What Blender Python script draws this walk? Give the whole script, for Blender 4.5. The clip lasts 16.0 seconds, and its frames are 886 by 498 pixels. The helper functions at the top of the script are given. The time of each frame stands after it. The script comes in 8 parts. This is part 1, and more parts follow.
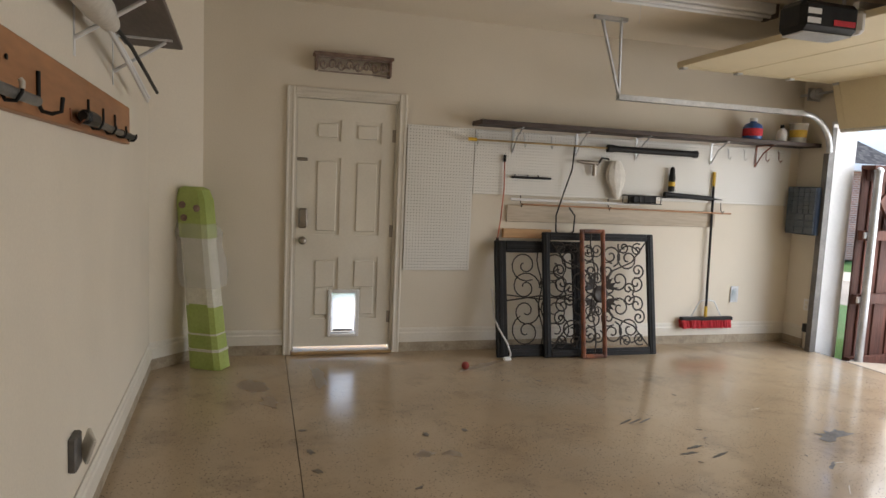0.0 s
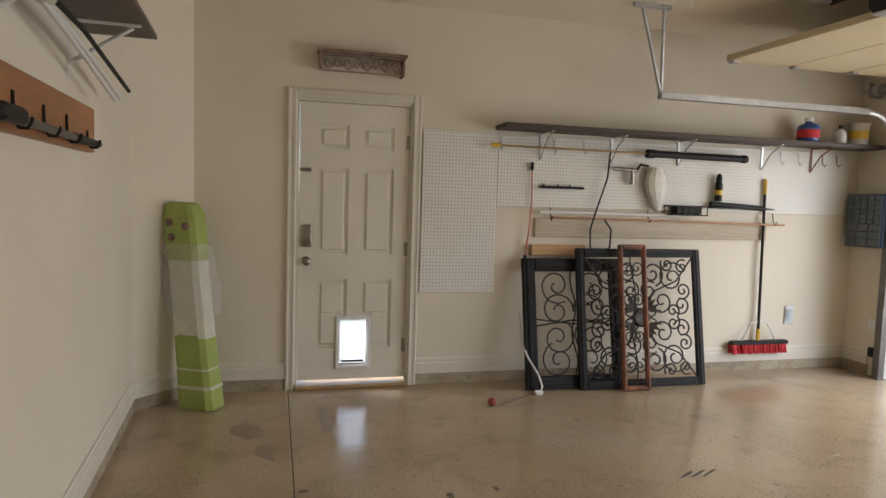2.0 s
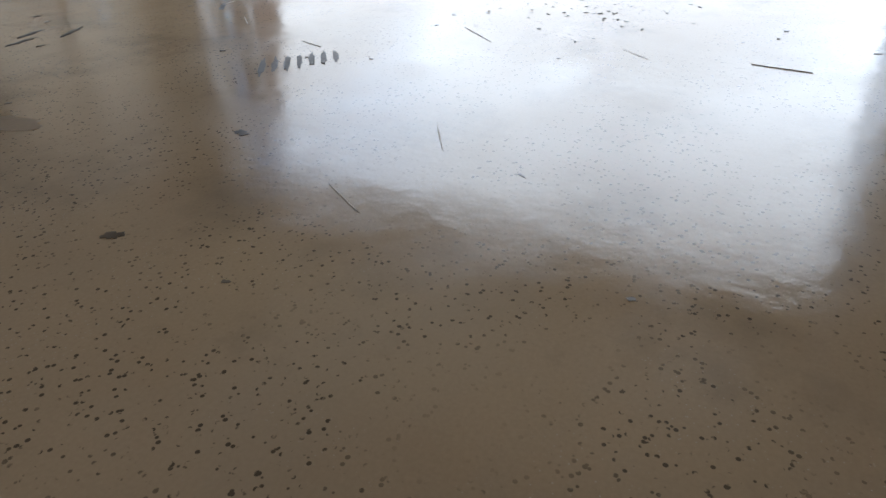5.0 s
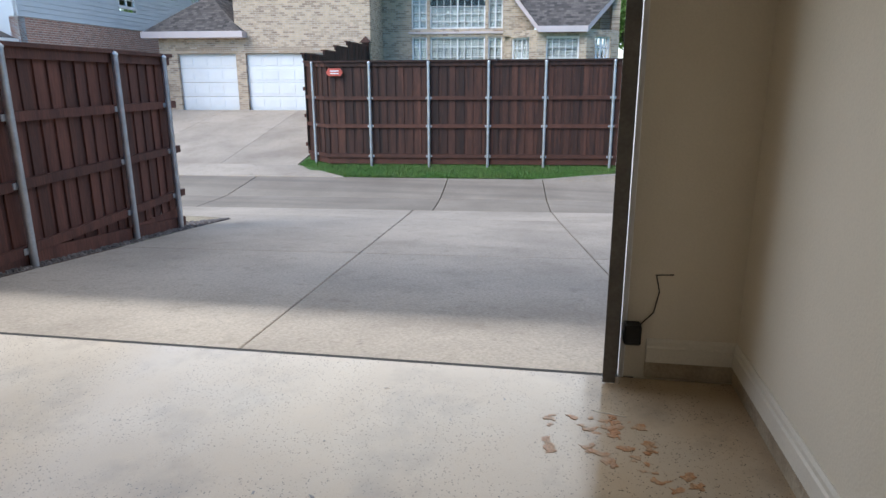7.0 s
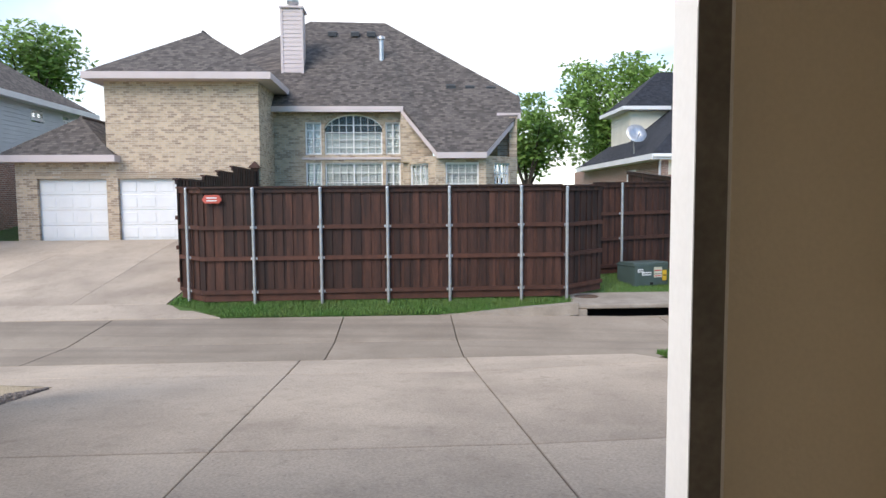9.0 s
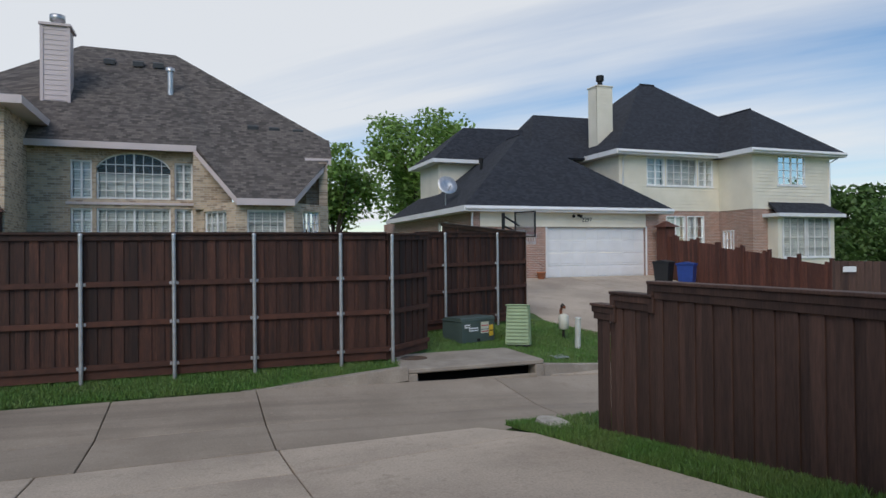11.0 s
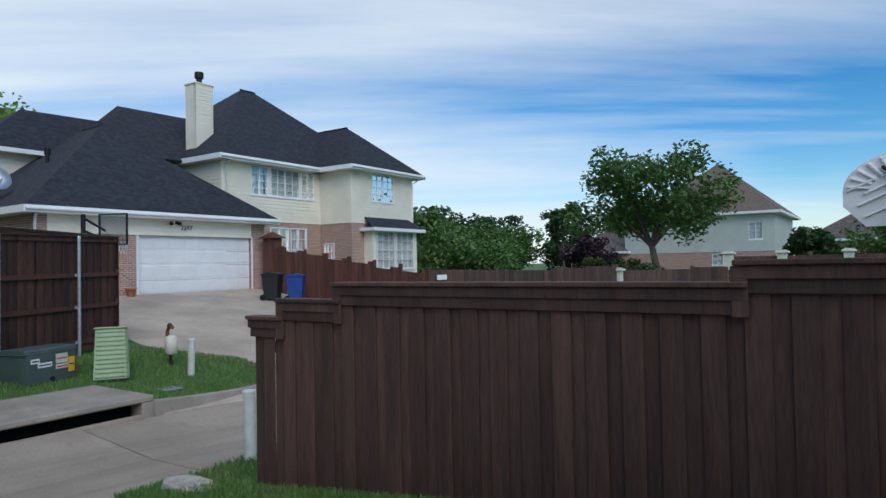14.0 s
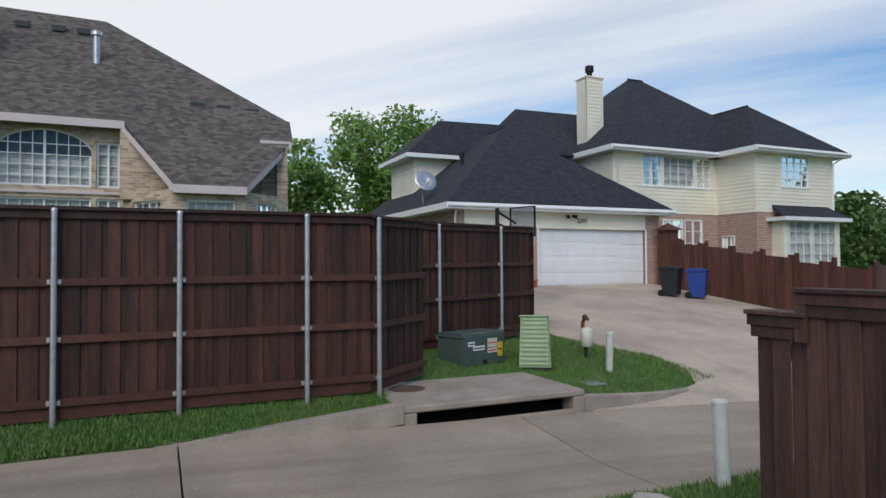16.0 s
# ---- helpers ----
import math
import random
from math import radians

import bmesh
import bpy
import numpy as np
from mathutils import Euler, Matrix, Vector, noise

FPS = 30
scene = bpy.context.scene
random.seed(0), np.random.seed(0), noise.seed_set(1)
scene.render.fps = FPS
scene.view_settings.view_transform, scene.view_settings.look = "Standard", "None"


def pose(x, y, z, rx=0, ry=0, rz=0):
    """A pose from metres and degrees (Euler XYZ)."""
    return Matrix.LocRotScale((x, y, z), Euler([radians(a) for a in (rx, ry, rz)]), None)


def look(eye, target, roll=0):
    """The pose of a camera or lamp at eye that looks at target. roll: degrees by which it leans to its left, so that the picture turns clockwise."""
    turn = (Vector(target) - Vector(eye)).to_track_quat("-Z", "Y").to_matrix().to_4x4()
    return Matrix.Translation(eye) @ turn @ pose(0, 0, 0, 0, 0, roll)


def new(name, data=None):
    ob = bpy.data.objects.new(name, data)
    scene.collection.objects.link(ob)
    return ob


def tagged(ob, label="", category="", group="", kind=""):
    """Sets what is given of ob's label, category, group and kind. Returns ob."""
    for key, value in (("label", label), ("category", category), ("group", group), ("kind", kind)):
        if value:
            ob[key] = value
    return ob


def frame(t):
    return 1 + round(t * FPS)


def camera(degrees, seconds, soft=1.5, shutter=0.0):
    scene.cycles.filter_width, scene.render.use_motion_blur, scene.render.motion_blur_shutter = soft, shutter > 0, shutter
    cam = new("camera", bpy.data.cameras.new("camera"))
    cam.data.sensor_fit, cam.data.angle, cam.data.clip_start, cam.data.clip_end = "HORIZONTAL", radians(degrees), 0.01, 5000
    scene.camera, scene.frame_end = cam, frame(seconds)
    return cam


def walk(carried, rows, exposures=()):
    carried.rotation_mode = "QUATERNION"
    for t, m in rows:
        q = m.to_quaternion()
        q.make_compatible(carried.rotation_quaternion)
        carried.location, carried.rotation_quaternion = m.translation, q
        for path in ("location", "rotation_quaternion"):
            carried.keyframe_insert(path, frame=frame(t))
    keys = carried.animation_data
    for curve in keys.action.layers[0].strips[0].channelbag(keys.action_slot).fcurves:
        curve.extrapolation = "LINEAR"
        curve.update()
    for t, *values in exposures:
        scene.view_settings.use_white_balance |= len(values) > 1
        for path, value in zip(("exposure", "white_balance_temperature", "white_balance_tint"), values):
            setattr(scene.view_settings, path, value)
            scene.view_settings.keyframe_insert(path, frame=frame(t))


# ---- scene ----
cam = camera(68.5, 16.0)
PATH = [
    (0, (-0.121, -0.096, 1.43), (0.421, 1.819, 1.231), 2.5),
    (0.5, (-0.137, -0.066, 1.456), (0.197, 1.896, 1.25), 2.6),
    (1, (-0.184, 0.07, 1.483), (0.059, 2.047, 1.308), 2.5),
    (1.5, (-0.182, 0.252, 1.484), (0.112, 2.225, 1.343), 2.3),
    (2, (-0.016, 0.497, 1.421), (0.486, 2.426, 1.259), 1.8),
    (2.5, (0.186, 0.774, 1.177), (0.991, 2.587, 0.924), 1.2),
    (3, (0.358, 0.91, 0.774), (1.471, 2.516, 0.345), 1.1),
    (3.5, (0.459, 0.898, 0.489), (1.798, 2.237, -0.154), 1.0),
    (3.7, (0.5, 0.897, 0.422), (1.899, 2.124, -0.31), 0.9),
    (5.8, (1.124, 0.418, 0.947), (2.742, 0.977, -0.087), -0.8),
    (6, (1.267, 0.417, 1.085), (2.937, 0.944, 0.119), -0.5),
    (6.5, (1.566, 0.248, 1.319), (3.372, 0.703, 0.591), 0.0),
    (7, (1.878, 0.088, 1.447), (3.785, 0.411, 0.936), -0.2),
    (7.5, (2.201, 0.131, 1.482), (4.164, 0.311, 1.144), -0.4),
    (8, (2.583, 0.203, 1.536), (4.567, 0.296, 1.307), -0.4),
    (8.2, (2.801, 0.165, 1.531), (4.79, 0.247, 1.336), -0.5),
    (10.3, (4.897, 0.446, 1.428), (6.831, 0.296, 1.412), -0.3),
    (10.5, (5.072, 0.425, 1.421), (6.996, 0.177, 1.413), -0.3),
    (11, (5.536, 0.362, 1.422), (7.397, -0.185, 1.436), -0.6),
    (11.5, (6.09, 0.319, 1.37), (7.824, -0.553, 1.403), -1.0),
    (12, (6.448, 0.166, 1.321), (8.001, -0.995, 1.364), -1.1),
    (12.5, (6.755, 0.074, 1.286), (8.12, -1.304, 1.329), -1.0),
    (13, (7.0, 0.046, 1.266), (8.222, -1.459, 1.308), -1.1),
    (13.5, (7.276, -0.022, 1.26), (8.441, -1.572, 1.304), -1.1),
    (14, (7.586, -0.053, 1.232), (8.788, -1.576, 1.279), -1.1),
    (14.5, (7.952, -0.075, 1.199), (9.268, -1.499, 1.252), -1.2),
    (15, (8.311, -0.103, 1.163), (9.797, -1.35, 1.22), -1.1),
    (15.5, (8.706, -0.038, 1.123), (10.376, -1.024, 1.178), -0.7),
    (16, (9.079, 0.011, 1.119), (10.903, -0.651, 1.171), -0.4),
]
EXPOSURES = [(0.0, 1.8, 6500, 10), (2.0, 1.88, 6500, 10), (2.5, 1.85, 6500, 10), (3.0, 1.6, 6500, 10), (3.5, 1.0, 6400, 10), (3.7, 0.95, 6400, 10), (5.8, 1.3, 5400, 6), (6.1, 1.15, 5400, 6), (6.6, 0.8, 5700, 7), (7.0, 0.88, 6000, 8), (8.2, 1.2, 6800, 12), (10.3, 0.05, 6700, 10),
             (11.5, -0.12, 6500, 9), (13.2, -0.05, 6050, 6), (14.3, 0.0, 6050, 6), (16.0, 0.05, 6700, 10)]
walk(cam, [(t, look(eye, target, roll)) for t, eye, target, roll in PATH], EXPOSURES)

# ---- world and light ----
SUN_ELEV, SUN_AZ = 40.0, 300.0   # degrees; azimuth clockwise from +y
world = bpy.data.worlds.new("sky")
scene.world = world
world.use_nodes = True
wn, wl = world.node_tree.nodes, world.node_tree.links
wn.clear()
w_out = wn.new("ShaderNodeOutputWorld")
w_bg = wn.new("ShaderNodeBackground")
w_sky = wn.new("ShaderNodeTexSky")
w_sky.sky_type = "NISHITA"
w_sky.sun_disc = False
w_sky.sun_elevation = radians(SUN_ELEV)
w_sky.sun_rotation = radians(SUN_AZ)
w_sky.dust_density = 0.15
w_sky.ozone_density = 3.0
w_co = wn.new("ShaderNodeTexCoord")
w_sep = wn.new("ShaderNodeSeparateXYZ")
wl.new(w_co.outputs["Generated"], w_sep.inputs[0])


def w_math(op, a, b):
    m = wn.new("ShaderNodeMath")
    m.operation = op
    for i, v in enumerate((a, b)):
        if isinstance(v, (int, float)):
            m.inputs[i].default_value = v
        else:
            wl.new(v, m.inputs[i])
    return m.outputs[0]


# clouds: a flat layer seen in perspective, streaked along one direction
w_up = w_math("ADD", w_math("MAXIMUM", w_sep.outputs[2], 0.0), 0.09)
w_u = w_math("DIVIDE", w_sep.outputs[0], w_up)
w_v = w_math("DIVIDE", w_sep.outputs[1], w_up)
w_cmb = wn.new("ShaderNodeCombineXYZ")
wl.new(w_math("ADD", w_math("MULTIPLY", w_u, 0.28), w_math("MULTIPLY", w_v, 0.21)), w_cmb.inputs[0])
wl.new(w_math("ADD", w_math("MULTIPLY", w_v, 1.0), w_math("MULTIPLY", w_u, -0.75)), w_cmb.inputs[1])
w_noise = wn.new("ShaderNodeTexNoise")
w_noise.inputs["Scale"].default_value = 0.42
w_noise.inputs["Detail"].default_value = 7.0
w_noise.inputs["Roughness"].default_value = 0.52
w_noise.inputs["Distortion"].default_value = 0.5
wl.new(w_cmb.outputs[0], w_noise.inputs["Vector"])
w_ramp = wn.new("ShaderNodeValToRGB")
w_ramp.color_ramp.elements[0].position = 0.30
w_ramp.color_ramp.elements[1].position = 0.60
wl.new(w_math("ADD", w_noise.outputs["Fac"], w_math("MULTIPLY", w_math("ADD", w_sep.outputs[0], -0.62), 0.16)), w_ramp.inputs[0])
w_mix = wn.new("ShaderNodeMixRGB")
w_mix.inputs[2].default_value = (7.1, 7.35, 7.7, 1)
wl.new(w_math("MULTIPLY", w_ramp.outputs[0], 0.9), w_mix.inputs[0])
w_hs = wn.new("ShaderNodeHueSaturation")
w_hs.inputs["Saturation"].default_value = 1.4
wl.new(w_sky.outputs[0], w_hs.inputs["Color"])
wl.new(w_hs.outputs[0], w_mix.inputs[1])
wl.new(w_mix.outputs[0], w_bg.inputs[0])
w_bg.inputs[1].default_value = 0.12
wl.new(w_bg.outputs[0], w_out.inputs[0])

sun = new("sun", bpy.data.lights.new("sun", "SUN"))
sun.data.energy = 2.0
sun.data.angle = radians(45)
sun.data.color = (1.0, 0.92, 0.82)
az, el = radians(SUN_AZ), radians(SUN_ELEV)
sun.matrix_world = look((0, 0, 30), Vector((0, 0, 30)) - Vector((math.sin(az) * math.cos(el), math.cos(az) * math.cos(el), math.sin(el))))

# the sky's light that comes in by the garage opening
sky_in = new("opening_skylight", bpy.data.lights.new("opening_skylight", "AREA"))
sky_in.data.shape = "RECTANGLE"
sky_in.data.size, sky_in.data.size_y = 4.9, 2.3
sky_in.data.energy = 36.0
sky_in.data.color = (0.99, 0.98, 0.97)
sky_in.matrix_world = look((5.75, 2.27, 1.35), (2.0, 2.27, 0.55))


# ---- materials ----
def mat(name, c, rough=0.7, c2=None, scale=6.0, fine=60.0, fine_amt=0.12, bump=0.15, metal=0.0, rand=0.0, stretch=(1, 1, 1), spec=0.5, island=0.0):
    """Two scales of colour variation, a fine bump, and an own tone for each object."""
    m = bpy.data.materials.new(name)
    m.use_nodes = True
    n, l = m.node_tree.nodes, m.node_tree.links
    b = n["Principled BSDF"]
    b.inputs["Roughness"].default_value = rough
    b.inputs["Metallic"].default_value = metal
    b.inputs["Specular IOR Level"].default_value = spec
    co = n.new("ShaderNodeTexCoord")
    mp = n.new("ShaderNodeMapping")
    mp.inputs["Scale"].default_value = stretch
    geo = n.new("ShaderNodeNewGeometry")
    l.new(geo.outputs["Position"], mp.inputs["Vector"])
    big = n.new("ShaderNodeTexNoise")
    big.inputs["Scale"].default_value = scale
    big.inputs["Detail"].default_value = 4
    sm = n.new("ShaderNodeTexNoise")
    sm.inputs["Scale"].default_value = fine
    sm.inputs["Detail"].default_value = 3
    info = n.new("ShaderNodeObjectInfo")
    off = n.new("ShaderNodeVectorMath")
    off.operation = "ADD"
    l.new(mp.outputs[0], off.inputs[0])
    if rand:
        sc = n.new("ShaderNodeMath")
        sc.operation = "MULTIPLY"
        sc.inputs[1].default_value = 37.0
        l.new(info.outputs["Random"], sc.inputs[0])
        l.new(sc.outputs[0], off.inputs[1])
    l.new(off.outputs[0], big.inputs["Vector"])
    l.new(off.outputs[0], sm.inputs["Vector"])
    mix = n.new("ShaderNodeMixRGB")
    mix.inputs[1].default_value = (*c, 1)
    mix.inputs[2].default_value = (*(c2 or [v * 0.8 for v in c]), 1)
    rp = n.new("ShaderNodeValToRGB")
    rp.color_ramp.elements[0].position, rp.color_ramp.elements[1].position = 0.35, 0.68
    l.new(big.outputs["Fac"], rp.inputs[0])
    l.new(rp.outputs[0], mix.inputs[0])
    hsv = n.new("ShaderNodeHueSaturation")
    l.new(mix.outputs[0], hsv.inputs["Color"])
    val = n.new("ShaderNodeMapRange")
    val.inputs[1].default_value, val.inputs[2].default_value = 0.25, 0.75
    val.inputs[3].default_value, val.inputs[4].default_value = 1 - fine_amt, 1 + fine_amt
    l.new(sm.outputs["Fac"], val.inputs[0])
    out = val.outputs[0]
    if rand or island:
        r = n.new("ShaderNodeMapRange")
        a = rand or island
        r.inputs[3].default_value, r.inputs[4].default_value = 1 - a, 1 + a
        l.new(info.outputs["Random"] if rand else geo.outputs["Random Per Island"], r.inputs[0])
        mu = n.new("ShaderNodeMath")
        mu.operation = "MULTIPLY"
        l.new(out, mu.inputs[0])
        l.new(r.outputs[0], mu.inputs[1])
        out = mu.outputs[0]
    l.new(out, hsv.inputs["Value"])
    l.new(hsv.outputs[0], b.inputs["Base Color"])
    if bump:
        bp = n.new("ShaderNodeBump")
        bp.inputs["Strength"].default_value = bump
        bp.inputs["Distance"].default_value = 0.01
        l.new(sm.outputs["Fac"], bp.inputs["Height"])
        l.new(bp.outputs[0], b.inputs["Normal"])
    return m


def brick_mat(name, c1, c2, mortar, axis, rough=0.85):
    """Brick courses of real size on a far wall; axis: the horizontal axis along which the courses run."""
    m = mat(name, c1, rough, bump=0)
    n, l = m.node_tree.nodes, m.node_tree.links
    b = n["Principled BSDF"]
    geo = n.new("ShaderNodeNewGeometry")
    sep = n.new("ShaderNodeSeparateXYZ")
    cmb = n.new("ShaderNodeCombineXYZ")
    l.new(geo.outputs["Position"], sep.inputs[0])
    l.new(sep.outputs["XYZ".index(axis)], cmb.inputs[0])
    l.new(sep.outputs[2], cmb.inputs[1])
    br = n.new("ShaderNodeTexBrick")
    br.inputs["Scale"].default_value = 1.0
    br.inputs["Brick Width"].default_value = 0.215
    br.inputs["Row Height"].default_value = 0.073
    br.inputs["Mortar Size"].default_value = 0.009
    br.inputs["Bias"].default_value = -0.3
    br.inputs["Color1"].default_value = (*c1, 1)
    br.inputs["Color2"].default_value = (*c2, 1)
    br.inputs["Mortar"].default_value = (*mortar, 1)
    l.new(cmb.outputs[0], br.inputs["Vector"])
    ns = n.new("ShaderNodeTexNoise")
    ns.inputs["Scale"].default_value = 5.0
    l.new(geo.outputs["Position"], ns.inputs["Vector"])
    mr = n.new("ShaderNodeMapRange")
    mr.inputs[3].default_value, mr.inputs[4].default_value = 0.75, 1.2
    l.new(ns.outputs["Fac"], mr.inputs[0])
    hs = n.new("ShaderNodeHueSaturation")
    l.new(br.outputs["Color"], hs.inputs["Color"])
    l.new(mr.outputs[0], hs.inputs["Value"])
    l.new(hs.outputs[0], b.inputs["Base Color"])
    bp = n.new("ShaderNodeBump")
    bp.invert = True
    bp.inputs["Strength"].default_value = 0.6
    bp.inputs["Distance"].default_value = 0.01
    l.new(br.outputs["Fac"], bp.inputs["Height"])
    l.new(bp.outputs[0], b.inputs["Normal"])
    return m


def shingle_mat(name, c1, c2, axis):
    m = brick_mat(name, c1, c2, [v * 0.5 for v in c1], axis, 0.95)
    for nd in m.node_tree.nodes:
        if nd.type == "TEX_BRICK":
            nd.inputs["Brick Width"].default_value = 0.17
            nd.inputs["Row Height"].default_value = 0.075
            nd.inputs["Mortar Size"].default_value = 0.004
            nd.inputs["Bias"].default_value = 0.0
    return m


def glass_mat(name, tint=(0.8, 0.9, 0.95), rough=0.02):
    m = bpy.data.materials.new(name)
    m.use_nodes = True
    b = m.node_tree.nodes["Principled BSDF"]
    b.inputs["Base Color"].default_value = (*tint, 1)
    b.inputs["Roughness"].default_value = rough
    b.inputs["Transmission Weight"].default_value = 1.0
    b.inputs["IOR"].default_value = 1.45
    return m


M_WALL = mat("painted_drywall", (0.75, 0.685, 0.575), 0.75, (0.70, 0.64, 0.535), 1.3, 90, 0.03, 0.12)
M_CEIL = mat("painted_ceiling", (0.78, 0.71, 0.59), 0.8, (0.74, 0.67, 0.56), 1.0, 70, 0.03, 0.15)
M_TRIM = mat("white_trim_paint", (0.74, 0.70, 0.62), 0.45, (0.66, 0.62, 0.54), 3, 80, 0.05, 0.05)
M_DOORW = mat("white_door_paint", (0.76, 0.72, 0.63), 0.42, (0.70, 0.66, 0.57), 2, 60, 0.03, 0.04)
M_DRIVE = mat("concrete_drive", (0.51, 0.425, 0.335), 0.85, (0.37, 0.305, 0.24), 0.55, 45, 0.18, 0.25, rand=0.06)
M_ALLEY = mat("concrete_alley", (0.355, 0.295, 0.23), 0.85, (0.265, 0.22, 0.17), 0.6, 45, 0.12, 0.25, rand=0.06)
M_CURB = mat("concrete_curb", (0.36, 0.315, 0.26), 0.85, (0.26, 0.225, 0.185), 2, 45, 0.15, 0.3)


def weather(m, colour, scale, lo, hi, amount, detail=7, rough=0.65, stretch=(1, 1, 1)):
    """Lays stains of one colour over a material, where a noise runs high."""
    n, l = m.node_tree.nodes, m.node_tree.links
    b = n["Principled BSDF"]
    base = b.inputs["Base Color"].links[0].from_socket
    geo = n.new("ShaderNodeNewGeometry")
    mp = n.new("ShaderNodeMapping")
    mp.inputs["Scale"].default_value = stretch
    l.new(geo.outputs["Position"], mp.inputs["Vector"])
    t = n.new("ShaderNodeTexNoise")
    t.inputs["Scale"].default_value = scale
    t.inputs["Detail"].default_value = detail
    t.inputs["Roughness"].default_value = rough
    l.new(mp.outputs[0], t.inputs["Vector"])
    r = n.new("ShaderNodeMapRange")
    r.inputs[1].default_value, r.inputs[2].default_value, r.inputs[4].default_value = lo, hi, amount
    l.new(t.outputs["Fac"], r.inputs[0])
    x = n.new("ShaderNodeMixRGB")
    l.new(r.outputs[0], x.inputs[0])
    l.new(base, x.inputs[1])
    x.inputs[2].default_value = (*colour, 1)
    l.new(x.outputs[0], b.inputs["Base Color"])


for m_ in (M_DRIVE, M_ALLEY, M_CURB):
    weather(m_, (0.22, 0.172, 0.13), 0.9, 0.52, 0.75, 0.42)
    weather(m_, (0.24, 0.188, 0.14), 5.0, 0.56, 0.72, 0.45)
    weather(m_, (0.12, 0.10, 0.085), 28.0, 0.62, 0.70, 0.45, 4)
    weather(m_, (0.58, 0.51, 0.42), 16.0, 0.62, 0.72, 0.35, 4)
weather(M_ALLEY, (0.13, 0.105, 0.085), 0.7, 0.5, 0.7, 0.5, 6, 0.6, (2.2, 0.12, 1))
M_JOINT = mat("joint_filler", (0.05, 0.045, 0.04), 0.9)
M_GRASSG = mat("lawn_soil", (0.06, 0.13, 0.026), 0.95, (0.085, 0.13, 0.034), 1.5, 70, 0.4, 0.6)
M_BLADE = mat("grass_blade", (0.08, 0.185, 0.032), 0.6, (0.125, 0.20, 0.05), 1.2, 30, 0.3, 0, island=0.35)
M_FENCE = mat("stained_cedar", (0.066, 0.0245, 0.0142), 0.72, (0.022, 0.0088, 0.006), 7, 60, 0.35, 0.4, rand=0.5, stretch=(1, 1, 0.12))
M_FENCER = mat("red_stained_cedar", (0.12, 0.042, 0.026), 0.75, (0.065, 0.022, 0.015), 7, 60, 0.3, 0.4, rand=0.32, stretch=(1, 1, 0.12))
M_FENCED = mat("dark_stained_cedar", (0.088, 0.046, 0.033), 0.7, (0.044, 0.023, 0.017), 6, 60, 0.3, 0.4, rand=0.3, stretch=(1, 1, 0.1))
M_RAIL = mat("stained_rail", (0.085, 0.031, 0.018), 0.72, (0.055, 0.020, 0.012), 5, 60, 0.2, 0.3, rand=0.15)
M_GALV = mat("galvanised_steel", (0.58, 0.59, 0.60), 0.42, (0.45, 0.46, 0.47), 8, 60, 0.1, 0.05, metal=0.75)
M_SIDING = mat("cream_siding", (0.82, 0.76, 0.63), 0.6, (0.72, 0.67, 0.55), 1.0, 40, 0.04, 0.05)
M_SIDINGB = mat("blue_grey_siding", (0.55, 0.60, 0.64), 0.6, (0.50, 0.55, 0.59), 1.0, 40, 0.04, 0.05)
M_PINK = mat("pale_mauve_paint", (0.62, 0.53, 0.52), 0.6, (0.56, 0.48, 0.47), 1.0, 40, 0.04, 0.05)
M_WHITE = mat("white_paint", (0.80, 0.80, 0.80), 0.5, (0.74, 0.74, 0.74), 1.5, 40, 0.03, 0.04)
M_BRK_BX = brick_mat("tan_brick_x", (0.58, 0.45, 0.32), (0.20, 0.13, 0.095), (0.54, 0.47, 0.39), "Y")
M_BRK_BY = brick_mat("tan_brick_y", (0.58, 0.45, 0.32), (0.20, 0.13, 0.095), (0.54, 0.47, 0.39), "X")
M_BRK_CX = brick_mat("red_brick_x", (0.40, 0.21, 0.155), (0.19, 0.11, 0.09), (0.58, 0.52, 0.46), "Y")
M_BRK_CY = brick_mat("red_brick_y", (0.40, 0.21, 0.155), (0.19, 0.11, 0.09), (0.58, 0.52, 0.46), "X")
M_SHG_BX = shingle_mat("brown_shingle_x", (0.165, 0.14, 0.125), (0.06, 0.052, 0.048), "Y")
M_SHG_BY = shingle_mat("brown_shingle_y", (0.165, 0.14, 0.125), (0.06, 0.052, 0.048), "X")
M_SHG_CX = shingle_mat("charcoal_shingle_x", (0.034, 0.038, 0.050), (0.014, 0.017, 0.024), "Y")
M_SHG_CY = shingle_mat("charcoal_shingle_y", (0.034, 0.038, 0.050), (0.014, 0.017, 0.024), "X")
M_SHG_DX = shingle_mat("tan_shingle_x", (0.20, 0.155, 0.12), (0.13, 0.10, 0.08), "Y")
M_SHG_DY = shingle_mat("tan_shingle_y", (0.20, 0.155, 0.12), (0.13, 0.10, 0.08), "X")
M_GLASS = glass_mat("window_glass")
M_BLIND = mat("white_blind", (0.50, 0.53, 0.53), 0.6, (0.44, 0.47, 0.47), 3, 40, 0.03, 0)
# near-black whose colour carries the shade inside the storm inlet
M_VOID = mat("shaft_shade_black", (0.006, 0.006, 0.006), 0.9, spec=0.1)
# near-black: room shade put into colour behind panes; also the roof vents' own colour
M_DARK = mat("room_shade_and_vent_black", (0.03, 0.035, 0.04), 0.6)
M_BLACK = mat("black_metal", (0.012, 0.012, 0.013), 0.5, (0.018, 0.018, 0.018), 12, 80, 0.2, 0.1, spec=0.25)
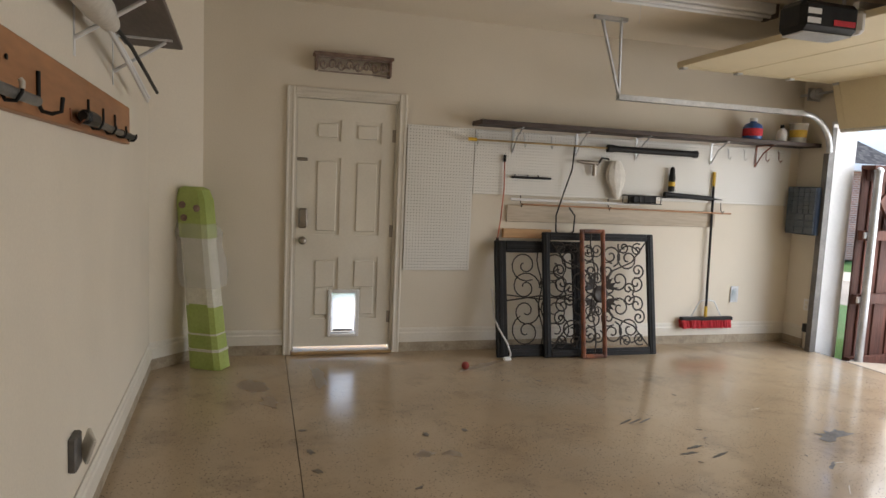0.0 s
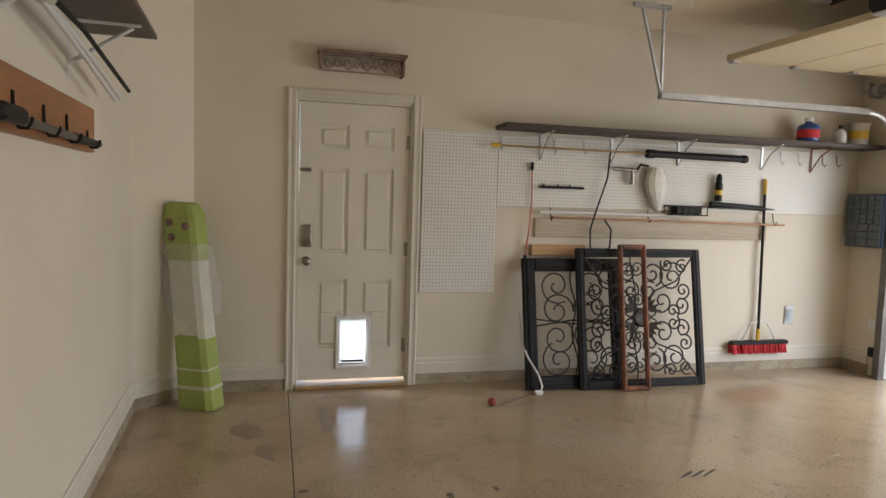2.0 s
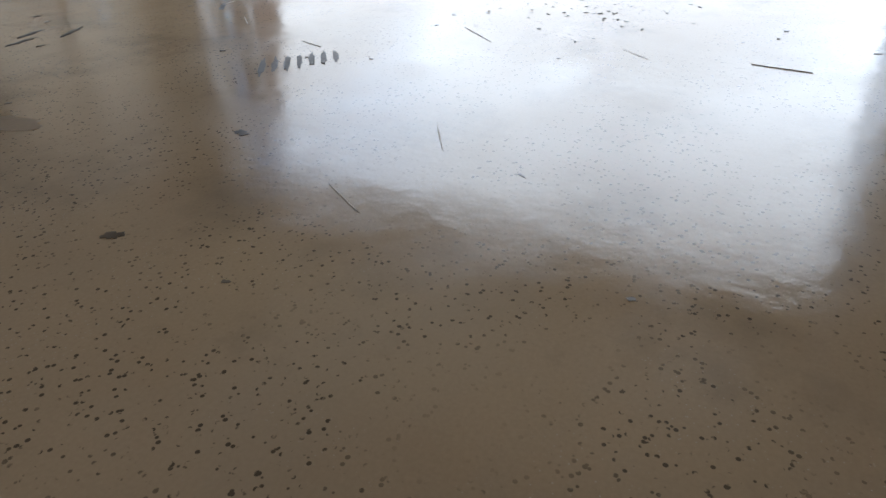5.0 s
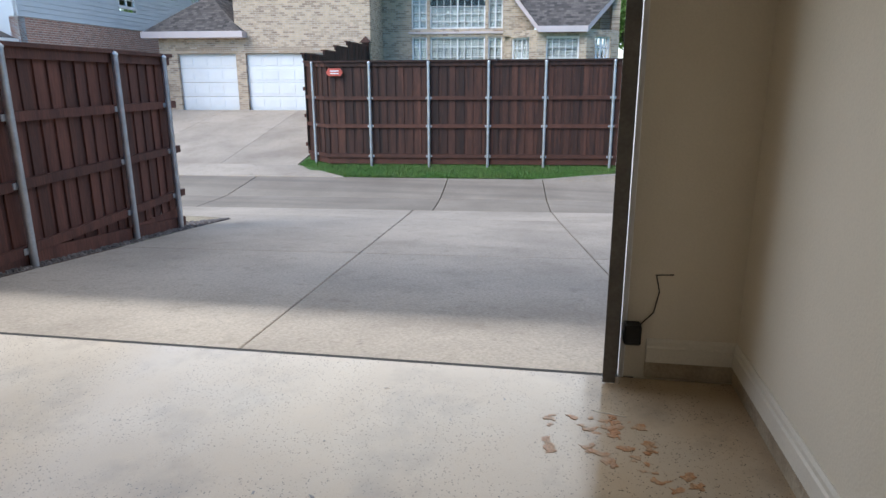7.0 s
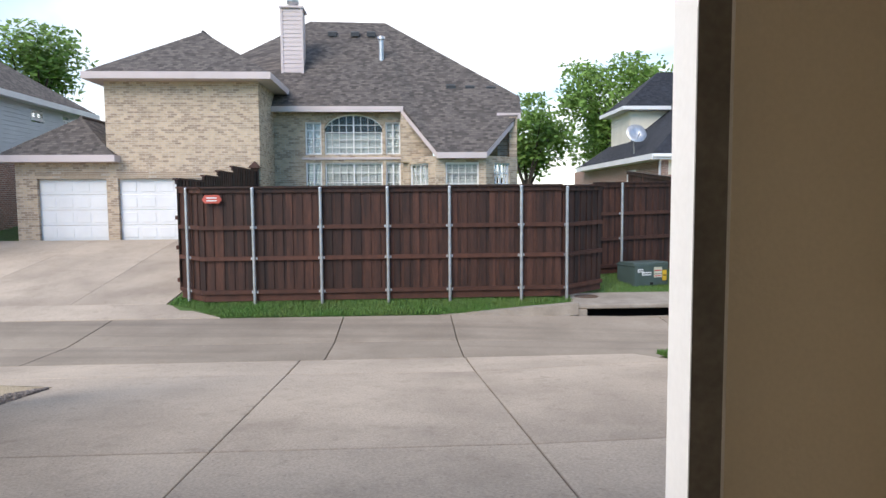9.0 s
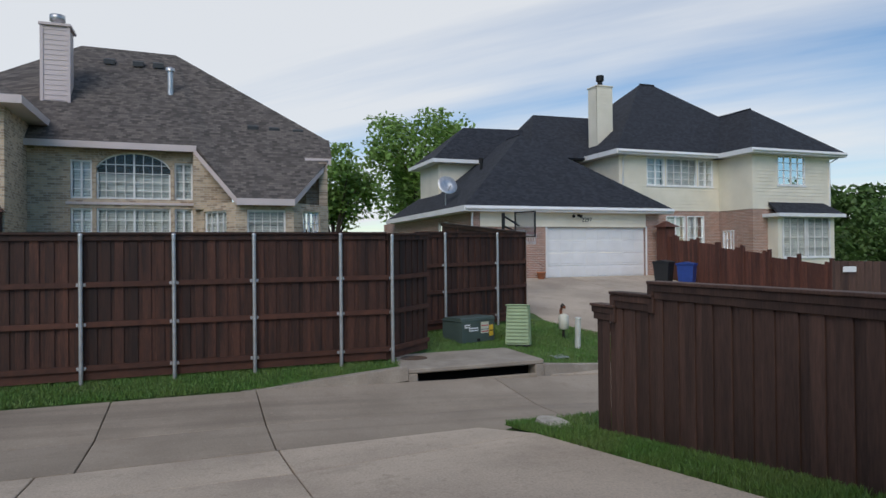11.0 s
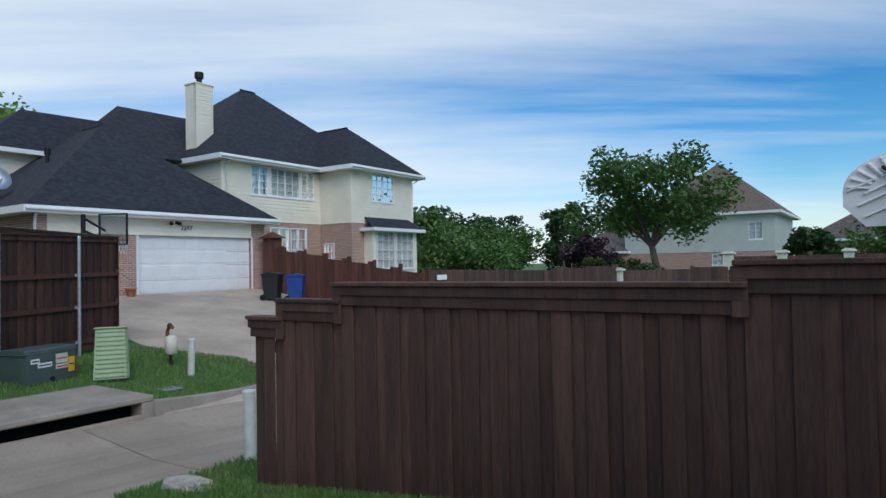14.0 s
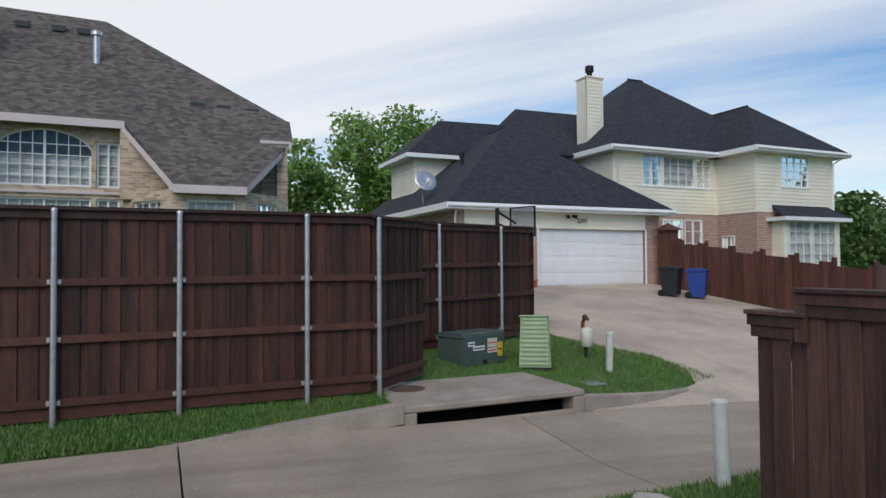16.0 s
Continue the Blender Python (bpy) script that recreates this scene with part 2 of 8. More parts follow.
M_TRACK = mat("dull_track_steel", (0.17, 0.16, 0.15), 0.5, (0.12, 0.115, 0.11), 8, 60, 0.15, 0.05, metal=0.5)
M_BARK = mat("bark", (0.11, 0.085, 0.065), 0.95, (0.06, 0.045, 0.035), 4, 25, 0.3, 0.6, stretch=(1, 1, 0.25))


# ---- builders ----
class Mesh:
    """Gathers faces for one mesh."""

    def __init__(self):
        self.v, self.f, self.smooth, self.many = [], [], set(), False

    def add(self, vs, fs, m=None, smooth=False):
        o = len(self.v)
        self.v += [tuple(m @ Vector(p)) if m is not None else tuple(p) for p in vs]
        for f in fs:
            if smooth:
                self.smooth.add(len(self.f))
            self.f.append([o + i for i in f])
        return self

    def box(self, a, b, c=0.0, m=None):
        """A box between two corners, its edges chamfered by c."""
        (x0, y0, z0), (x1, y1, z1) = [[min(p, q) for p, q in zip(a, b)], [max(p, q) for p, q in zip(a, b)]]
        if not c:
            vs = [(x, y, z) for z in (z0, z1) for y in (y0, y1) for x in (x0, x1)]
            return self.add(vs, [(0, 2, 3, 1), (4, 5, 7, 6), (0, 1, 5, 4), (2, 6, 7, 3), (0, 4, 6, 2), (1, 3, 7, 5)], m)
        c = min(c, (x1 - x0) * 0.45, (y1 - y0) * 0.45, (z1 - z0) * 0.45)
        vs, ids = [], {}
        for i in (0, 1):
            for j in (0, 1):
                for k in (0, 1):
                    for ax in range(3):
                        p = [(x0, x1)[i], (y0, y1)[j], (z0, z1)[k]]
                        for q, s in enumerate((i, j, k)):
                            if q != ax:
                                p[q] += c if s == 0 else -c
                        ids[i, j, k, ax] = len(vs)
                        vs.append(p)
        fs = []
        for ax in range(3):
            o1, o2 = (ax + 1) % 3, (ax + 2) % 3
            for s in (0, 1):
                q = []
                for u, w in ((0, 0), (1, 0), (1, 1), (0, 1)):
                    k = [0, 0, 0]
                    k[ax], k[o1], k[o2] = s, u, w
                    q.append(ids[(*k, ax)])
                fs.append(q if s else q[::-1])
            for u in (0, 1):
                for w in (0, 1):
                    k0, k1 = [0, 0, 0], [0, 0, 0]
                    k0[o1] = k1[o1] = u
                    k0[o2] = k1[o2] = w
                    k1[ax] = 1
                    q = [ids[(*k0, o1)], ids[(*k1, o1)], ids[(*k1, o2)], ids[(*k0, o2)]]
                    fs.append(q if u == w else q[::-1])
        for i in (0, 1):
            for j in (0, 1):
                for k in (0, 1):
                    q = [ids[i, j, k, 0], ids[i, j, k, 1], ids[i, j, k, 2]]
                    fs.append(q if (i + j + k) % 2 else q[::-1])
        return self.add(vs, fs, m)

    def cyl(self, p, q, r, r2=None, n=12, caps=True):
        p, q = Vector(p), Vector(q)
        r2 = r if r2 is None else r2
        t = (q - p).to_track_quat("Z", "Y").to_matrix()
        vs = []
        for o, rr in ((p, r), (q, r2)):
            vs += [o + t @ Vector((rr * math.cos(2 * math.pi * i / n), rr * math.sin(2 * math.pi * i / n), 0)) for i in range(n)]
        self.add(vs, [(i, (i + 1) % n, n + (i + 1) % n, n + i) for i in range(n)], None, True)
        if caps:
            self.add(vs[:n], [tuple(range(n))[::-1]])
            self.add(vs[n:], [tuple(range(n))])
        return self

    def tube(self, pts, r, n=8, closed=False):
        """A round bar along points; r may be a list."""
        pts = [Vector(p) for p in pts]
        k = len(pts)
        rs = r if isinstance(r, (list, tuple)) else [r] * k
        vs = []
        ref = None
        for i, p in enumerate(pts):
            a = pts[i - 1] if (i or closed) else p
            b = pts[(i + 1) % k] if (i < k - 1 or closed) else p
            d = (b - a).normalized()
            if ref is None:
                ref = d.orthogonal().normalized()
            ref = (ref - d * ref.dot(d)).normalized()
            s = d.cross(ref)
            vs += [p + rs[i] * (math.cos(2 * math.pi * j / n) * ref + math.sin(2 * math.pi * j / n) * s) for j in range(n)]
        fs = []
        for i in range(k if closed else k - 1):
            o, o2 = i * n, ((i + 1) % k) * n
            fs += [(o + j, o + (j + 1) % n, o2 + (j + 1) % n, o2 + j) for j in range(n)]
        self.add(vs, fs, None, True)
        if not closed:
            self.add(vs[:n], [tuple(range(n))[::-1]])
            self.add(vs[-n:], [tuple(range(n))])
        return self

    def prism(self, poly, lo, hi, m=None, axis=2):
        """A polygon drawn out between lo and hi along axis."""
        k = len(poly)

        def at(p, h):
            q = list(p)
            q.insert(axis, h)
            return q
        vs = [at(p, lo) for p in poly] + [at(p, hi) for p in poly]
        fs = [tuple(range(k))[::-1], tuple(range(k, 2 * k))] + [(i, (i + 1) % k, k + (i + 1) % k, k + i) for i in range(k)]
        return self.add(vs, fs, m)

    def lathe(self, prof, centre=(0, 0, 0), n=20, m=None):
        vs, fs = [], []
        for r, z in prof:
            vs += [(centre[0] + r * math.cos(2 * math.pi * i / n), centre[1] + r * math.sin(2 * math.pi * i / n), centre[2] + z) for i in range(n)]
        for j in range(len(prof) - 1):
            fs += [(j * n + i, j * n + (i + 1) % n, (j + 1) * n + (i + 1) % n, (j + 1) * n + i) for i in range(n)]
        self.add(vs, fs, m, True)
        self.add(vs[:n], [tuple(range(n))[::-1]], m)
        return self.add(vs[-n:], [tuple(range(n))], m)

    def data(self, name, material, fix=True):
        me = bpy.data.meshes.new(name)
        me.from_pydata(self.v, [], self.f)
        if self.smooth:
            me.polygons.foreach_set("use_smooth", [i in self.smooth for i in range(len(self.f))])
        if fix and len(self.f) < 4000:
            bm = bmesh.new()
            bm.from_mesh(me)
            bmesh.ops.recalc_face_normals(bm, faces=bm.faces)
            bm.to_mesh(me)
            bm.free()
        if material:
            me.materials.append(material)
        return me


# the street stands four degrees off the garage's axes
STREET = Matrix.Translation((0.297, -1.047, 0.104)) @ Matrix.Rotation(radians(4.0), 4, "Z") @ Matrix.Scale(0.97, 4)
GARAGE = Matrix.Identity(4)
PLACE = [GARAGE]


def part(name, mesh, material, parent=None, label="", m=None):
    me = mesh if isinstance(mesh, bpy.types.Mesh) else mesh.data(name, material)
    ob = new(name, me)
    ob.parent = parent
    if not isinstance(mesh, bpy.types.Mesh) and mesh.many:
        ob["kind"] = "stuff"
    if parent is None:
        ob.matrix_basis = PLACE[0] @ (m if m is not None else GARAGE)
    elif m is not None:
        ob.matrix_basis = m
    return tagged(ob, label)


def thing(name, label, category, m=None, group="", kind=""):
    ob = new(name)
    ob.matrix_basis = PLACE[0] @ (m if m is not None else GARAGE)
    return tagged(ob, label, category, group, kind)


def solid(name, mesh, material, label, category, m=None, group="", kind=""):
    ob = part(name, mesh, material, None, "", m)
    return tagged(ob, label, category, group, kind)


def setting(name, mesh, material, label, category="setting"):
    return solid(name, mesh, material, label, category, kind="structure")


# ---- the ground ----
def lerp(a, b, t):
    return a + (b - a) * max(0.0, min(1.0, t))


def drive_z(x):
    return -0.02 - 0.12 * (x - 4.98)


def alley_z(x, y):
    z = lerp(-1.10, -1.13, (x - 13.95) / 1.45) if x < 15.4 else lerp(-1.13, -0.97, (x - 15.4) / 1.8)
    return z + max(-0.35, 0.05 * min(0.0, y + 2.0))


def far_z(x, y):
    z = -0.97 + 0.122 * min(x - 17.2, 13.0) + max(-0.35, 0.05 * min(0.0, y + 2.0))
    mound = max(0.0, 1 - abs(x - 18.6) / 1.6) * lerp(0, 1, (6.6 - y) / 1.4) * lerp(0, 1, (y + 4.0) / 1.5)
    return z + 0.12 * mound


def ground_z(x, y):
    if x < 6.2:
        return -0.50
    if x < 13.95:
        return drive_z(x)
    if x < 17.2:
        return alley_z(x, y)
    return far_z(x, y)


def paved(x, y):
    if 4.9 < x < 14.0 and -3.0 < y < lerp(5.6, 6.1, (x - 5) / 6) + (1.9 if x > 11.3 else 0):
        return True
    if 13.9 < x < 17.25:
        return True
    if 17.2 <= x < 30.5 and 5.3 + min(1.3, 1.3 * (x - 17.2)) < y < 15.5:
        return True
    return 17.1 < x < 30.5 and -18.2 < y < -8.9


def axis_steps(lo, hi, step, far):
    mid = [lo + i * step for i in range(int((hi - lo) / step) + 1)]
    out = [hi + d for d in (1, 3, 7, 15, 30, 60, 120, 250, 500, 900)]
    return [lo - d for d in (900, 500, 250, 120, 60, 30, 15, 7, 3, 1)] + mid + out


gx, gy = axis_steps(4.2, 33.0, 0.4, 0), axis_steps(-20.0, 12.0, 0.4, 0)
PLACE[0] = STREET
g = Mesh()
for yy in gy:
    for xx in gx:
        d = 0.7 if 16.9 < xx < 18.9 and -5.45 < yy < -2.55 else 0.17 if 13.9 < xx < 17.21 else 0.30 if 4.9 < xx < 13.95 and paved(xx, yy) else 0.08 if paved(xx, yy) else 0.0
        g.v.append((xx, yy, ground_z(xx, max(-60, yy)) - d + 0.012 * noise.noise((xx * 0.9, yy * 0.9, 0))))
w = len(gx)
g.f = [(j * w + i, j * w + i + 1, (j + 1) * w + i + 1, (j + 1) * w + i) for j in range(len(gy) - 1) for i in range(w - 1)]
g.smooth = set(range(len(g.f)))
setting("ground", g.data("ground", M_GRASSG, False), None, "green lawn soil running out to the horizon", "ground")


def slab(name, poly, zf, material, parent, thick=0.25, gap=0.008):
    """A concrete slab with a recessed joint all round."""
    cx, cy = sum(p[0] for p in poly) / len(poly), sum(p[1] for p in poly) / len(poly)
    ins = []
    for x, y in poly:
        d = math.hypot(x - cx, y - cy)
        ins.append((x - (x - cx) / d * gap * 1.4, y - (y - cy) / d * gap * 1.4))
    k = len(poly)
    sh = []
    for x, y in ins:
        d = math.hypot(x - cx, y - cy)
        sh.append((x - (x - cx) / d * 0.012, y - (y - cy) / d * 0.012))
    vs = [(x, y, zf(x, y) - thick) for x, y in ins] + [(x, y, zf(x, y) - 0.006) for x, y in ins] + [(x, y, zf(x, y)) for x, y in sh]
    fs = [tuple(range(k))[::-1], tuple(range(2 * k, 3 * k))]
    for r in (0, 1):
        fs += [(r * k + i, r * k + (i + 1) % k, (r + 1) * k + (i + 1) % k, (r + 1) * k + i) for i in range(k)]
    return part(name, Mesh().add(vs, fs), material, parent)


def street_point(x, y, z=0.0):
    v = STREET @ Vector((x, y, z))
    return (v.x, v.y) if z == 0.0 else v.z


def street_z(x, y):
    """Height of the street's own drive plane under a point of the garage's axes."""
    v = STREET.inverted() @ Vector((x, y, 0))
    return (STREET @ Vector((v.x, v.y, drive_z(min(13.95, v.x))))).z


def our_drive_z(x, y):
    z = -0.02 - 0.110 * (x - 4.98)
    return lerp(lerp(z, street_z(x, y), (-0.6 - y) / 2.2), street_z(x, y), (x - 12.6) / 0.6)


PLACE[0] = GARAGE
driveway = thing("driveway", "pale broom-finished concrete driveway in large jointed slabs", "driveway", kind="structure")
J1 = lambda x: 1.785 + (x - 4.98) * 0.099
J2 = lambda x: -0.72 + (x - 4.98) * 0.090
LEFT = lambda x: 4.55 + (x - 4.98) * 0.085
edge = [street_point(xs, -3.0) for xs in (4.7, 8.6, 13.0)] + [street_point(13.94, -2.6)]
far = lambda y: street_point(13.94, 0)[0] - (y + 1.047) * math.tan(radians(4.0)) + 0.02
cross = [lambda y: 4.98, lambda y: 8.48 + (2.1 - y) * 0.092, lambda y: 12.28 + (2.1 - y) * 0.092, far]


def joint_at(line, xf):
    """Where a long joint meets a cross joint."""
    x = xf(0.5)
    for _ in range(6):
        x = xf(line(x))
    return (x, line(x))


for i in range(3):
    a1, b1, a2, b2 = joint_at(J1, cross[i]), joint_at(J1, cross[i + 1]), joint_at(J2, cross[i]), joint_at(J2, cross[i + 1])
    if i == 0:
        left = [joint_at(LEFT, cross[1]), joint_at(LEFT, cross[0])]
    elif i == 1:
        left = [(cross[2](7.6), 7.6), (11.35, 5.12), joint_at(LEFT, cross[1])]
    else:
        left = [(far(8.2), 8.2), (cross[2](7.6), 7.6)]
    slab("slab", [a1, b1] + left, our_drive_z, M_DRIVE, driveway)
    slab("slab", [a2, b2, b1, a1], our_drive_z, M_DRIVE, driveway)
    slab("slab", [edge[i], edge[i + 1], b2, a2], our_drive_z, M_DRIVE, driveway)
PLACE[0] = STREET

alley = thing("alley", "grey concrete alley of jointed slabs with a shallow centre gutter", "alley", kind="structure")
ay = [60, 50, 40, 32, 24, 18, 12, 7.2, 2.45, 0.2, -4.3, -8.8, -13.3, -18, -24, -30, -38, -46, -56, -70]
for y1, y0 in zip(ay, ay[1:]):
    for x0, x1 in ((13.95, 15.4), (15.4, 17.2)):
        slab("slab", [(x0, y0), (x1, y0), (x1, y1), (x0, y1)], alley_z, M_ALLEY, alley)

drive_b = thing("neighbour_driveway", "pale concrete driveway rising to a brick garage", "driveway", kind="structure")
zb = lambda x, y: far_z(x, 8.0) + 0.02
for poly in ([(17.2, 5.0), (18.3, 6.5), (18.3, 10.5), (17.2, 10.5)], [(17.2, 10.5), (18.3, 10.5), (18.3, 16), (17.2, 16)],
             [(18.3, 6.5), (26.5, 6.5), (26.5, 9.0), (18.3, 8.6)], [(18.3, 8.6), (26.5, 9.0), (26.5, 11.9), (18.3, 11.6)], [(18.3, 11.6), (26.5, 11.9), (26.5, 15.6), (18.3, 15.6)]):
    slab("slab", poly, zb, M_DRIVE, drive_b)
drive_c = thing("neighbour_driveway", "pale concrete driveway rising to a wide white garage door", "driveway", kind="structure")
zc = lambda x, y: far_z(x, -12.0) + 0.02
for poly in ([(17.2, -18.3), (20.3, -18.3), (20.3, -9.5), (17.2, -9.2)], [(20.3, -14.0), (30.2, -14.0), (30.2, -8.9), (22.6, -8.3), (20.3, -9.5)], [(20.3, -18.3), (30.2, -18.3), (30.2, -14.0), (20.3, -14.0)]):
    slab("slab", poly, zc, M_DRIVE, drive_c)

slab("slab", [(17.2, -5.6), (17.2, -9.2), (19.2, -9.4), (18.3, -8.75), (17.8, -7.7), (17.42, -6.4)], lambda x, y: far_z(x, y) + 0.02, M_DRIVE, drive_c)

# kerb and storm inlet on the far side of the alley
kerb = thing("kerb", "rounded grey concrete kerb along the alley", "kerb", kind="structure")


def kerb_piece(pts):
    me = Mesh()
    sec = [(-0.05, -0.26), (-0.03, -0.01), (0.0, 0.0), (0.13, 0.0), (0.15, -0.26)]
    vs = []
    for i, (x, y, z) in enumerate(pts):
        a, b = pts[max(0, i - 1)], pts[min(len(pts) - 1, i + 1)]
        d = Vector((b[0] - a[0], b[1] - a[1], 0)).normalized()
        s = Vector((-d.y, d.x, 0))
        vs += [(x + s.x * u, y + s.y * u, z + w_) for u, w_ in sec]
    k = len(sec)
    fs = [(i * k + j, i * k + j + 1, (i + 1) * k + j + 1, (i + 1) * k + j) for i in range(len(pts) - 1) for j in range(k - 1)]
    fs += [tuple(range(k)), tuple(range((len(pts) - 1) * k, len(pts) * k))[::-1]]
    return part("kerb_stone", me.add(vs, fs), M_CURB, kerb)


kerb_piece([(17.22, -2.55 + 3.0 * i / 8, alley_z(17.2, -2.5) + lerp(0.24, 0.012, i / 8)) for i in range(9)][::-1])
arc = [(17.25, -5.45), (17.35, -6.3), (17.55, -7.2), (17.9, -8.1), (18.4, -8.9), (19.2, -9.45)]
kerb_piece([(x, y, alley_z(17.2, y) + lerp(0.24, 0.05, i / 5)) for i, (x, y) in enumerate(arc)])

inlet = thing("storm_drain_inlet", "concrete kerb inlet with a long dark opening", "storm drain", kind="structure")
zi = alley_z(17.2, -4.0) + 0.235
me = Mesh().box((17.2, -5.45, zi - 0.065), (19.0, -2.55, zi + 0.03), 0.02)
part("deck", me, M_CURB, inlet)
# inlet liner: back wall and floor get the opening's shade as near-black colour
part("back_wall", Mesh().box((17.5, -5.24, zi - 0.5), (17.56, -2.76, zi - 0.07)), M_VOID, inlet, "back wall coloured near-black as shaft shade")
part("fill", Mesh().box((17.57, -5.40, zi - 0.5), (18.98, -2.60, zi - 0.07)), M_CURB, inlet)
for yy in (-5.45, -2.75):
    part("cheek", Mesh().box((17.2, yy, zi - 0.35), (17.49, yy + 0.2, zi - 0.068), 0.015), M_CURB, inlet)
part("apron", Mesh().box((17.12, -5.24, zi - 0.4), (17.22, -2.76, zi - 0.232), 0.01), M_ALLEY, inlet)
part("shaft_floor", Mesh().box((17.23, -5.24, zi - 0.5), (17.49, -2.76, zi - 0.34)), M_VOID, inlet, "shaft floor coloured near-black as shade")
man = Mesh().lathe([(0.28, 0), (0.28, 0.008), (0.26, 0.012), (0.25, 0.006), (0.0, 0.006)], (18.4, -3.05, zi + 0.03), 28)
part("manhole_cover", man, mat("rusty_iron", (0.09, 0.06, 0.045), 0.8, (0.13, 0.08, 0.05), 12, 60, 0.3, 0.4), inlet, "round rusty iron cover")

# ---- grass blades (one thing, uncountable) ----
rg = random.Random(5)
gr = Mesh()


def blades(n, fx, fy, ok=None, h0=0.04, h1=0.09):
    for _ in range(n):
        x, y = rg.uniform(*fx), rg.uniform(*fy)
        if ok and not ok(x, y):
            continue
        z = ground_z(x, y)
        a, h, t = rg.uniform(0, 6.28), rg.uniform(h0, h1), rg.uniform(0, 6.28)
        wd = 0.006 + 0.004 * rg.random()
        dx, dy = wd * math.cos(a), wd * math.sin(a)
        lx, ly = 0.5 * h * math.cos(t), 0.5 * h * math.sin(t)
        o = len(gr.v)
        gr.v += [(x - dx, y - dy, z - 0.01), (x + dx, y + dy, z - 0.01), (x + lx, y + ly, z + h)]
        gr.f.append((o, o + 1, o + 2))


blades(42000, (17.22, 18.7), (-2.6, 6.4), lambda x, y: y < 5.0 + 1.35 * (x - 17.2))
blades(40000, (17.4, 22.5), (-9.6, -2.4), lambda x, y: not (x < 19.05 and -5.5 < y < -2.5) and y > -9.5 + max(0, 0.55 * (x - 20.3)) and x > 17.35 + max(0, (-5.5 - y) * 0.3))
blades(30000, (9.0, 13.95), (-3.66, -2.98), lambda x, y: x < 13.3 or y < -2.7, 0.03, 0.085)
blades(12000, (12.6, 13.95), (-9, -3.66))
blades(6000, (5.2, 9.0), (-3.66, -3.0), None, 0.03, 0.08)
gr_ob = part("lawn_grass", gr.data("lawn_grass", M_BLADE, False), None)
tagged(gr_ob, "short green mown grass on the verges", "grass", kind="stuff")


# ---- fences ----
def plank_mesh(wd, th, h):
    return Mesh().box((-wd / 2, -th / 2, 0), (wd / 2, th / 2, h), 0.004)


PLANKS = {}


def plank(name, x, y, z, h, ang, material, parent, wd=0.14, th=0.018):
    key = (name, wd, th, round(h, 2), material.name)
    if key not in PLANKS:
        PLANKS[key] = plank_mesh(wd, th, round(h, 2)).data(name, material)
    ob = new(name, PLANKS[key])
    ob.parent = parent
    ob.matrix_basis = pose(x, y, z, 0, 0, ang)
    return ob


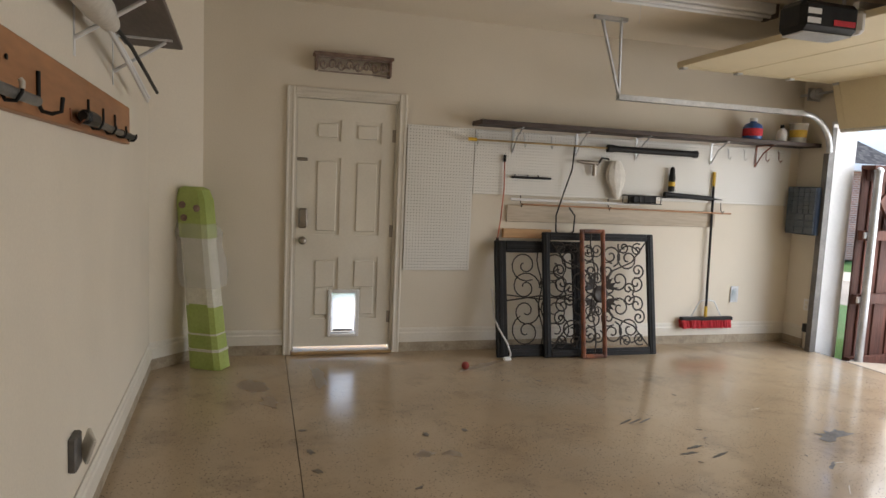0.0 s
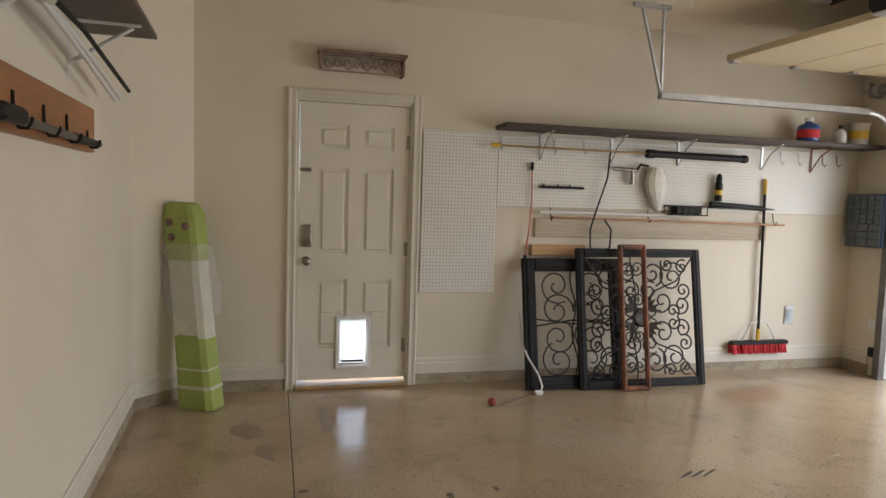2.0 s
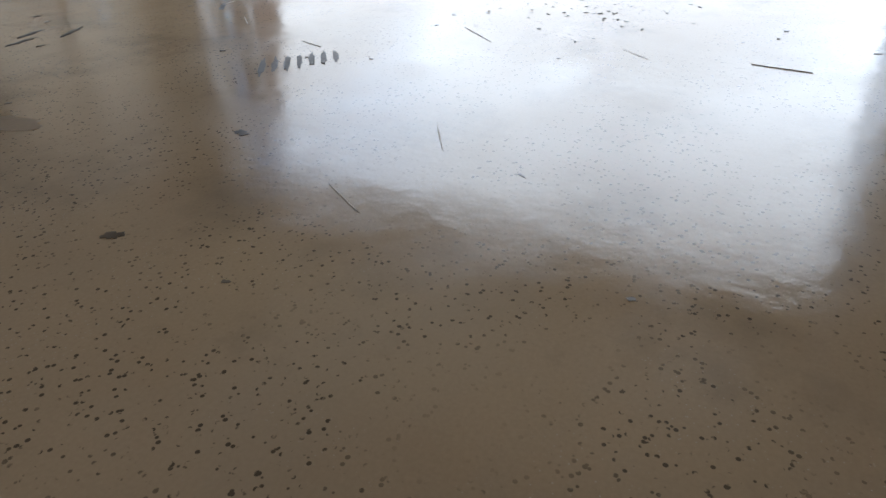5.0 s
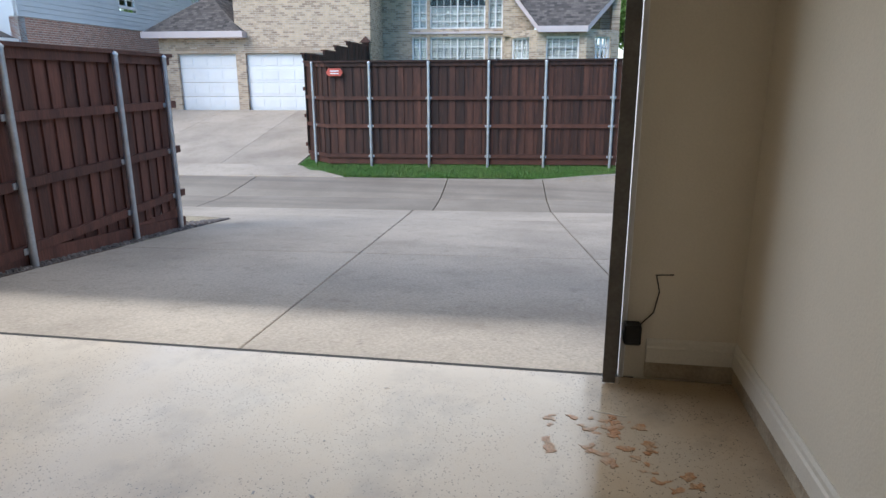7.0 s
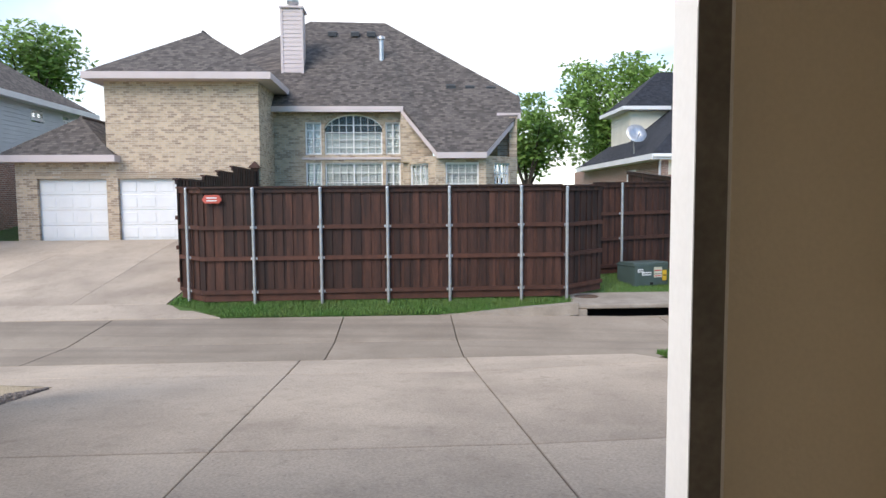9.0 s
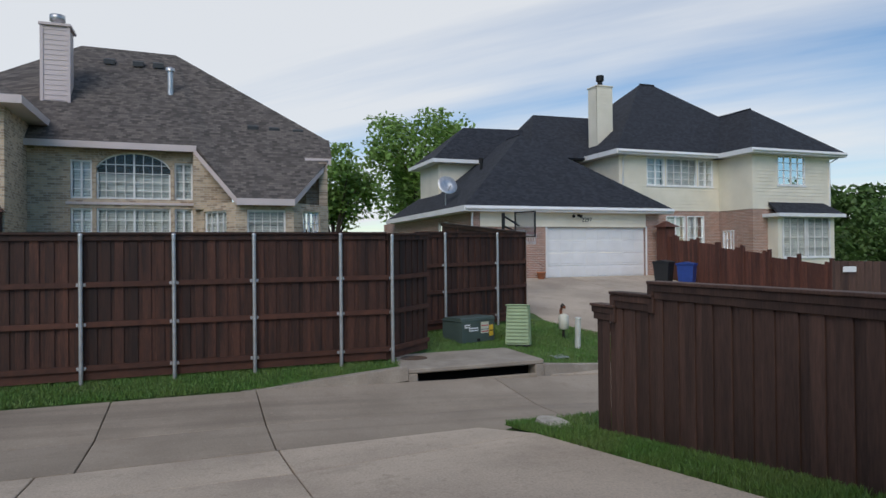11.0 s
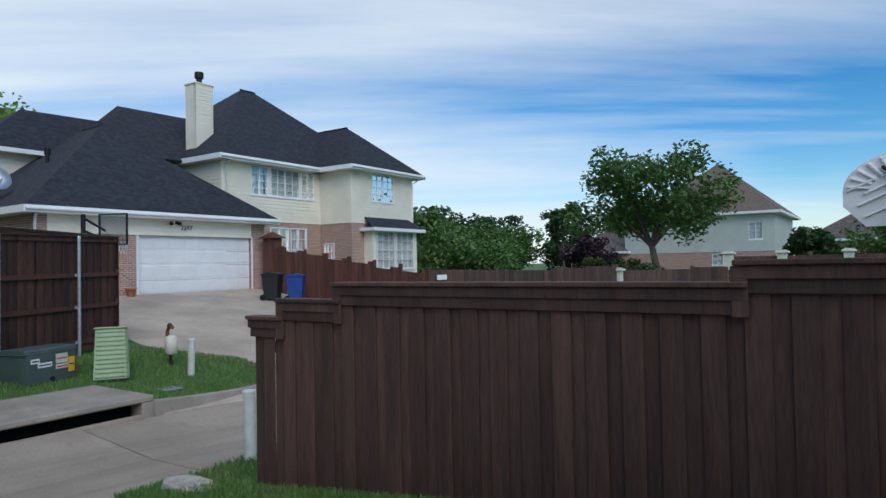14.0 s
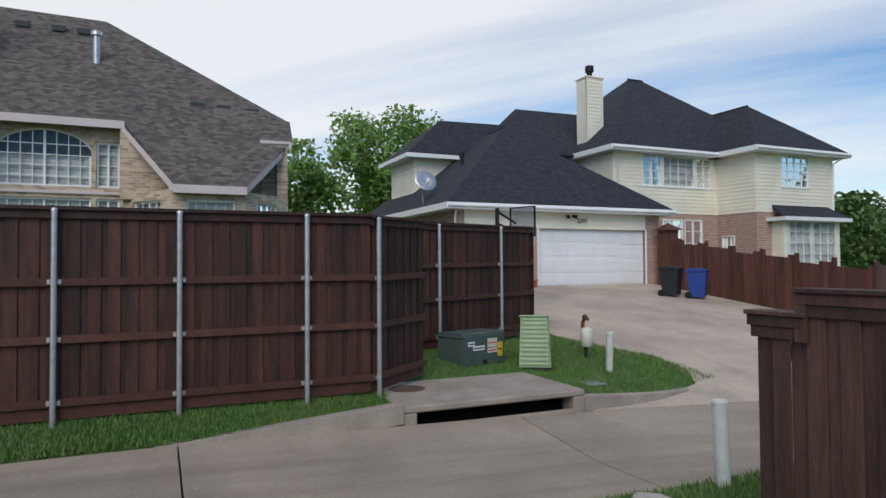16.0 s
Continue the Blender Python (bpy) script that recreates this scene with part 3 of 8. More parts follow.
def rail_fence(name, p, q, z0, z1, h, posts, material, label, flip=1, wd=0.14, rails=(0.19, 0.92, 1.64), brace=None, group="", rail_m=None, post_r=0.035, rnd=1, cap=True):
    """A board fence seen from its rail side: planks, rails, a cap, a kick board and steel posts."""
    f = thing(name, label, "fence", group=group)
    rail_m = rail_m or M_RAIL
    p, q = Vector((*p, 0)), Vector((*q, 0))
    d = q - p
    ln = d.length
    u = d / ln
    nrm = Vector((-u.y, u.x, 0)) * flip
    ang = math.degrees(math.atan2(u.y, u.x))
    r = random.Random(rnd)
    n = max(2, int(ln / (wd * 0.76)))
    for i in range(n):
        s = (i + 0.5 + r.uniform(-0.08, 0.08)) / n
        c = p + d * s - nrm * ((0.018 if i % 2 else 0.037) + 0.003 * r.random())
        plank("plank", c.x, c.y, lerp(z0, z1, s) + 0.15, h - 0.17 - r.choice((0, 0, 0.01)), ang + r.uniform(-0.4, 0.4), material, f, wd)

    def bar(nm, s0, s1, lo, hi, o0, o1, mt=material, lab=""):
        a, b = p + d * s0, p + d * s1
        za, zb_ = lerp(z0, z1, s0), lerp(z0, z1, s1)
        vs = []
        for c, zz in ((a, za), (b, zb_)):
            for o in (o0, o1):
                for k in (lo, hi):
                    w_ = c + nrm * o
                    vs.append((w_.x, w_.y, zz + k))
        return part(nm, Mesh().add(vs, [(0, 1, 3, 2), (4, 6, 7, 5), (0, 4, 5, 1), (2, 3, 7, 6), (0, 2, 6, 4), (1, 5, 7, 3)]), mt, f, lab)

    for k in rails:
        bar("rail", -0.008, 1.008, k, k + 0.09, -0.008, 0.042, rail_m)
    bar("kick_board", 0, 1, -0.02, 0.15, -0.03, -0.006, rail_m)
    if cap:
        bar("top_rail", 0, 1, h - 0.13, h - 0.03, -0.005, 0.03)
        bar("cap", -0.002, 1.002, h - 0.03, h + 0.01, -0.06, 0.075)
    for s in posts:
        c = p + d * s + nrm * 0.075
        zz = lerp(z0, z1, s)
        m = Mesh().cyl((c.x, c.y, zz - 0.1), (c.x, c.y, zz + h - 0.045), post_r, None, 14)
        m.lathe([(post_r + 0.006, 0), (post_r + 0.006, 0.02), (post_r * 0.6, 0.04), (0.002, 0.045)], (c.x, c.y, zz + h - 0.05), 14)
        po = part("post", m, M_GALV, f, "galvanised steel post")
        for k in rails:
            cc = p + d * s + nrm * 0.05
            part("bracket", Mesh().box((-0.075, -0.006, k + 0.015), (0.075, 0.045, k + 0.075), 0.006, pose(cc.x, cc.y, zz, 0, 0, ang)), M_GALV, po)
    if brace:
        s0, k0, s1, k1 = brace
        a, b = p + d * s0 + nrm * 0.036, p + d * s1 + nrm * 0.036
        va, vb = Vector((a.x, a.y, lerp(z0, z1, s0) + k0)), Vector((b.x, b.y, lerp(z0, z1, s1) + k1))
        dd = (vb - va).normalized()
        sd = dd.cross(nrm).normalized() * 0.05
        vs = [va + sd, va - sd, vb - sd, vb + sd]
        vs += [v + nrm * 0.03 for v in vs]
        part("brace", Mesh().add(vs, [(0, 3, 2, 1), (4, 5, 6, 7), (0, 1, 5, 4), (1, 2, 6, 5), (2, 3, 7, 6), (3, 0, 4, 7)]), material, f)
    return f


RAILS8 = (0.14, 0.88, 1.56)
ZF = -0.72
rail_fence("board_fence", (18.0, 5.55), (18.0, -2.35), ZF, ZF + 0.02, 2.49, (0.139, 0.324, 0.509, 0.682, 0.885), M_FENCE, "tall red-brown stained board fence with steel posts by the alley", -1, rails=RAILS8, rnd=2)
rail_fence("board_fence", (18.62, 6.25), (18.0, 5.55), ZF + 0.02, ZF, 2.49, (0.45,), M_FENCE, "short angled return of the stained board fence", -1, rails=RAILS8, rnd=3)
for k, (xa, xb_, top) in enumerate(((20.6, 18.62, 1.99), (21.9, 20.6, 2.14), (23.4, 21.9, 2.32), (26.3, 23.4, 2.52))):
    rail_fence("board_fence", (xa, 6.3), (xb_, 6.3), top - 2.49, top - 2.49, 2.49, (), M_FENCE, "stained board fence stepping up beside the neighbour's drive", -1, rails=RAILS8, rnd=41 + k, group="stepped side fence")
ep = thing("fence_post", "stained wooden end post with a pyramid cap", "fence post")
part("post", Mesh().box((26.32, 6.2, 0.0), (26.56, 6.44, 2.62), 0.01), M_FENCE, ep)
part("cap", Mesh().add([(26.24, 6.12, 2.62), (26.64, 6.12, 2.62), (26.64, 6.52, 2.62), (26.24, 6.52, 2.62), (26.44, 6.32, 2.86)], [(3, 2, 1, 0), (0, 1, 4), (1, 2, 4), (2, 3, 4), (3, 0, 4)]), M_FENCE, ep)
rail_fence("board_fence", (18.0, -2.35), (18.95, -3.55), ZF, ZF + 0.03, 2.49, (0.08,), M_FENCE, "angled stretch of dark stained board fence", -1, rails=RAILS8, rnd=5)
rail_fence("board_fence", (20.75, -3.9), (22.2, -7.63), -0.55, -0.5, 2.45, (0.22, 0.70), M_FENCE, "dark stained board fence beside the drain", -1, rails=RAILS8, rnd=6)
rail_fence("board_fence", (22.2, -7.63), (29.8, -7.9), -0.45, 0.2, 2.4, (), M_FENCE, "dark stained board fence beside the neighbour's drive", 1, rails=RAILS8, rnd=7)
# the gate beside our driveway stands folded out along its edge
PLACE[0] = GARAGE
g0, g1 = Vector((5.25, 4.66)), Vector((10.14, 5.20))
gate_fence = rail_fence("gate_fence", g0, g1, -0.42, -0.44, 2.18, (0.008, 0.209, 0.346, 0.713, 0.948), M_FENCER, "red-brown board fence and gate with steel posts along the drive", -1, rails=(0.30, 0.90, 1.5), brace=(0.195, 0.95, 0.03, 1.9), rail_m=M_FENCER, rnd=8)
gd_, gl = (g1 - g0), (g1 - g0).length
for sa, sb_ in ((0.212, 0.343), (0.349, 0.71), (0.716, 0.945), (0.951, 1.0)):
    a, b = g0 + gd_ * sa, g0 + gd_ * sb_
    za, zb_ = our_drive_z(a.x, a.y), our_drive_z(b.x, b.y)
    n_ = Vector((gd_.y, -gd_.x)) / gl * 0.03
    vs = [(p.x + q.x, p.y + q.y, z) for p, zz in ((a, za), (b, zb_)) for q in (Vector((0, 0)), n_) for z in (zz - 0.02, zz + 0.15)]
    part("kick_board", Mesh().add(vs, [(0, 1, 3, 2), (4, 6, 7, 5), (0, 4, 5, 1), (2, 3, 7, 6), (0, 2, 6, 4), (1, 5, 7, 3)]), M_FENCER, gate_fence)
gravel = thing("gravel_strip", "strip of mixed grey-brown gravel under the fence", "gravel", kind="structure")
gm = Mesh()
for _ in range(2600):
    x = rg.uniform(6.3, 11.2)
    y = LEFT(x) + rg.uniform(0.02, 0.5) * (1 if x < 10.4 else (11.25 - x) / 0.85)
    r = rg.uniform(0.01, 0.026)
    z = our_drive_z(x, y) + 0.006
    k = 5
    a0 = rg.uniform(0, 6.28)
    vs = [(x + r * math.cos(a0 + 6.283 * i / k), y + r * math.sin(a0 + 6.283 * i / k), z - 0.01) for i in range(k)]
    vs += [(x + 0.6 * r * math.cos(a0 + 6.283 * i / k), y + 0.6 * r * math.sin(a0 + 6.283 * i / k), z + r * 0.8) for i in range(k)]
    gm.add(vs, [tuple(range(k, 2 * k))] + [(i, (i + 1) % k, k + (i + 1) % k, k + i) for i in range(k)])
tagged(part("gravel", gm.data("gravel", mat("gravel_stone", (0.22, 0.19, 0.17), 0.9, (0.12, 0.10, 0.09), 9, 60, 0.3, 0.3, island=0.4), False), None, gravel), kind="stuff")
part("bed", Mesh().add([(6.2, LEFT(6.2), our_drive_z(6.2, 5) + 0.004), (11.2, LEFT(11.2), our_drive_z(11.2, 5) + 0.004), (10.4, 5.5, our_drive_z(10.4, 5) + 0.004), (6.2, 5.2, our_drive_z(6.2, 5) + 0.004)], [(0, 1, 2, 3)]), mat("gravel_dirt", (0.13, 0.10, 0.08), 0.95, (0.2, 0.17, 0.14), 8, 80, 0.4, 0.5), gravel)

PLACE[0] = STREET


def cap_fence(name, secs, y, material, label, wd=0.145, rnd=11):
    """The good side of a board-on-board fence at y, with stepped trim and cap. secs: x0, x1, top."""
    f = thing(name, label, "fence")
    r = random.Random(rnd)
    for si, (x0, x1, top) in enumerate(secs):
        n = max(1, round((x1 - x0) / (wd * 0.86)))
        for i in range(n):
            x = x0 + (i + 0.5) * (x1 - x0) / n
            zb_ = drive_z(x) - 0.06 if x > 4.98 else -0.05
            plank("plank", x, y + (0.014 if i % 2 else -0.004), zb_, round(top - 0.10 - zb_, 1) - 0.02, r.uniform(-0.3, 0.3), material, f, wd, 0.017)
        for k, (lo, hi, out) in enumerate(((-0.20, -0.105, 0.045), (-0.115, -0.035, 0.062))):
            part("trim_board", Mesh().box((x0 - (0.03 if si == len(secs) - 1 else 0), y + 0.02, top + lo), (x1 + 0.03 + 0.02 * k, y + out, top + hi), 0.005), material, f)
        part("cap", Mesh().box((x0 - 0.02, y - 0.10, top - 0.035), (x1 + 0.06, y + 0.085, top), 0.006), material, f)
        part("back_rail", Mesh().box((x0, y - 0.07, top - 0.35), (x1, y - 0.03, top - 0.25)), material, f)
    for (x0, x1, top), (xb, xc, ot) in zip(secs, secs[1:]):
        xs = x0 if abs(x0 - xc) < 0.01 else x1
        hi, lo = max(top, ot), min(top, ot)
        part("step_board", Mesh().box((xs - 0.02, y + 0.021, lo - 0.21), (xs + 0.075, y + 0.060, hi - 0.036), 0.005), material, f)
    xe = max(s[1] for s in secs)
    part("end_post", Mesh().box((xe - 0.08, y - 0.09, drive_z(xe) - 0.05), (xe + 0.012, y - 0.012, secs[0][2] - 0.04), 0.006), material, f)
    return f


cap_fence("stepped_fence", [(12.2, 12.62, 0.71), (11.48, 12.2, 0.88), (8.26, 11.48, 1.03), (5.3, 8.26, 1.16)], -3.68, M_FENCED, "dark brown board-on-board fence with a stepped cap")


def picket_fence(name, p, q, z0, z1, h0, h1, steps, material, label, wd=0.14, rnd=21):
    f = thing(name, label, "fence")
    p, q = Vector((*p, 0)), Vector((*q, 0))
    d = q - p
    ang = math.degrees(math.atan2(d.y, d.x))
    n = int(d.length / wd)
    r = random.Random(rnd)
    for i in range(n):
        s = (i + 0.5) / n
        c = p + d * s
        k = int(s * steps)
        fr = s * steps - k
        zt = lerp(h0, h1, k / max(1, steps - 1)) - 0.10 * math.sin(math.pi * fr)
        zb_ = lerp(z0, z1, s)
        plank("plank", c.x, c.y, zb_, round(zt - zb_, 1), ang, material, f, wd - 0.004)
    for k in range(steps + 1):
        s = k / steps
        c = p + d * s
        zt = lerp(h0, h1, k / steps)
        part("post", Mesh().box((-0.05, -0.06, lerp(z0, z1, s)), (0.05, 0.06, zt + 0.08), 0.008, pose(c.x, c.y, 0, 0, 0, ang)), material, f)
    return f


picket_fence("scalloped_fence", (29.9, -18.55), (20.8, -18.0), 0.2, -0.75, 2.1, 1.0, 7, M_FENCER, "red-brown scalloped picket fence stepping down the slope")
picket_fence("far_fence", (20.8, -18.0), (18.7, -31.3), -0.9, -1.2, 0.98, 0.8, 1, M_FENCED, "dark brown board fence along the far side of the alley", 0.3)


# ---- houses ----
def pane_grid(parent, face, a0, a1, z0, z1, at, out, nx, nz, arch=0.0, frame_mat=None, blind=True, name="window"):
    """A window on a wall of constant x ('x') or y ('y') at 'at'; out: the side it faces (+1/-1)."""
    fm = frame_mat or M_WHITE
    wroot = new(name)
    wroot.parent = parent

    def pt(a, z, o):
        return (at + out * o, a, z) if face == "x" else (a, at + out * o, z)

    def bx(me, a, b, zl, zh, o0, o1):
        return me.box(pt(a, zl, o0), pt(b, zh, o1))
    t = 0.055
    fr = Mesh()
    bx(fr, a0, a0 + t, z0, z1, -0.06, 0.03)
    bx(fr, a1 - t, a1, z0, z1, -0.06, 0.03)
    bx(fr, a0 + t, a1 - t, z0, z0 + t, -0.06, 0.03)
    if not arch:
        bx(fr, a0 + t, a1 - t, z1 - t, z1, -0.06, 0.03)
    part("frame", fr, fm, wroot)
    bx_s = Mesh()
    bx(bx_s, a0 - 0.05, a1 + 0.05, z0 - 0.06, z0, -0.04, 0.06)
    part("sill", bx_s, fm, wroot)

    def top(a):
        if not arch:
            return z1
        s = (a - a0) / (a1 - a0) * 2 - 1
        return z1 + arch * math.sqrt(max(0.0, 1 - s * s * 0.92)) - arch * math.sqrt(0.08) * 0
    mu = Mesh()
    for i in range(1, nx):
        a = a0 + (a1 - a0) * i / nx
        wd = 0.03 if i * 2 == nx else 0.011
        bx(mu, a - wd, a + wd, z0 + t, top(a) - 0.02, -0.045, 0.012)
    rows = nz + (2 if arch else 0)
    for j in range(1, rows):
        z = z0 + (z1 - z0) * j / nz
        if z < z1 + arch * 0.9:
            inset = 0.0
            if arch and z > z1:
                k = (z - z1) / arch
                inset = (1 - math.sqrt(max(0, (1 - k * k) / 0.92))) * (a1 - a0) / 2
            bx(mu, a0 + t + max(0, inset), a1 - t - max(0, inset), z - 0.011, z + 0.011, -0.046, 0.011)
    part("muntin", mu, fm, wroot)
    k = 17
    outline = [(a0, z0), (a1, z0)] + [(a1 + (a0 - a1) * i / (k - 1), top(a1 + (a0 - a1) * i / (k - 1))) for i in range(k)]
    gl = Mesh().add([pt(a, z, -0.03) for a, z in outline], [tuple(range(len(outline)))])
    go = part("pane", gl, M_GLASS, wroot)
    go.visible_shadow = False
    bl = Mesh()
    if blind:
        n = max(4, int((z1 - z0) / 0.09))
        for i in range(n):
            zz = z0 + 0.03 + (z1 - z0 - 0.05) * i / n
            bx(bl, a0 + t, a1 - t, zz, zz + (z1 - z0) / n * 0.86, -0.13, -0.115)
        part("blind", bl, M_BLIND, wroot)
    # near-black sheet behind the glass, its colour standing for an unlit room
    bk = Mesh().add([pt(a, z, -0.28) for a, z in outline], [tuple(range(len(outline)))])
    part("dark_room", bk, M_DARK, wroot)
    if arch:
        rim = Mesh()
        rim.tube([pt(a, top(a), 0.0) for a in [a0 + (a1 - a0) * i / 20 for i in range(21)]], 0.045, 6)
        part("arch_frame", rim, fm, wroot)
    return wroot


def wall_with_holes(face, at, out, a0, a1, z0, z1, holes, th=0.3):
    """A thick wall split round its openings; holes: a0, a1, z0, z1."""
    me = Mesh()
    cuts = sorted({a0, a1, *[h[0] for h in holes], *[h[1] for h in holes]})
    cuts = [c for c in cuts if a0 <= c <= a1]
    for c0, c1 in zip(cuts, cuts[1:]):
        spans = sorted((h[2], h[3]) for h in holes if h[0] < c1 - 1e-6 and h[1] > c0 + 1e-6)
        z = z0
        for lo, hi in spans + [(z1, z1)]:
            if lo > z + 1e-6:
                if face == "x":
                    me.box((at, c0, z), (at - out * th, c1, lo))
                else:
                    me.box((c0, at, z), (c1, at - out * th, lo))
            z = max(z, hi)
    return me


def lap_siding(face, at, out, a0, a1, z0, z1, holes=()):
    """Weatherboards, each leaning a little, cut round the openings."""
    me = Mesh()
    me.many = True
    z = z0
    while z < z1 - 0.02:
        zt = min(z + 0.17, z1)
        segs = [(a0, a1)]
        for h in holes:
            if h[2] < zt and h[3] > z:
                segs = [s for g_ in segs for s in ((g_[0], min(g_[1], h[0])), (max(g_[0], h[1]), g_[1])) if s[1] - s[0] > 0.02]
        for s0, s1 in segs:
            vs = []
            for a in (s0, s1):
                for o, zz in ((0.03, z), (0.012, zt), (-0.1, zt), (-0.1, z)):
                    vs.append((at + out * o, a, zz) if face == "x" else (a, at + out * o, zz))
            me.add(vs, [(0, 1, 2, 3), (4, 7, 6, 5), (0, 4, 5, 1), (1, 5, 6, 2), (2, 6, 7, 3), (3, 7, 4, 0)])
        z = zt
    return me


def garage_door(parent, x, y0, y1, z0, z1, material, cols, label):
    """A closed sectional door in a wall that faces -x, of raised panels."""
    root = new("garage_door")
    root.parent = parent
    tagged(root, label)
    n = 4
    for i in range(n):
        a, b = z0 + (z1 - z0) * i / n, z0 + (z1 - z0) * (i + 1) / n
        me = Mesh().box((x, y0, a + 0.004), (x + 0.05, y1, b - 0.004), 0.006)
        for c in range(cols):
            p0, p1 = y0 + (y1 - y0) * (c + 0.1) / cols, y0 + (y1 - y0) * (c + 0.9) / cols
            me.box((x - 0.012, p0, a + 0.09), (x + 0.01, p1, b - 0.09), 0.011)
        part("panel", me, material, root)
    return root


def roof_faces(parent, faces, mx, my, label, soffit=None):
    """Roof slopes from corner points, each with its own thickness."""
    for pts, m_ in faces:
        v = [Vector(p) for p in pts]
        nr = (v[1] - v[0]).cross(v[2] - v[0]).normalized()
        if nr.z < 0:
            v.reverse()
            nr = -nr
        k = len(v)
        vs = [p for p in v] + [p - nr * 0.09 for p in v]
        part("roof_slope", Mesh().add(vs, [tuple(range(k)), tuple(range(k, 2 * k))[::-1]] + [(i, k + i, k + (i + 1) % k, (i + 1) % k) for i in range(k)]), m_, parent, label)


def hip(parent, x0, x1, y0, y1, z, slope, mx, my, label, fascia, along=None):
    """A hip roof over a rectangle of eaves."""
    w_, d_ = x1 - x0, y1 - y0
    if w_ < d_:
        h = w_ / 2 * slope
        a, b = ((x0 + x1) / 2, y0 + w_ / 2, z + h), ((x0 + x1) / 2, y1 - w_ / 2, z + h)
        fs = [([(x0, y0, z), (x0, y1, z), b, a], mx), ([(x1, y0, z), (x1, y1, z), b, a], mx), ([(x0, y0, z), (x1, y0, z), a], my), ([(x0, y1, z), (x1, y1, z), b], my)]
    else:
        h = d_ / 2 * slope
        a, b = (x0 + d_ / 2, (y0 + y1) / 2, z + h), (x1 - d_ / 2, (y0 + y1) / 2, z + h)
        fs = [([(x0, y0, z), (x1, y0, z), b, a], my), ([(x0, y1, z), (x1, y1, z), b, a], my), ([(x0, y0, z), (x0, y1, z), a], mx), ([(x1, y0, z), (x1, y1, z), b], mx)]
    roof_faces(parent, fs, mx, my, label)
    me = Mesh()
    me.box((x0 - 0.04, y0 - 0.04, z - 0.22), (x0, y1 + 0.04, z + 0.01)).box((x1, y0 - 0.04, z - 0.22), (x1 + 0.04, y1 + 0.04, z + 0.01))
    me.box((x0, y0 - 0.04, z - 0.22), (x1, y0, z + 0.01)).box((x0, y1, z - 0.22), (x1, y1 + 0.04, z + 0.01))
    part("fascia", me, fascia, parent)
    part("soffit", Mesh().box((x0, y0, z - 0.22), (x1, y1, z - 0.17)), fascia, parent)
    for p, q in ((a, b),):
        if (Vector(p) - Vector(q)).length > 0.1:
            part("ridge_cap", Mesh().tube([Vector(p) + Vector((0, 0, 0.0)), q], 0.07, 6), mx, parent)


# white siding house with charcoal roofs, at the end of the far drive
hc = thing("siding_house", "two-storey cream siding and red brick house with charcoal shingle roofs", "house")
GX = 30.2
gd_main, gd_side = (-17.95, -12.95, 0.2, 2.42), (-11.85, -9.95, 0.2, 2.3)
part("garage_wall", wall_with_holes("x", GX, -1, -18.75, -9.4, -0.2, 3.15, [(-18.0, -12.9, -0.2, 2.45), (-11.9, -9.9, -0.2, 2.33)]), M_BRK_CX, hc, "red brick")
part("garage_header", lap_siding("x", GX - 0.02, -1, -18.0, -9.75, 2.47, 3.14), M_SIDING, hc, "cream siding band")
garage_door(hc, GX + 0.12, -18.0, -12.9, 0.22, 2.45, M_WHITE, 8, "wide white sectional garage door")
garage_door(hc, GX + 0.12, -11.9, -9.9, 0.22, 2.33, M_WHITE, 3, "narrow white sectional garage door")
part("door_trim", Mesh().box((GX - 0.03, -18.08, 0.2), (GX + 0.1, -18.0, 2.5)).box((GX - 0.03, -12.9, 0.2), (GX + 0.1, -12.82, 2.5)), M_WHITE, hc)
part("side_wall", wall_with_holes("y", -9.4, 1, GX + 0.3, 44, -0.2, 3.15, [(33, 34.2, 1.6, 2.8)]), M_BRK_CY, hc, "red brick")
pane_grid(hc, "y", 33, 34.2, 1.6, 2.8, -9.4, 1, 2, 2)
hip(hc, 29.75, 41.5, -19.2, -8.9, 3.3, 0.78, M_SHG_CX, M_SHG_CY, "charcoal shingle slope", M_WHITE)
part("gutter", Mesh().tube([(29.68, -19.2, 3.2), (29.68, -8.9, 3.2)], 0.06, 8), M_WHITE, hc)
part("downpipe", Mesh().tube([(29.9, -9.3, 3.1), (30.1, -9.35, 2.9), (30.1, -9.35, 0.2)], 0.045, 8), M_WHITE, hc)
# the roof ridges behind the garage
roof_faces(hc, [([(38.0, -16.5, 9.12), (38.0, -20.4, 9.16), (34.4, -20.4, 6.2), (34.4, -14.4, 6.2)], M_SHG_CX),
                ([(38.0, -16.5, 9.12), (38.0, -20.4, 9.16), (41.6, -20.4, 6.2), (41.6, -14.4, 6.2)], M_SHG_CX),
                ([(38.0, -16.5, 9.12), (34.4, -14.4, 6.2), (41.6, -14.4, 6.2)], M_SHG_CY),
                ([(38.0, -12.25, 8.16), (38.0, -16.4, 8.24), (36.0, -16.4, 6.1), (36.0, -9.8, 6.1)], M_SHG_CX),
                ([(38.0, -12.25, 8.16), (38.0, -16.4, 8.24), (40.0, -16.4, 6.1), (40.0, -9.8, 6.1)], M_SHG_CX),
                ([(38.0, -12.25, 8.16), (36.0, -9.8, 6.1), (40.0, -9.8, 6.1)], M_SHG_CY)], M_SHG_CX, M_SHG_CY, "charcoal shingle slope")
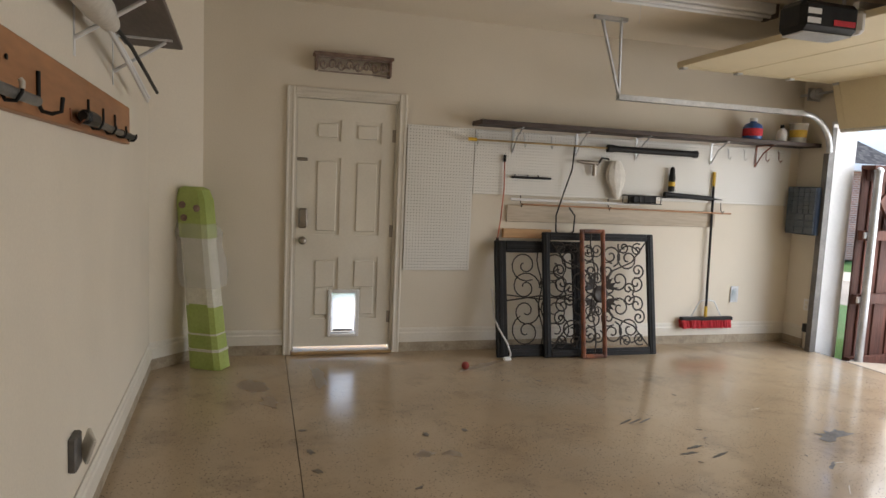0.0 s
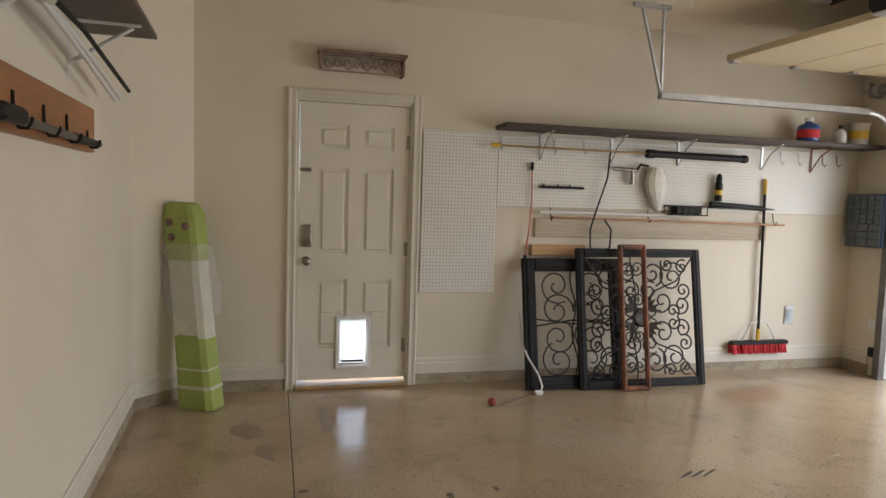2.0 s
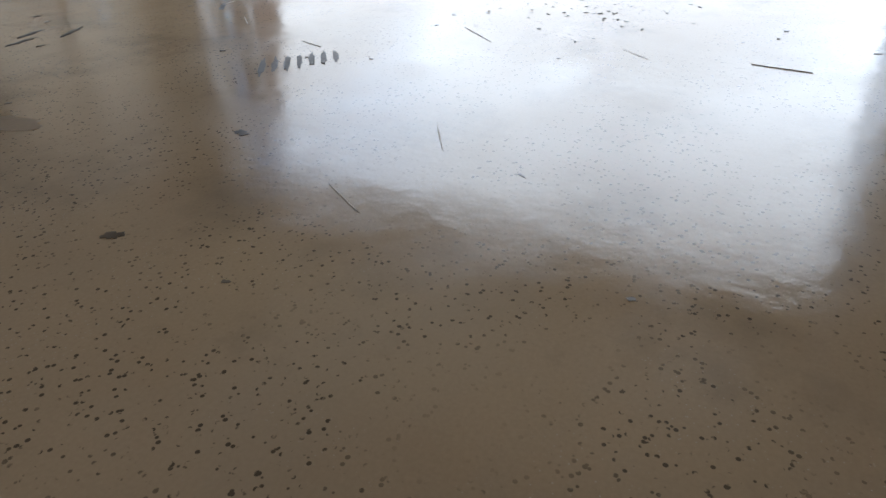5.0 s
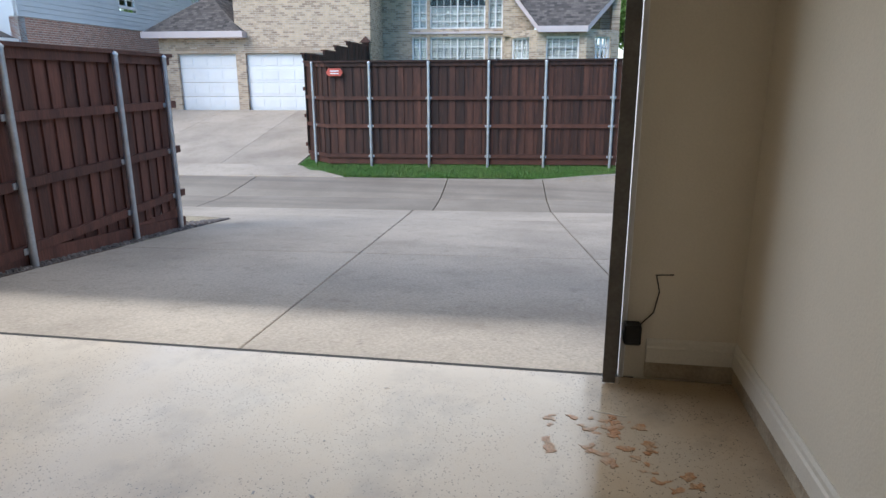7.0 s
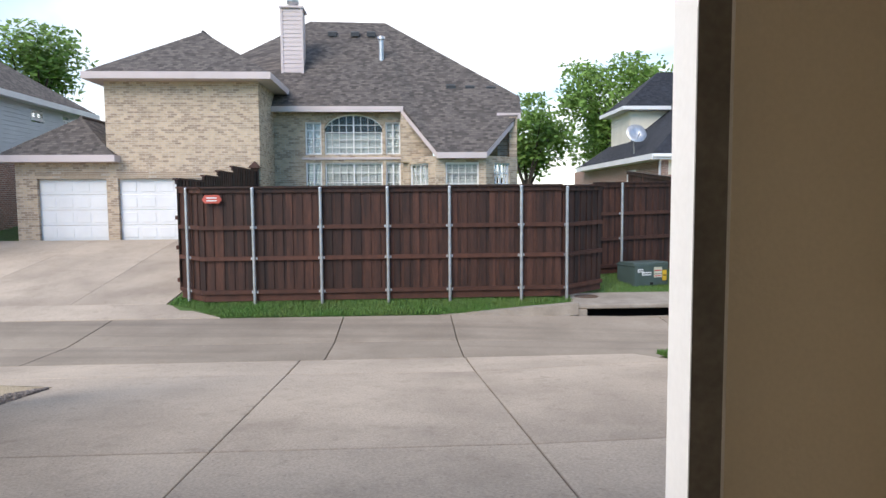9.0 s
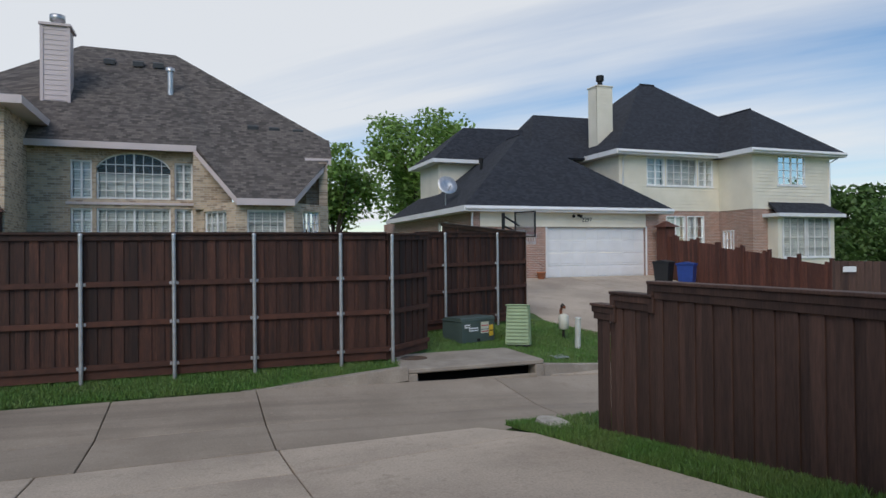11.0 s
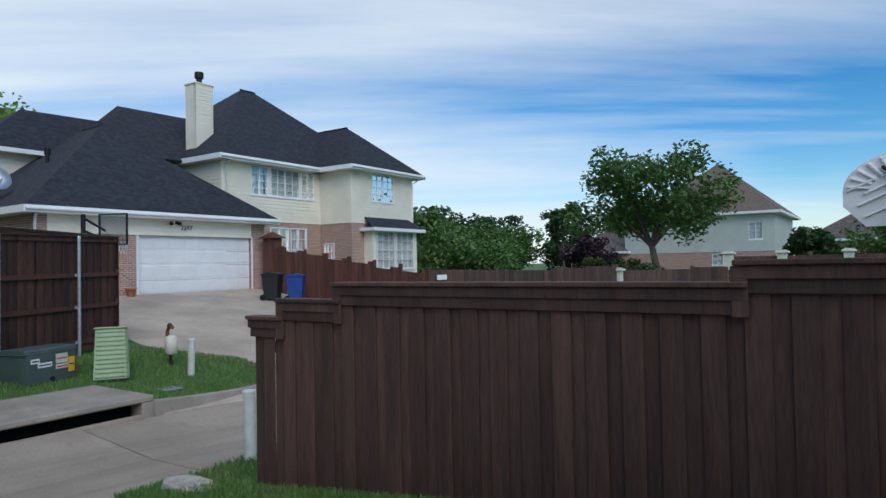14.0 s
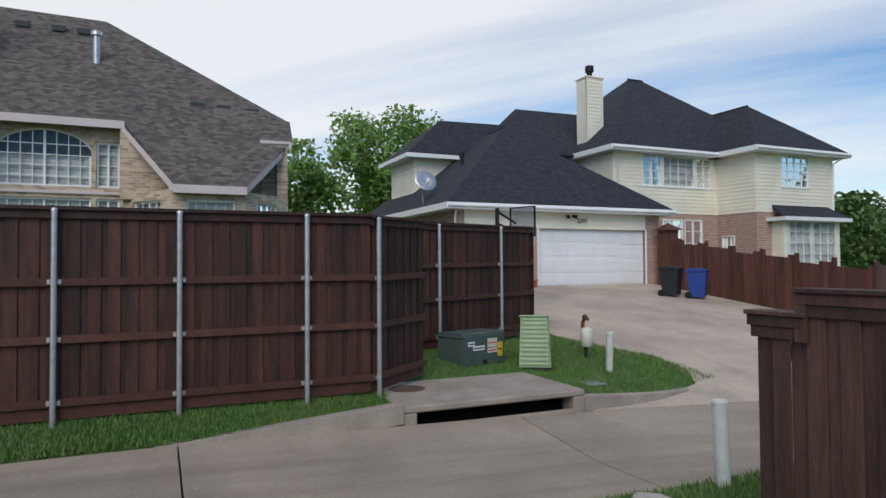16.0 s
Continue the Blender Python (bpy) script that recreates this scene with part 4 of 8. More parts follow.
# main block
MX, BX = 32.2, 30.0
lw = [(-22.0, -20.8, 1.5, 3.15), (-23.2, -22.1, 1.5, 3.15), (-24.25, -23.3, 1.5, 3.15)]
part("lower_wall", wall_with_holes("x", MX, -1, -24.2, -18.5, -0.3, 3.4, lw[:2]), M_BRK_CX, hc, "red brick")
for h in lw[:2]:
    pane_grid(hc, "x", *h, MX, -1, 2, 3)
up = [(-20.75, -19.65, 4.65, 6.05), (-22.75, -20.85, 4.65, 6.05), (-23.8, -22.85, 4.65, 6.05)]
part("upper_wall", lap_siding("x", MX, -1, -24.2, -18.05, 3.4, 6.15, up), M_SIDING, hc, "cream siding")
for i, h in enumerate(up):
    pane_grid(hc, "x", *h, MX, -1, (2, 4, 2)[i], 4)
part("upper_side_wall", lap_siding("y", -18.05, 1, MX, 42, 3.2, 6.15), M_SIDING, hc, "cream siding")
bw = [(-27.65, -25.8, 4.6, 6.1)]
part("wing_upper_wall", lap_siding("x", BX, -1, -29.35, -24.2, 3.4, 6.15, bw), M_SIDING, hc, "cream siding")
pane_grid(hc, "x", *bw[0], BX, -1, 4, 4)
part("wing_side", lap_siding("y", -24.2, 1, BX, MX, 3.4, 6.15), M_SIDING, hc)
part("wing_lower", wall_with_holes("x", BX, -1, -29.35, -24.2, -0.3, 3.4, [(-28.6, -25.5, 0.9, 3.0)]), M_BRK_CX, hc, "red brick")
sw = wall_with_holes("y", -24.2, 1, BX + 0.3, MX, -0.3, 3.4, [(31.2, 31.95, 0.3, 2.4)])
part("wing_lower_side", sw, M_BRK_CY, hc)
pane_grid(hc, "y", 31.2, 31.95, 0.5, 2.4, -24.2, 1, 3, 4, name="door")
part("wing_right", wall_with_holes("y", -29.35, -1, BX + 0.3, 42, -0.3, 6.1, []), M_SIDING, hc)
bay = new("bay_window")
bay.parent = hc
tagged(bay, "projecting bay with a small shingle roof")
part("bay_wall", Mesh().box((BX - 0.6, -28.9, 0.3), (BX, -28.65, 3.05)).box((BX - 0.6, -25.4, 0.3), (BX, -25.15, 3.05)).box((BX - 0.6, -28.65, 0.3), (BX - 0.45, -25.4, 1.0)), M_SIDING, bay)
pane_grid(hc, "x", -28.6, -27.05, 1.0, 3.0, BX - 0.6, -1, 3, 4)
pane_grid(hc, "x", -26.95, -25.45, 1.0, 3.0, BX - 0.6, -1, 3, 4)
roof_faces(hc, [([(BX - 0.95, -29.2, 3.15), (BX - 0.95, -24.85, 3.15), (BX, -25.2, 3.75), (BX, -28.9, 3.75)], M_SHG_CX)], None, None, "charcoal shingle slope")
part("bay_fascia", Mesh().box((BX - 1.0, -29.25, 2.98), (BX, -24.8, 3.15)), M_WHITE, hc)
hip(hc, 31.7, 43.0, -29.9, -17.6, 6.3, 0.87, M_SHG_CX, M_SHG_CY, "charcoal shingle slope", M_WHITE)
hip(hc, 29.5, 39.0, -29.9, -23.7, 6.3, 0.87, M_SHG_CX, M_SHG_CY, "charcoal shingle slope", M_WHITE)
part("gutter", Mesh().tube([(31.63, -23.7, 6.2), (31.63, -17.6, 6.2)], 0.06, 8), M_WHITE, hc)
part("gutter", Mesh().tube([(29.43, -29.9, 6.2), (29.43, -23.7, 6.2)], 0.06, 8), M_WHITE, hc)
part("downpipe", Mesh().tube([(31.7, -18.2, 6.1), (32.1, -18.2, 5.9), (32.1, -18.2, 3.6)], 0.045, 8), M_WHITE, hc)
part("downpipe", Mesh().tube([(29.6, -29.6, 6.1), (29.95, -29.3, 5.8), (29.95, -29.3, 0.5)], 0.045, 8), M_WHITE, hc)
chim = new("chimney")
chim.parent = hc
tagged(chim, "tall cream siding chimney")
part("shaft", lap_siding("x", 34.4, -1, -19.25, -18.3, 5.0, 10.0).box((34.4, -19.25, 5.0), (35.2, -18.3, 10.0)), M_SIDING, chim)
part("crown", Mesh().box((34.34, -19.3, 10.0), (35.26, -18.25, 10.08), 0.02), M_SIDING, chim)
part("flue", Mesh().cyl((34.8, -18.78, 10.05), (34.8, -18.78, 10.4), 0.13).cyl((34.8, -18.78, 10.4), (34.8, -18.78, 10.68), 0.21, None, 16), M_BLACK, chim, "black metal flue cap")
# rear wing with a dormer
part("rear_wall", lap_siding("x", 36.5, -1, -14.0, -10.3, 3.0, 6.0), M_SIDING, hc)
part("rear_side", lap_siding("y", -10.3, 1, 36.62, 39.5, 3.0, 6.0), M_SIDING, hc)
part("rear_fascia", Mesh().box((35.95, -15.0, 5.94), (36.0, -9.76, 6.12)).box((36.0, -9.8, 5.94), (40.0, -9.75, 6.12)), M_WHITE, hc)
part("rear_soffit", Mesh().box((36.0, -15.0, 5.95), (40.0, -9.8, 5.99)), M_WHITE, hc)
part("vent_pipe", Mesh().cyl((34.2, -11.6, 4.8), (34.2, -11.6, 5.9), 0.07).cyl((34.2, -11.6, 5.7), (34.2, -11.6, 5.95), 0.11), M_BLACK, hc)
dish = thing("satellite_dish", "grey satellite dish on the roof edge", "satellite dish")
dm = Matrix.Translation((32.6, -9.2, 4.35)) @ Matrix.Rotation(radians(-65), 4, "Y")
part("reflector", Mesh().lathe([(0.02, 0.0), (0.2, 0.02), (0.38, 0.08), (0.46, 0.13), (0.45, 0.15), (0.2, 0.05), (0.02, 0.03)], (0, 0, 0), 24, dm), M_GALV, dish)
part("mast", Mesh().tube([(32.6, -9.2, 4.3), (32.75, -9.2, 4.0), (32.75, -9.2, 3.4)], 0.03), M_GALV, dish)
part("feed_arm", Mesh().tube([(32.5, -9.2, 4.1), (32.05, -9.2, 4.35)], 0.02), M_GALV, dish)

# tan brick house across the alley
hb = thing("brick_house", "two-storey tan brick house with brown shingle roofs", "house")
FX = 26.5
part("garage_wall", wall_with_holes("x", FX, -1, 6.15, 14.35, -0.2, 3.0, [(11.35, 13.65, -0.2, 2.27), (7.2, 10.97, -0.2, 2.27)]), M_BRK_BX, hb, "tan brick")
part("block_wall", wall_with_holes("x", FX + 0.003, -1, 6.15, 11.3, 3.0, 5.62, []), M_BRK_BX, hb, "tan brick")
part("block_side", wall_with_holes("y", 6.15, -1, FX + 0.3, 30, -0.2, 5.62, []), M_BRK_BY, hb, "tan brick")
part("garage_side", wall_with_holes("y", 14.35, 1, FX + 0.3, 33, -0.2, 3.0, []), M_BRK_BY, hb)
part("block_left", wall_with_holes("y", 11.3, 1, FX + 0.3, 33, 3.0, 5.62, []), M_BRK_BY, hb)
garage_door(hb, FX + 0.15, 11.35, 13.65, 0.16, 2.27, M_WHITE, 4, "white panelled garage door")
garage_door(hb, FX + 0.15, 7.2, 10.97, 0.16, 2.27, M_WHITE, 6, "white panelled garage door")
soldier = Mesh().box((-0.015, 0, 0), (0.1, 0.073, 0.22), 0.004).data("soldier_brick", M_BRK_BY)
for y0, y1 in ((11.35, 13.65), (7.2, 10.97)):
    for i in range(int((y1 - y0 + 0.2) / 0.085)):
        ob = new("soldier_brick", soldier)
        ob.parent = hb
        ob.matrix_basis = pose(FX, y0 - 0.1 + i * 0.085, 2.28)
hip(hb, 26.1, 33.5, 10.9, 14.75, 3.05, 0.78, M_SHG_BX, M_SHG_BY, "brown shingle slope", M_PINK)
hip(hb, 26.0, 35.0, 5.65, 11.75, 5.78, 0.68, M_SHG_BX, M_SHG_BY, "brown shingle slope", M_PINK)
WX = 29.0
ws = [(4.35, 4.97, 3.25, 4.5), (2.02, 4.23, 3.25, 4.1), (1.33, 1.9, 3.25, 4.5), (4.35, 4.97, 1.4, 2.95), (2.02, 4.23, 1.4, 2.95), (1.33, 1.9, 1.4, 2.95)]
hl = [list(h) for h in ws]
hl[1][3] = 4.78
part("main_wall", wall_with_holes("x", WX, -1, 1.2, 6.3, -0.2, 5.0, hl), M_BRK_BX, hb, "tan brick")
for i, h in enumerate(ws):
    pane_grid(hb, "x", *h, WX + 0.1, -1, (2, 8, 2, 2, 8, 2)[i], (4, 3, 4, 4, 4, 4)[i], arch=0.68 if i == 1 else 0)
# spandrels that close the corners over the arch, and the brick arch itself
me, ar = Mesh(), Mesh()
n = 24
for i in range(n):
    a, b = 2.02 + 2.21 * i / n, 2.02 + 2.21 * (i + 1) / n
    tp = [4.1 + 0.68 * math.sqrt(1 - ((c - 2.02) / 2.21 * 2 - 1) ** 2 * 0.92) for c in (a, b)]
    if min(tp) < 4.77:
        me.add([(WX, a, tp[0]), (WX, b, tp[1]), (WX, b, 4.78), (WX, a, 4.78), (WX + 0.3, a, tp[0]), (WX + 0.3, b, tp[1]), (WX + 0.3, b, 4.78), (WX + 0.3, a, 4.78)], [(0, 1, 2, 3), (4, 7, 6, 5), (0, 4, 5, 1)])
    c = (a + b) / 2
    s = (c - 2.02) / 2.21 * 2 - 1
    zc_ = 4.1 + 0.68 * math.sqrt(1 - s * s * 0.92)
    ar.box((-0.02, -0.035, 0.02), (0.1, 0.035, 0.24), 0.004, Matrix.Translation((WX - 0.01, c, zc_)) @ Matrix.Rotation(s * 0.7, 4, "X").inverted())
part("arch_spandrel", me, M_BRK_BX, hb)
part("arch_brick", ar, M_BRK_BY, hb, "fan of upright bricks over the arched window")
part("ledge", Mesh().box((WX - 0.06, 1.2, 3.05), (WX, 5.1, 3.14), 0.01), M_PINK, hb)
EV = 5.02
ZB = 3.15
BL, BR, KC, KN = (26.75, 0.02, ZB), (26.75, -1.76, ZB), (28.5, -3.22, 4.75), (29.5, -3.3, 5.6)
R0, R1 = (34.2, 5.4, 9.65), (34.2, 2.0, 9.6)
roof_faces(hb, [([(28.6, 6.6, EV), (28.6, 1.2, EV), R1, R0], M_SHG_BX),
                ([R1, (28.6, 1.2, EV), BL], M_SHG_BX), ([R1, BL, BR], M_SHG_BX), ([R1, BR, KC], M_SHG_BX), ([R1, KC, KN], M_SHG_BX),
                ([KN, (40.0, -3.3, 5.6), R1], M_SHG_BY), ([KC, KN, (40.0, -3.3, 5.6), (40.0, -3.2, 4.75)], M_SHG_BY),
                ([(28.6, 6.6, EV), (33, 12.5, 5.9), (40, 12.5, 5.9), R0], M_SHG_BY),
                ([R0, R1, (40, -3.4, 5.0), (40, 12.5, 5.0)], M_SHG_BX)], None, None, "brown shingle slope")
part("fascia", Mesh().box((28.55, 1.2, EV - 0.2), (28.6, 6.3, EV + 0.01)), M_PINK, hb)
part("bay_fascia", Mesh().box((26.7, -1.76, ZB - 0.2), (26.76, 0.02, ZB + 0.01)), M_PINK, hb)
part("eave_return", Mesh().box((28.44, -3.26, 4.55), (28.52, -2.35, 4.76)), M_PINK, hb)
for (xa, ya, za), (xb_, yb_, zb_) in ((BL, (28.5, 1.28, EV - 0.08)), (BR, (28.2, -2.95, 4.45))):
    pr = [(xa - 0.03, ya, za - 0.2), (xa - 0.03, ya, za + 0.01), (xb_, yb_, zb_), (xb_, yb_, zb_ - 0.2)]
    part("rake_board", Mesh().add(pr + [(x + 0.08, y, z) for x, y, z in pr], [(0, 1, 2, 3), (4, 7, 6, 5), (1, 5, 6, 2), (0, 3, 7, 4)]), M_PINK, hb)
bays = [(-1.5, -0.3, 1.3, 2.82)]
part("bay_wall", wall_with_holes("x", 27.0, -1, -1.76, 0.05, -0.2, 3.06, bays), M_BRK_BX, hb)
pane_grid(hb, "x", *bays[0], 27.1, -1, 5, 4)
for (xa, ya), (xb_, yb_) in (((27.0, 0.05), (28.7, 1.25)), ((28.2, -3.1), (27.0, -1.76))):
    dv = Vector((xb_ - xa, yb_ - ya, 0))
    mm = pose(xa, ya, 0, 0, 0, math.degrees(math.atan2(dv.y, dv.x)))
    ln = dv.length
    wm = wall_with_holes("y", 0, 1, 0, ln, -0.2, 3.06, [(0.45, ln - 0.45, 1.3, 2.82)])
    wm.v = [tuple(mm @ Vector(p)) for p in wm.v]
    part("bay_wall", wm, M_BRK_BY, hb)
    wr = pane_grid(hb, "y", 0.45, ln - 0.45, 1.3, 2.82, -0.1, 1, 4, 4)
    wr.matrix_basis = mm
part("gable_wall", Mesh().prism([(1.3, 2.9), (0.1, 2.9), (0.1, 3.3), (1.3, 4.75)], 28.3, 28.6, None, 0), M_BRK_BX, hb)
part("right_wall", wall_with_holes("y", -3.1, -1, 28.3, 38, -0.2, 4.6, []), M_BRK_BY, hb)
part("right_front", wall_with_holes("x", 28.6, -1, -3.1, -2.4, -0.2, 4.5, []), M_BRK_BX, hb)
ch = new("chimney")
ch.parent = hb
tagged(ch, "pale mauve boarded chimney with a metal cap")
part("shaft", lap_siding("x", 30.6, -1, 5.25, 6.05, 6.0, 9.2).box((30.6, 5.25, 6.0), (31.5, 6.05, 9.2)), M_PINK, ch)
part("corner_board", Mesh().box((30.55, 5.2, 6.0), (30.62, 5.3, 9.22)).box((30.55, 6.0, 6.0), (30.62, 6.1, 9.22)).box((30.5, 5.17, 9.2), (31.6, 6.13, 9.28)), M_PINK, ch)
part("flue", Mesh().lathe([(0.14, 0), (0.14, 0.2), (0.24, 0.22), (0.24, 0.42), (0.1, 0.45)], (31.0, 5.65, 9.26), 18), M_GALV, ch)
part("vent_pipe", Mesh().cyl((31.5, 2.1, 7.1), (31.5, 2.1, 8.3), 0.1).lathe([(0.16, 0), (0.16, 0.12), (0.05, 0.16)], (31.5, 2.1, 8.2), 14), M_GALV, hb)
for xx, yy, zz in ((29.95, -0.71, 5.92), (29.92, -1.47, 5.89), (29.89, -2.32, 5.86), (33.0, 4.3, 8.75), (33.0, 3.3, 8.75), (33.0, 2.6, 8.75)):
    part("roof_vent", Mesh().prism([(-0.02, -0.05), (0.26, 0.16), (0.26, 0.24), (-0.02, 0.12)], -0.19, 0.19, Matrix.Translation((xx, yy, zz)), 1), M_DARK, hb, "dark roof vent")

# blue-grey sided house further along
ha = thing("grey_house", "two-storey blue-grey siding and brick house", "house")
aw = [(27.7, 28.9, 4.14, 5.32), (31.5, 32.4, 4.95, 5.3), (34.0, 34.5, 4.6, 5.2)]
part("upper_wall", lap_siding("y", 16.5, -1, 22.0, 36.2, 3.3, 5.6, aw), M_SIDINGB, ha, "blue-grey siding")
for h in aw:
    pane_grid(ha, "y", *h, 16.5, -1, 2, 4)
part("lower_wall", wall_with_holes("y", 16.5, -1, 22.0, 36.2, -0.4, 3.3, []), M_BRK_CY, ha, "red brick")
part("front_wall", wall_with_holes("x", 22.0, -1, 16.5, 28, -0.4, 5.3, []), M_SIDINGB, ha)
hip(ha, 21.6, 36.6, 16.1, 28.0, 5.72, 0.7, M_SHG_BX, M_SHG_BY, "grey-brown shingle slope", M_WHITE)
hip(ha, 18.8, 22.0, 16.6, 22.0, 2.6, 0.75, M_SHG_BX, M_SHG_BY, "grey-brown shingle slope", M_WHITE)
part("porch_wall", wall_with_holes("x", 19.2, -1, 17.0, 21.6, -0.6, 2.4, []), M_BRK_CX, ha)
part("porch_side", wall_with_holes("y", 17.0, -1, 19.5, 22.0, -0.6, 2.4, []), M_BRK_CY, ha)
# far house behind the oak
hd = thing("far_house", "grey-green siding and brick house with a brown hip roof", "house")
M_SIDG = mat("grey_green_siding", (0.50, 0.53, 0.48), 0.6, (0.45, 0.48, 0.43), 1, 40, 0.04, 0.05)
part("lower_wall", wall_with_holes("y", -66, 1, 16, 36, -1.4, 1.9, [(19.5, 21.5, 0.6, 1.7)]), M_BRK_CY, hd, "red brick")
part("upper_wall", lap_siding("y", -66, 1, 16, 30, 1.9, 5.4, [(17, 18.2, 3.0, 4.6)]), M_SIDG, hd, "grey-green siding")
pane_grid(hd, "y", 17, 18.2, 3.0, 4.6, -66, 1, 2, 4)
pane_grid(hd, "y", 19.5, 21.5, 0.6, 1.7, -66, 1, 4, 2)
part("end_wall", wall_with_holes("x", 16, -1, -80, -66.3, -1.4, 5.4, []), M_SIDG, hd)
hip(hd, 15.4, 28.5, -82, -65.4, 5.6, 0.85, M_SHG_DX, M_SHG_DY, "brown shingle slope", M_WHITE)
hip(hd, 29.5, 37.0, -78, -65.5, 2.2, 0.6, M_SHG_BX, M_SHG_BY, "brown shingle slope", M_WHITE)
garage_door(hd, 33, -66, -65.9, 0, 0.1, M_WHITE, 1, "white garage door")
he = thing("far_house", "brown-roofed brick house beyond the gardens", "house")
part("wall", wall_with_holes("y", -84, 1, 0, 15, -1.4, 3.2, []), M_BRK_CY, he)
hip(he, -0.6, 15.6, -98, -83.4, 3.2, 0.62, M_SHG_BX, M_SHG_BY, "red-brown shingle slope", M_WHITE)


# ---- the garage ----
PLACE[0] = GARAGE
X0, X1, Y0, Y1, ZC = -0.88, 4.98, -0.82, 5.2, 2.78
OPEN_Y0, OPEN_Y1, OPEN_Z = -0.30, 4.84, 2.16
DX0, DX1, DZ = 0.13, 0.955, 2.075     # side door opening
T = 0.14


def floor_mat():
    """Worn beige epoxy: sealed and glossy, flecked, with tyre dirt and pale scuffs."""
    m = mat("epoxy_floor", (0.47, 0.365, 0.25), 0.2, (0.38, 0.29, 0.195), 1.1, 160, 0.05, 0.0)
    n, l = m.node_tree.nodes, m.node_tree.links
    b = n["Principled BSDF"]
    geo = n.new("ShaderNodeNewGeometry")
    base = b.inputs["Base Color"].links[0].from_socket

    def ramped(tex, lo, hi):
        r = n.new("ShaderNodeMapRange")
        r.inputs[1].default_value, r.inputs[2].default_value = lo, hi
        l.new(tex, r.inputs[0])
        return r.outputs[0]

    def noise_tex(scale, detail=3, rough=0.5):
        t = n.new("ShaderNodeTexNoise")
        t.inputs["Scale"].default_value = scale
        t.inputs["Detail"].default_value = detail
        t.inputs["Roughness"].default_value = rough
        l.new(geo.outputs["Position"], t.inputs["Vector"])
        return t.outputs["Fac"]

    def blend(fac, col, below):
        x = n.new("ShaderNodeMixRGB")
        l.new(fac, x.inputs[0])
        l.new(below, x.inputs[1])
        x.inputs[2].default_value = (*col, 1)
        return x.outputs[0]

    def mul(a, c):
        x = n.new("ShaderNodeMath")
        x.operation = "MULTIPLY"
        l.new(a, x.inputs[0])
        if isinstance(c, float):
            x.inputs[1].default_value = c
        else:
            l.new(c, x.inputs[1])
        return x.outputs[0]
    vo = n.new("ShaderNodeTexVoronoi")
    vo.inputs["Scale"].default_value = 95
    l.new(geo.outputs["Position"], vo.inputs["Vector"])
    flecks = mul(mul(ramped(vo.outputs["Distance"], 0.34, 0.26), ramped(noise_tex(55, 2), 0.50, 0.56)), ramped(noise_tex(3.2, 4), 0.36, 0.52))
    vw = n.new("ShaderNodeTexVoronoi")
    vw.inputs["Scale"].default_value = 120
    l.new(geo.outputs["Position"], vw.inputs["Vector"])
    pale = mul(ramped(vw.outputs["Distance"], 0.16, 0.10), ramped(noise_tex(4.1, 3), 0.48, 0.6))
    c = blend(mul(ramped(noise_tex(2.3, 6, 0.65), 0.52, 0.72), 0.6), (0.20, 0.16, 0.12), base)
    c = blend(mul(ramped(noise_tex(0.8, 4), 0.52, 0.72), 0.5), (0.46, 0.41, 0.34), c)
    c = blend(mul(pale, 0.6), (0.55, 0.50, 0.42), c)
    c = blend(mul(flecks, 0.85), (0.05, 0.042, 0.035), c)
    l.new(c, b.inputs["Base Color"])
    r = n.new("ShaderNodeMapRange")
    r.inputs[1].default_value, r.inputs[2].default_value = 0.35, 0.7
    r.inputs[3].default_value, r.inputs[4].default_value = 0.09, 0.27
    b.inputs["Specular IOR Level"].default_value = 0.5
    l.new(noise_tex(3.0, 5, 0.6), r.inputs[0])
    l.new(r.outputs[0], b.inputs["Roughness"])
    bp = n.new("ShaderNodeBump")
    bp.inputs["Strength"].default_value = 0.16
    bp.inputs["Distance"].default_value = 0.01
    l.new(noise_tex(9, 5, 0.6), bp.inputs["Height"])
    l.new(bp.outputs[0], b.inputs["Normal"])
    return m


M_FLOOR = floor_mat()
garage_floor = thing("floor", "worn glossy beige epoxy garage floor with stains and flecks", "floor", kind="structure")
part("slab", Mesh().box((X0, Y0, -0.12), (0.085, Y1, 0.0)), M_FLOOR, garage_floor)
part("slab", Mesh().box((0.089, Y0, -0.12), (4.953, Y1, 0.0)), M_FLOOR, garage_floor)
part("sill_strip", Mesh().box((4.953, OPEN_Y0 - 0.05, -0.12), (4.996, OPEN_Y1 + 0.05, -0.006)), M_JOINT, garage_floor, "dark expansion joint")
part("underlay", Mesh().box((X0 - 0.2, Y0 - 0.2, -0.3), (4.94, Y1 + 0.25, -0.125)), M_CURB, garage_floor)

wall_n = setting("wall_north", wall_with_holes("y", Y1, -1, -0.69, X1 + T, -0.1, ZC + 0.1, [(DX0, DX1, -0.1, DZ)], T), M_WALL, "beige painted drywall with a side door", "wall")
XW = X0 + 0.245    # the west wall runs slightly askew
setting("wall_west", Mesh().prism([(XW, Y0 - T), (X0 + 0.005, 4.86), (-0.545, Y1 + 0.001), (-0.7, Y1 + T), (X0 - 0.3, Y1 + T), (X0 - 0.3, Y0 - T)], -0.1, ZC + 0.1), M_WALL, "beige painted drywall", "wall")
setting("wall_south", Mesh().box((X0, Y0 - T, -0.1), (X1 + T, Y0, ZC + 0.1)), M_WALL, "beige painted drywall", "wall")
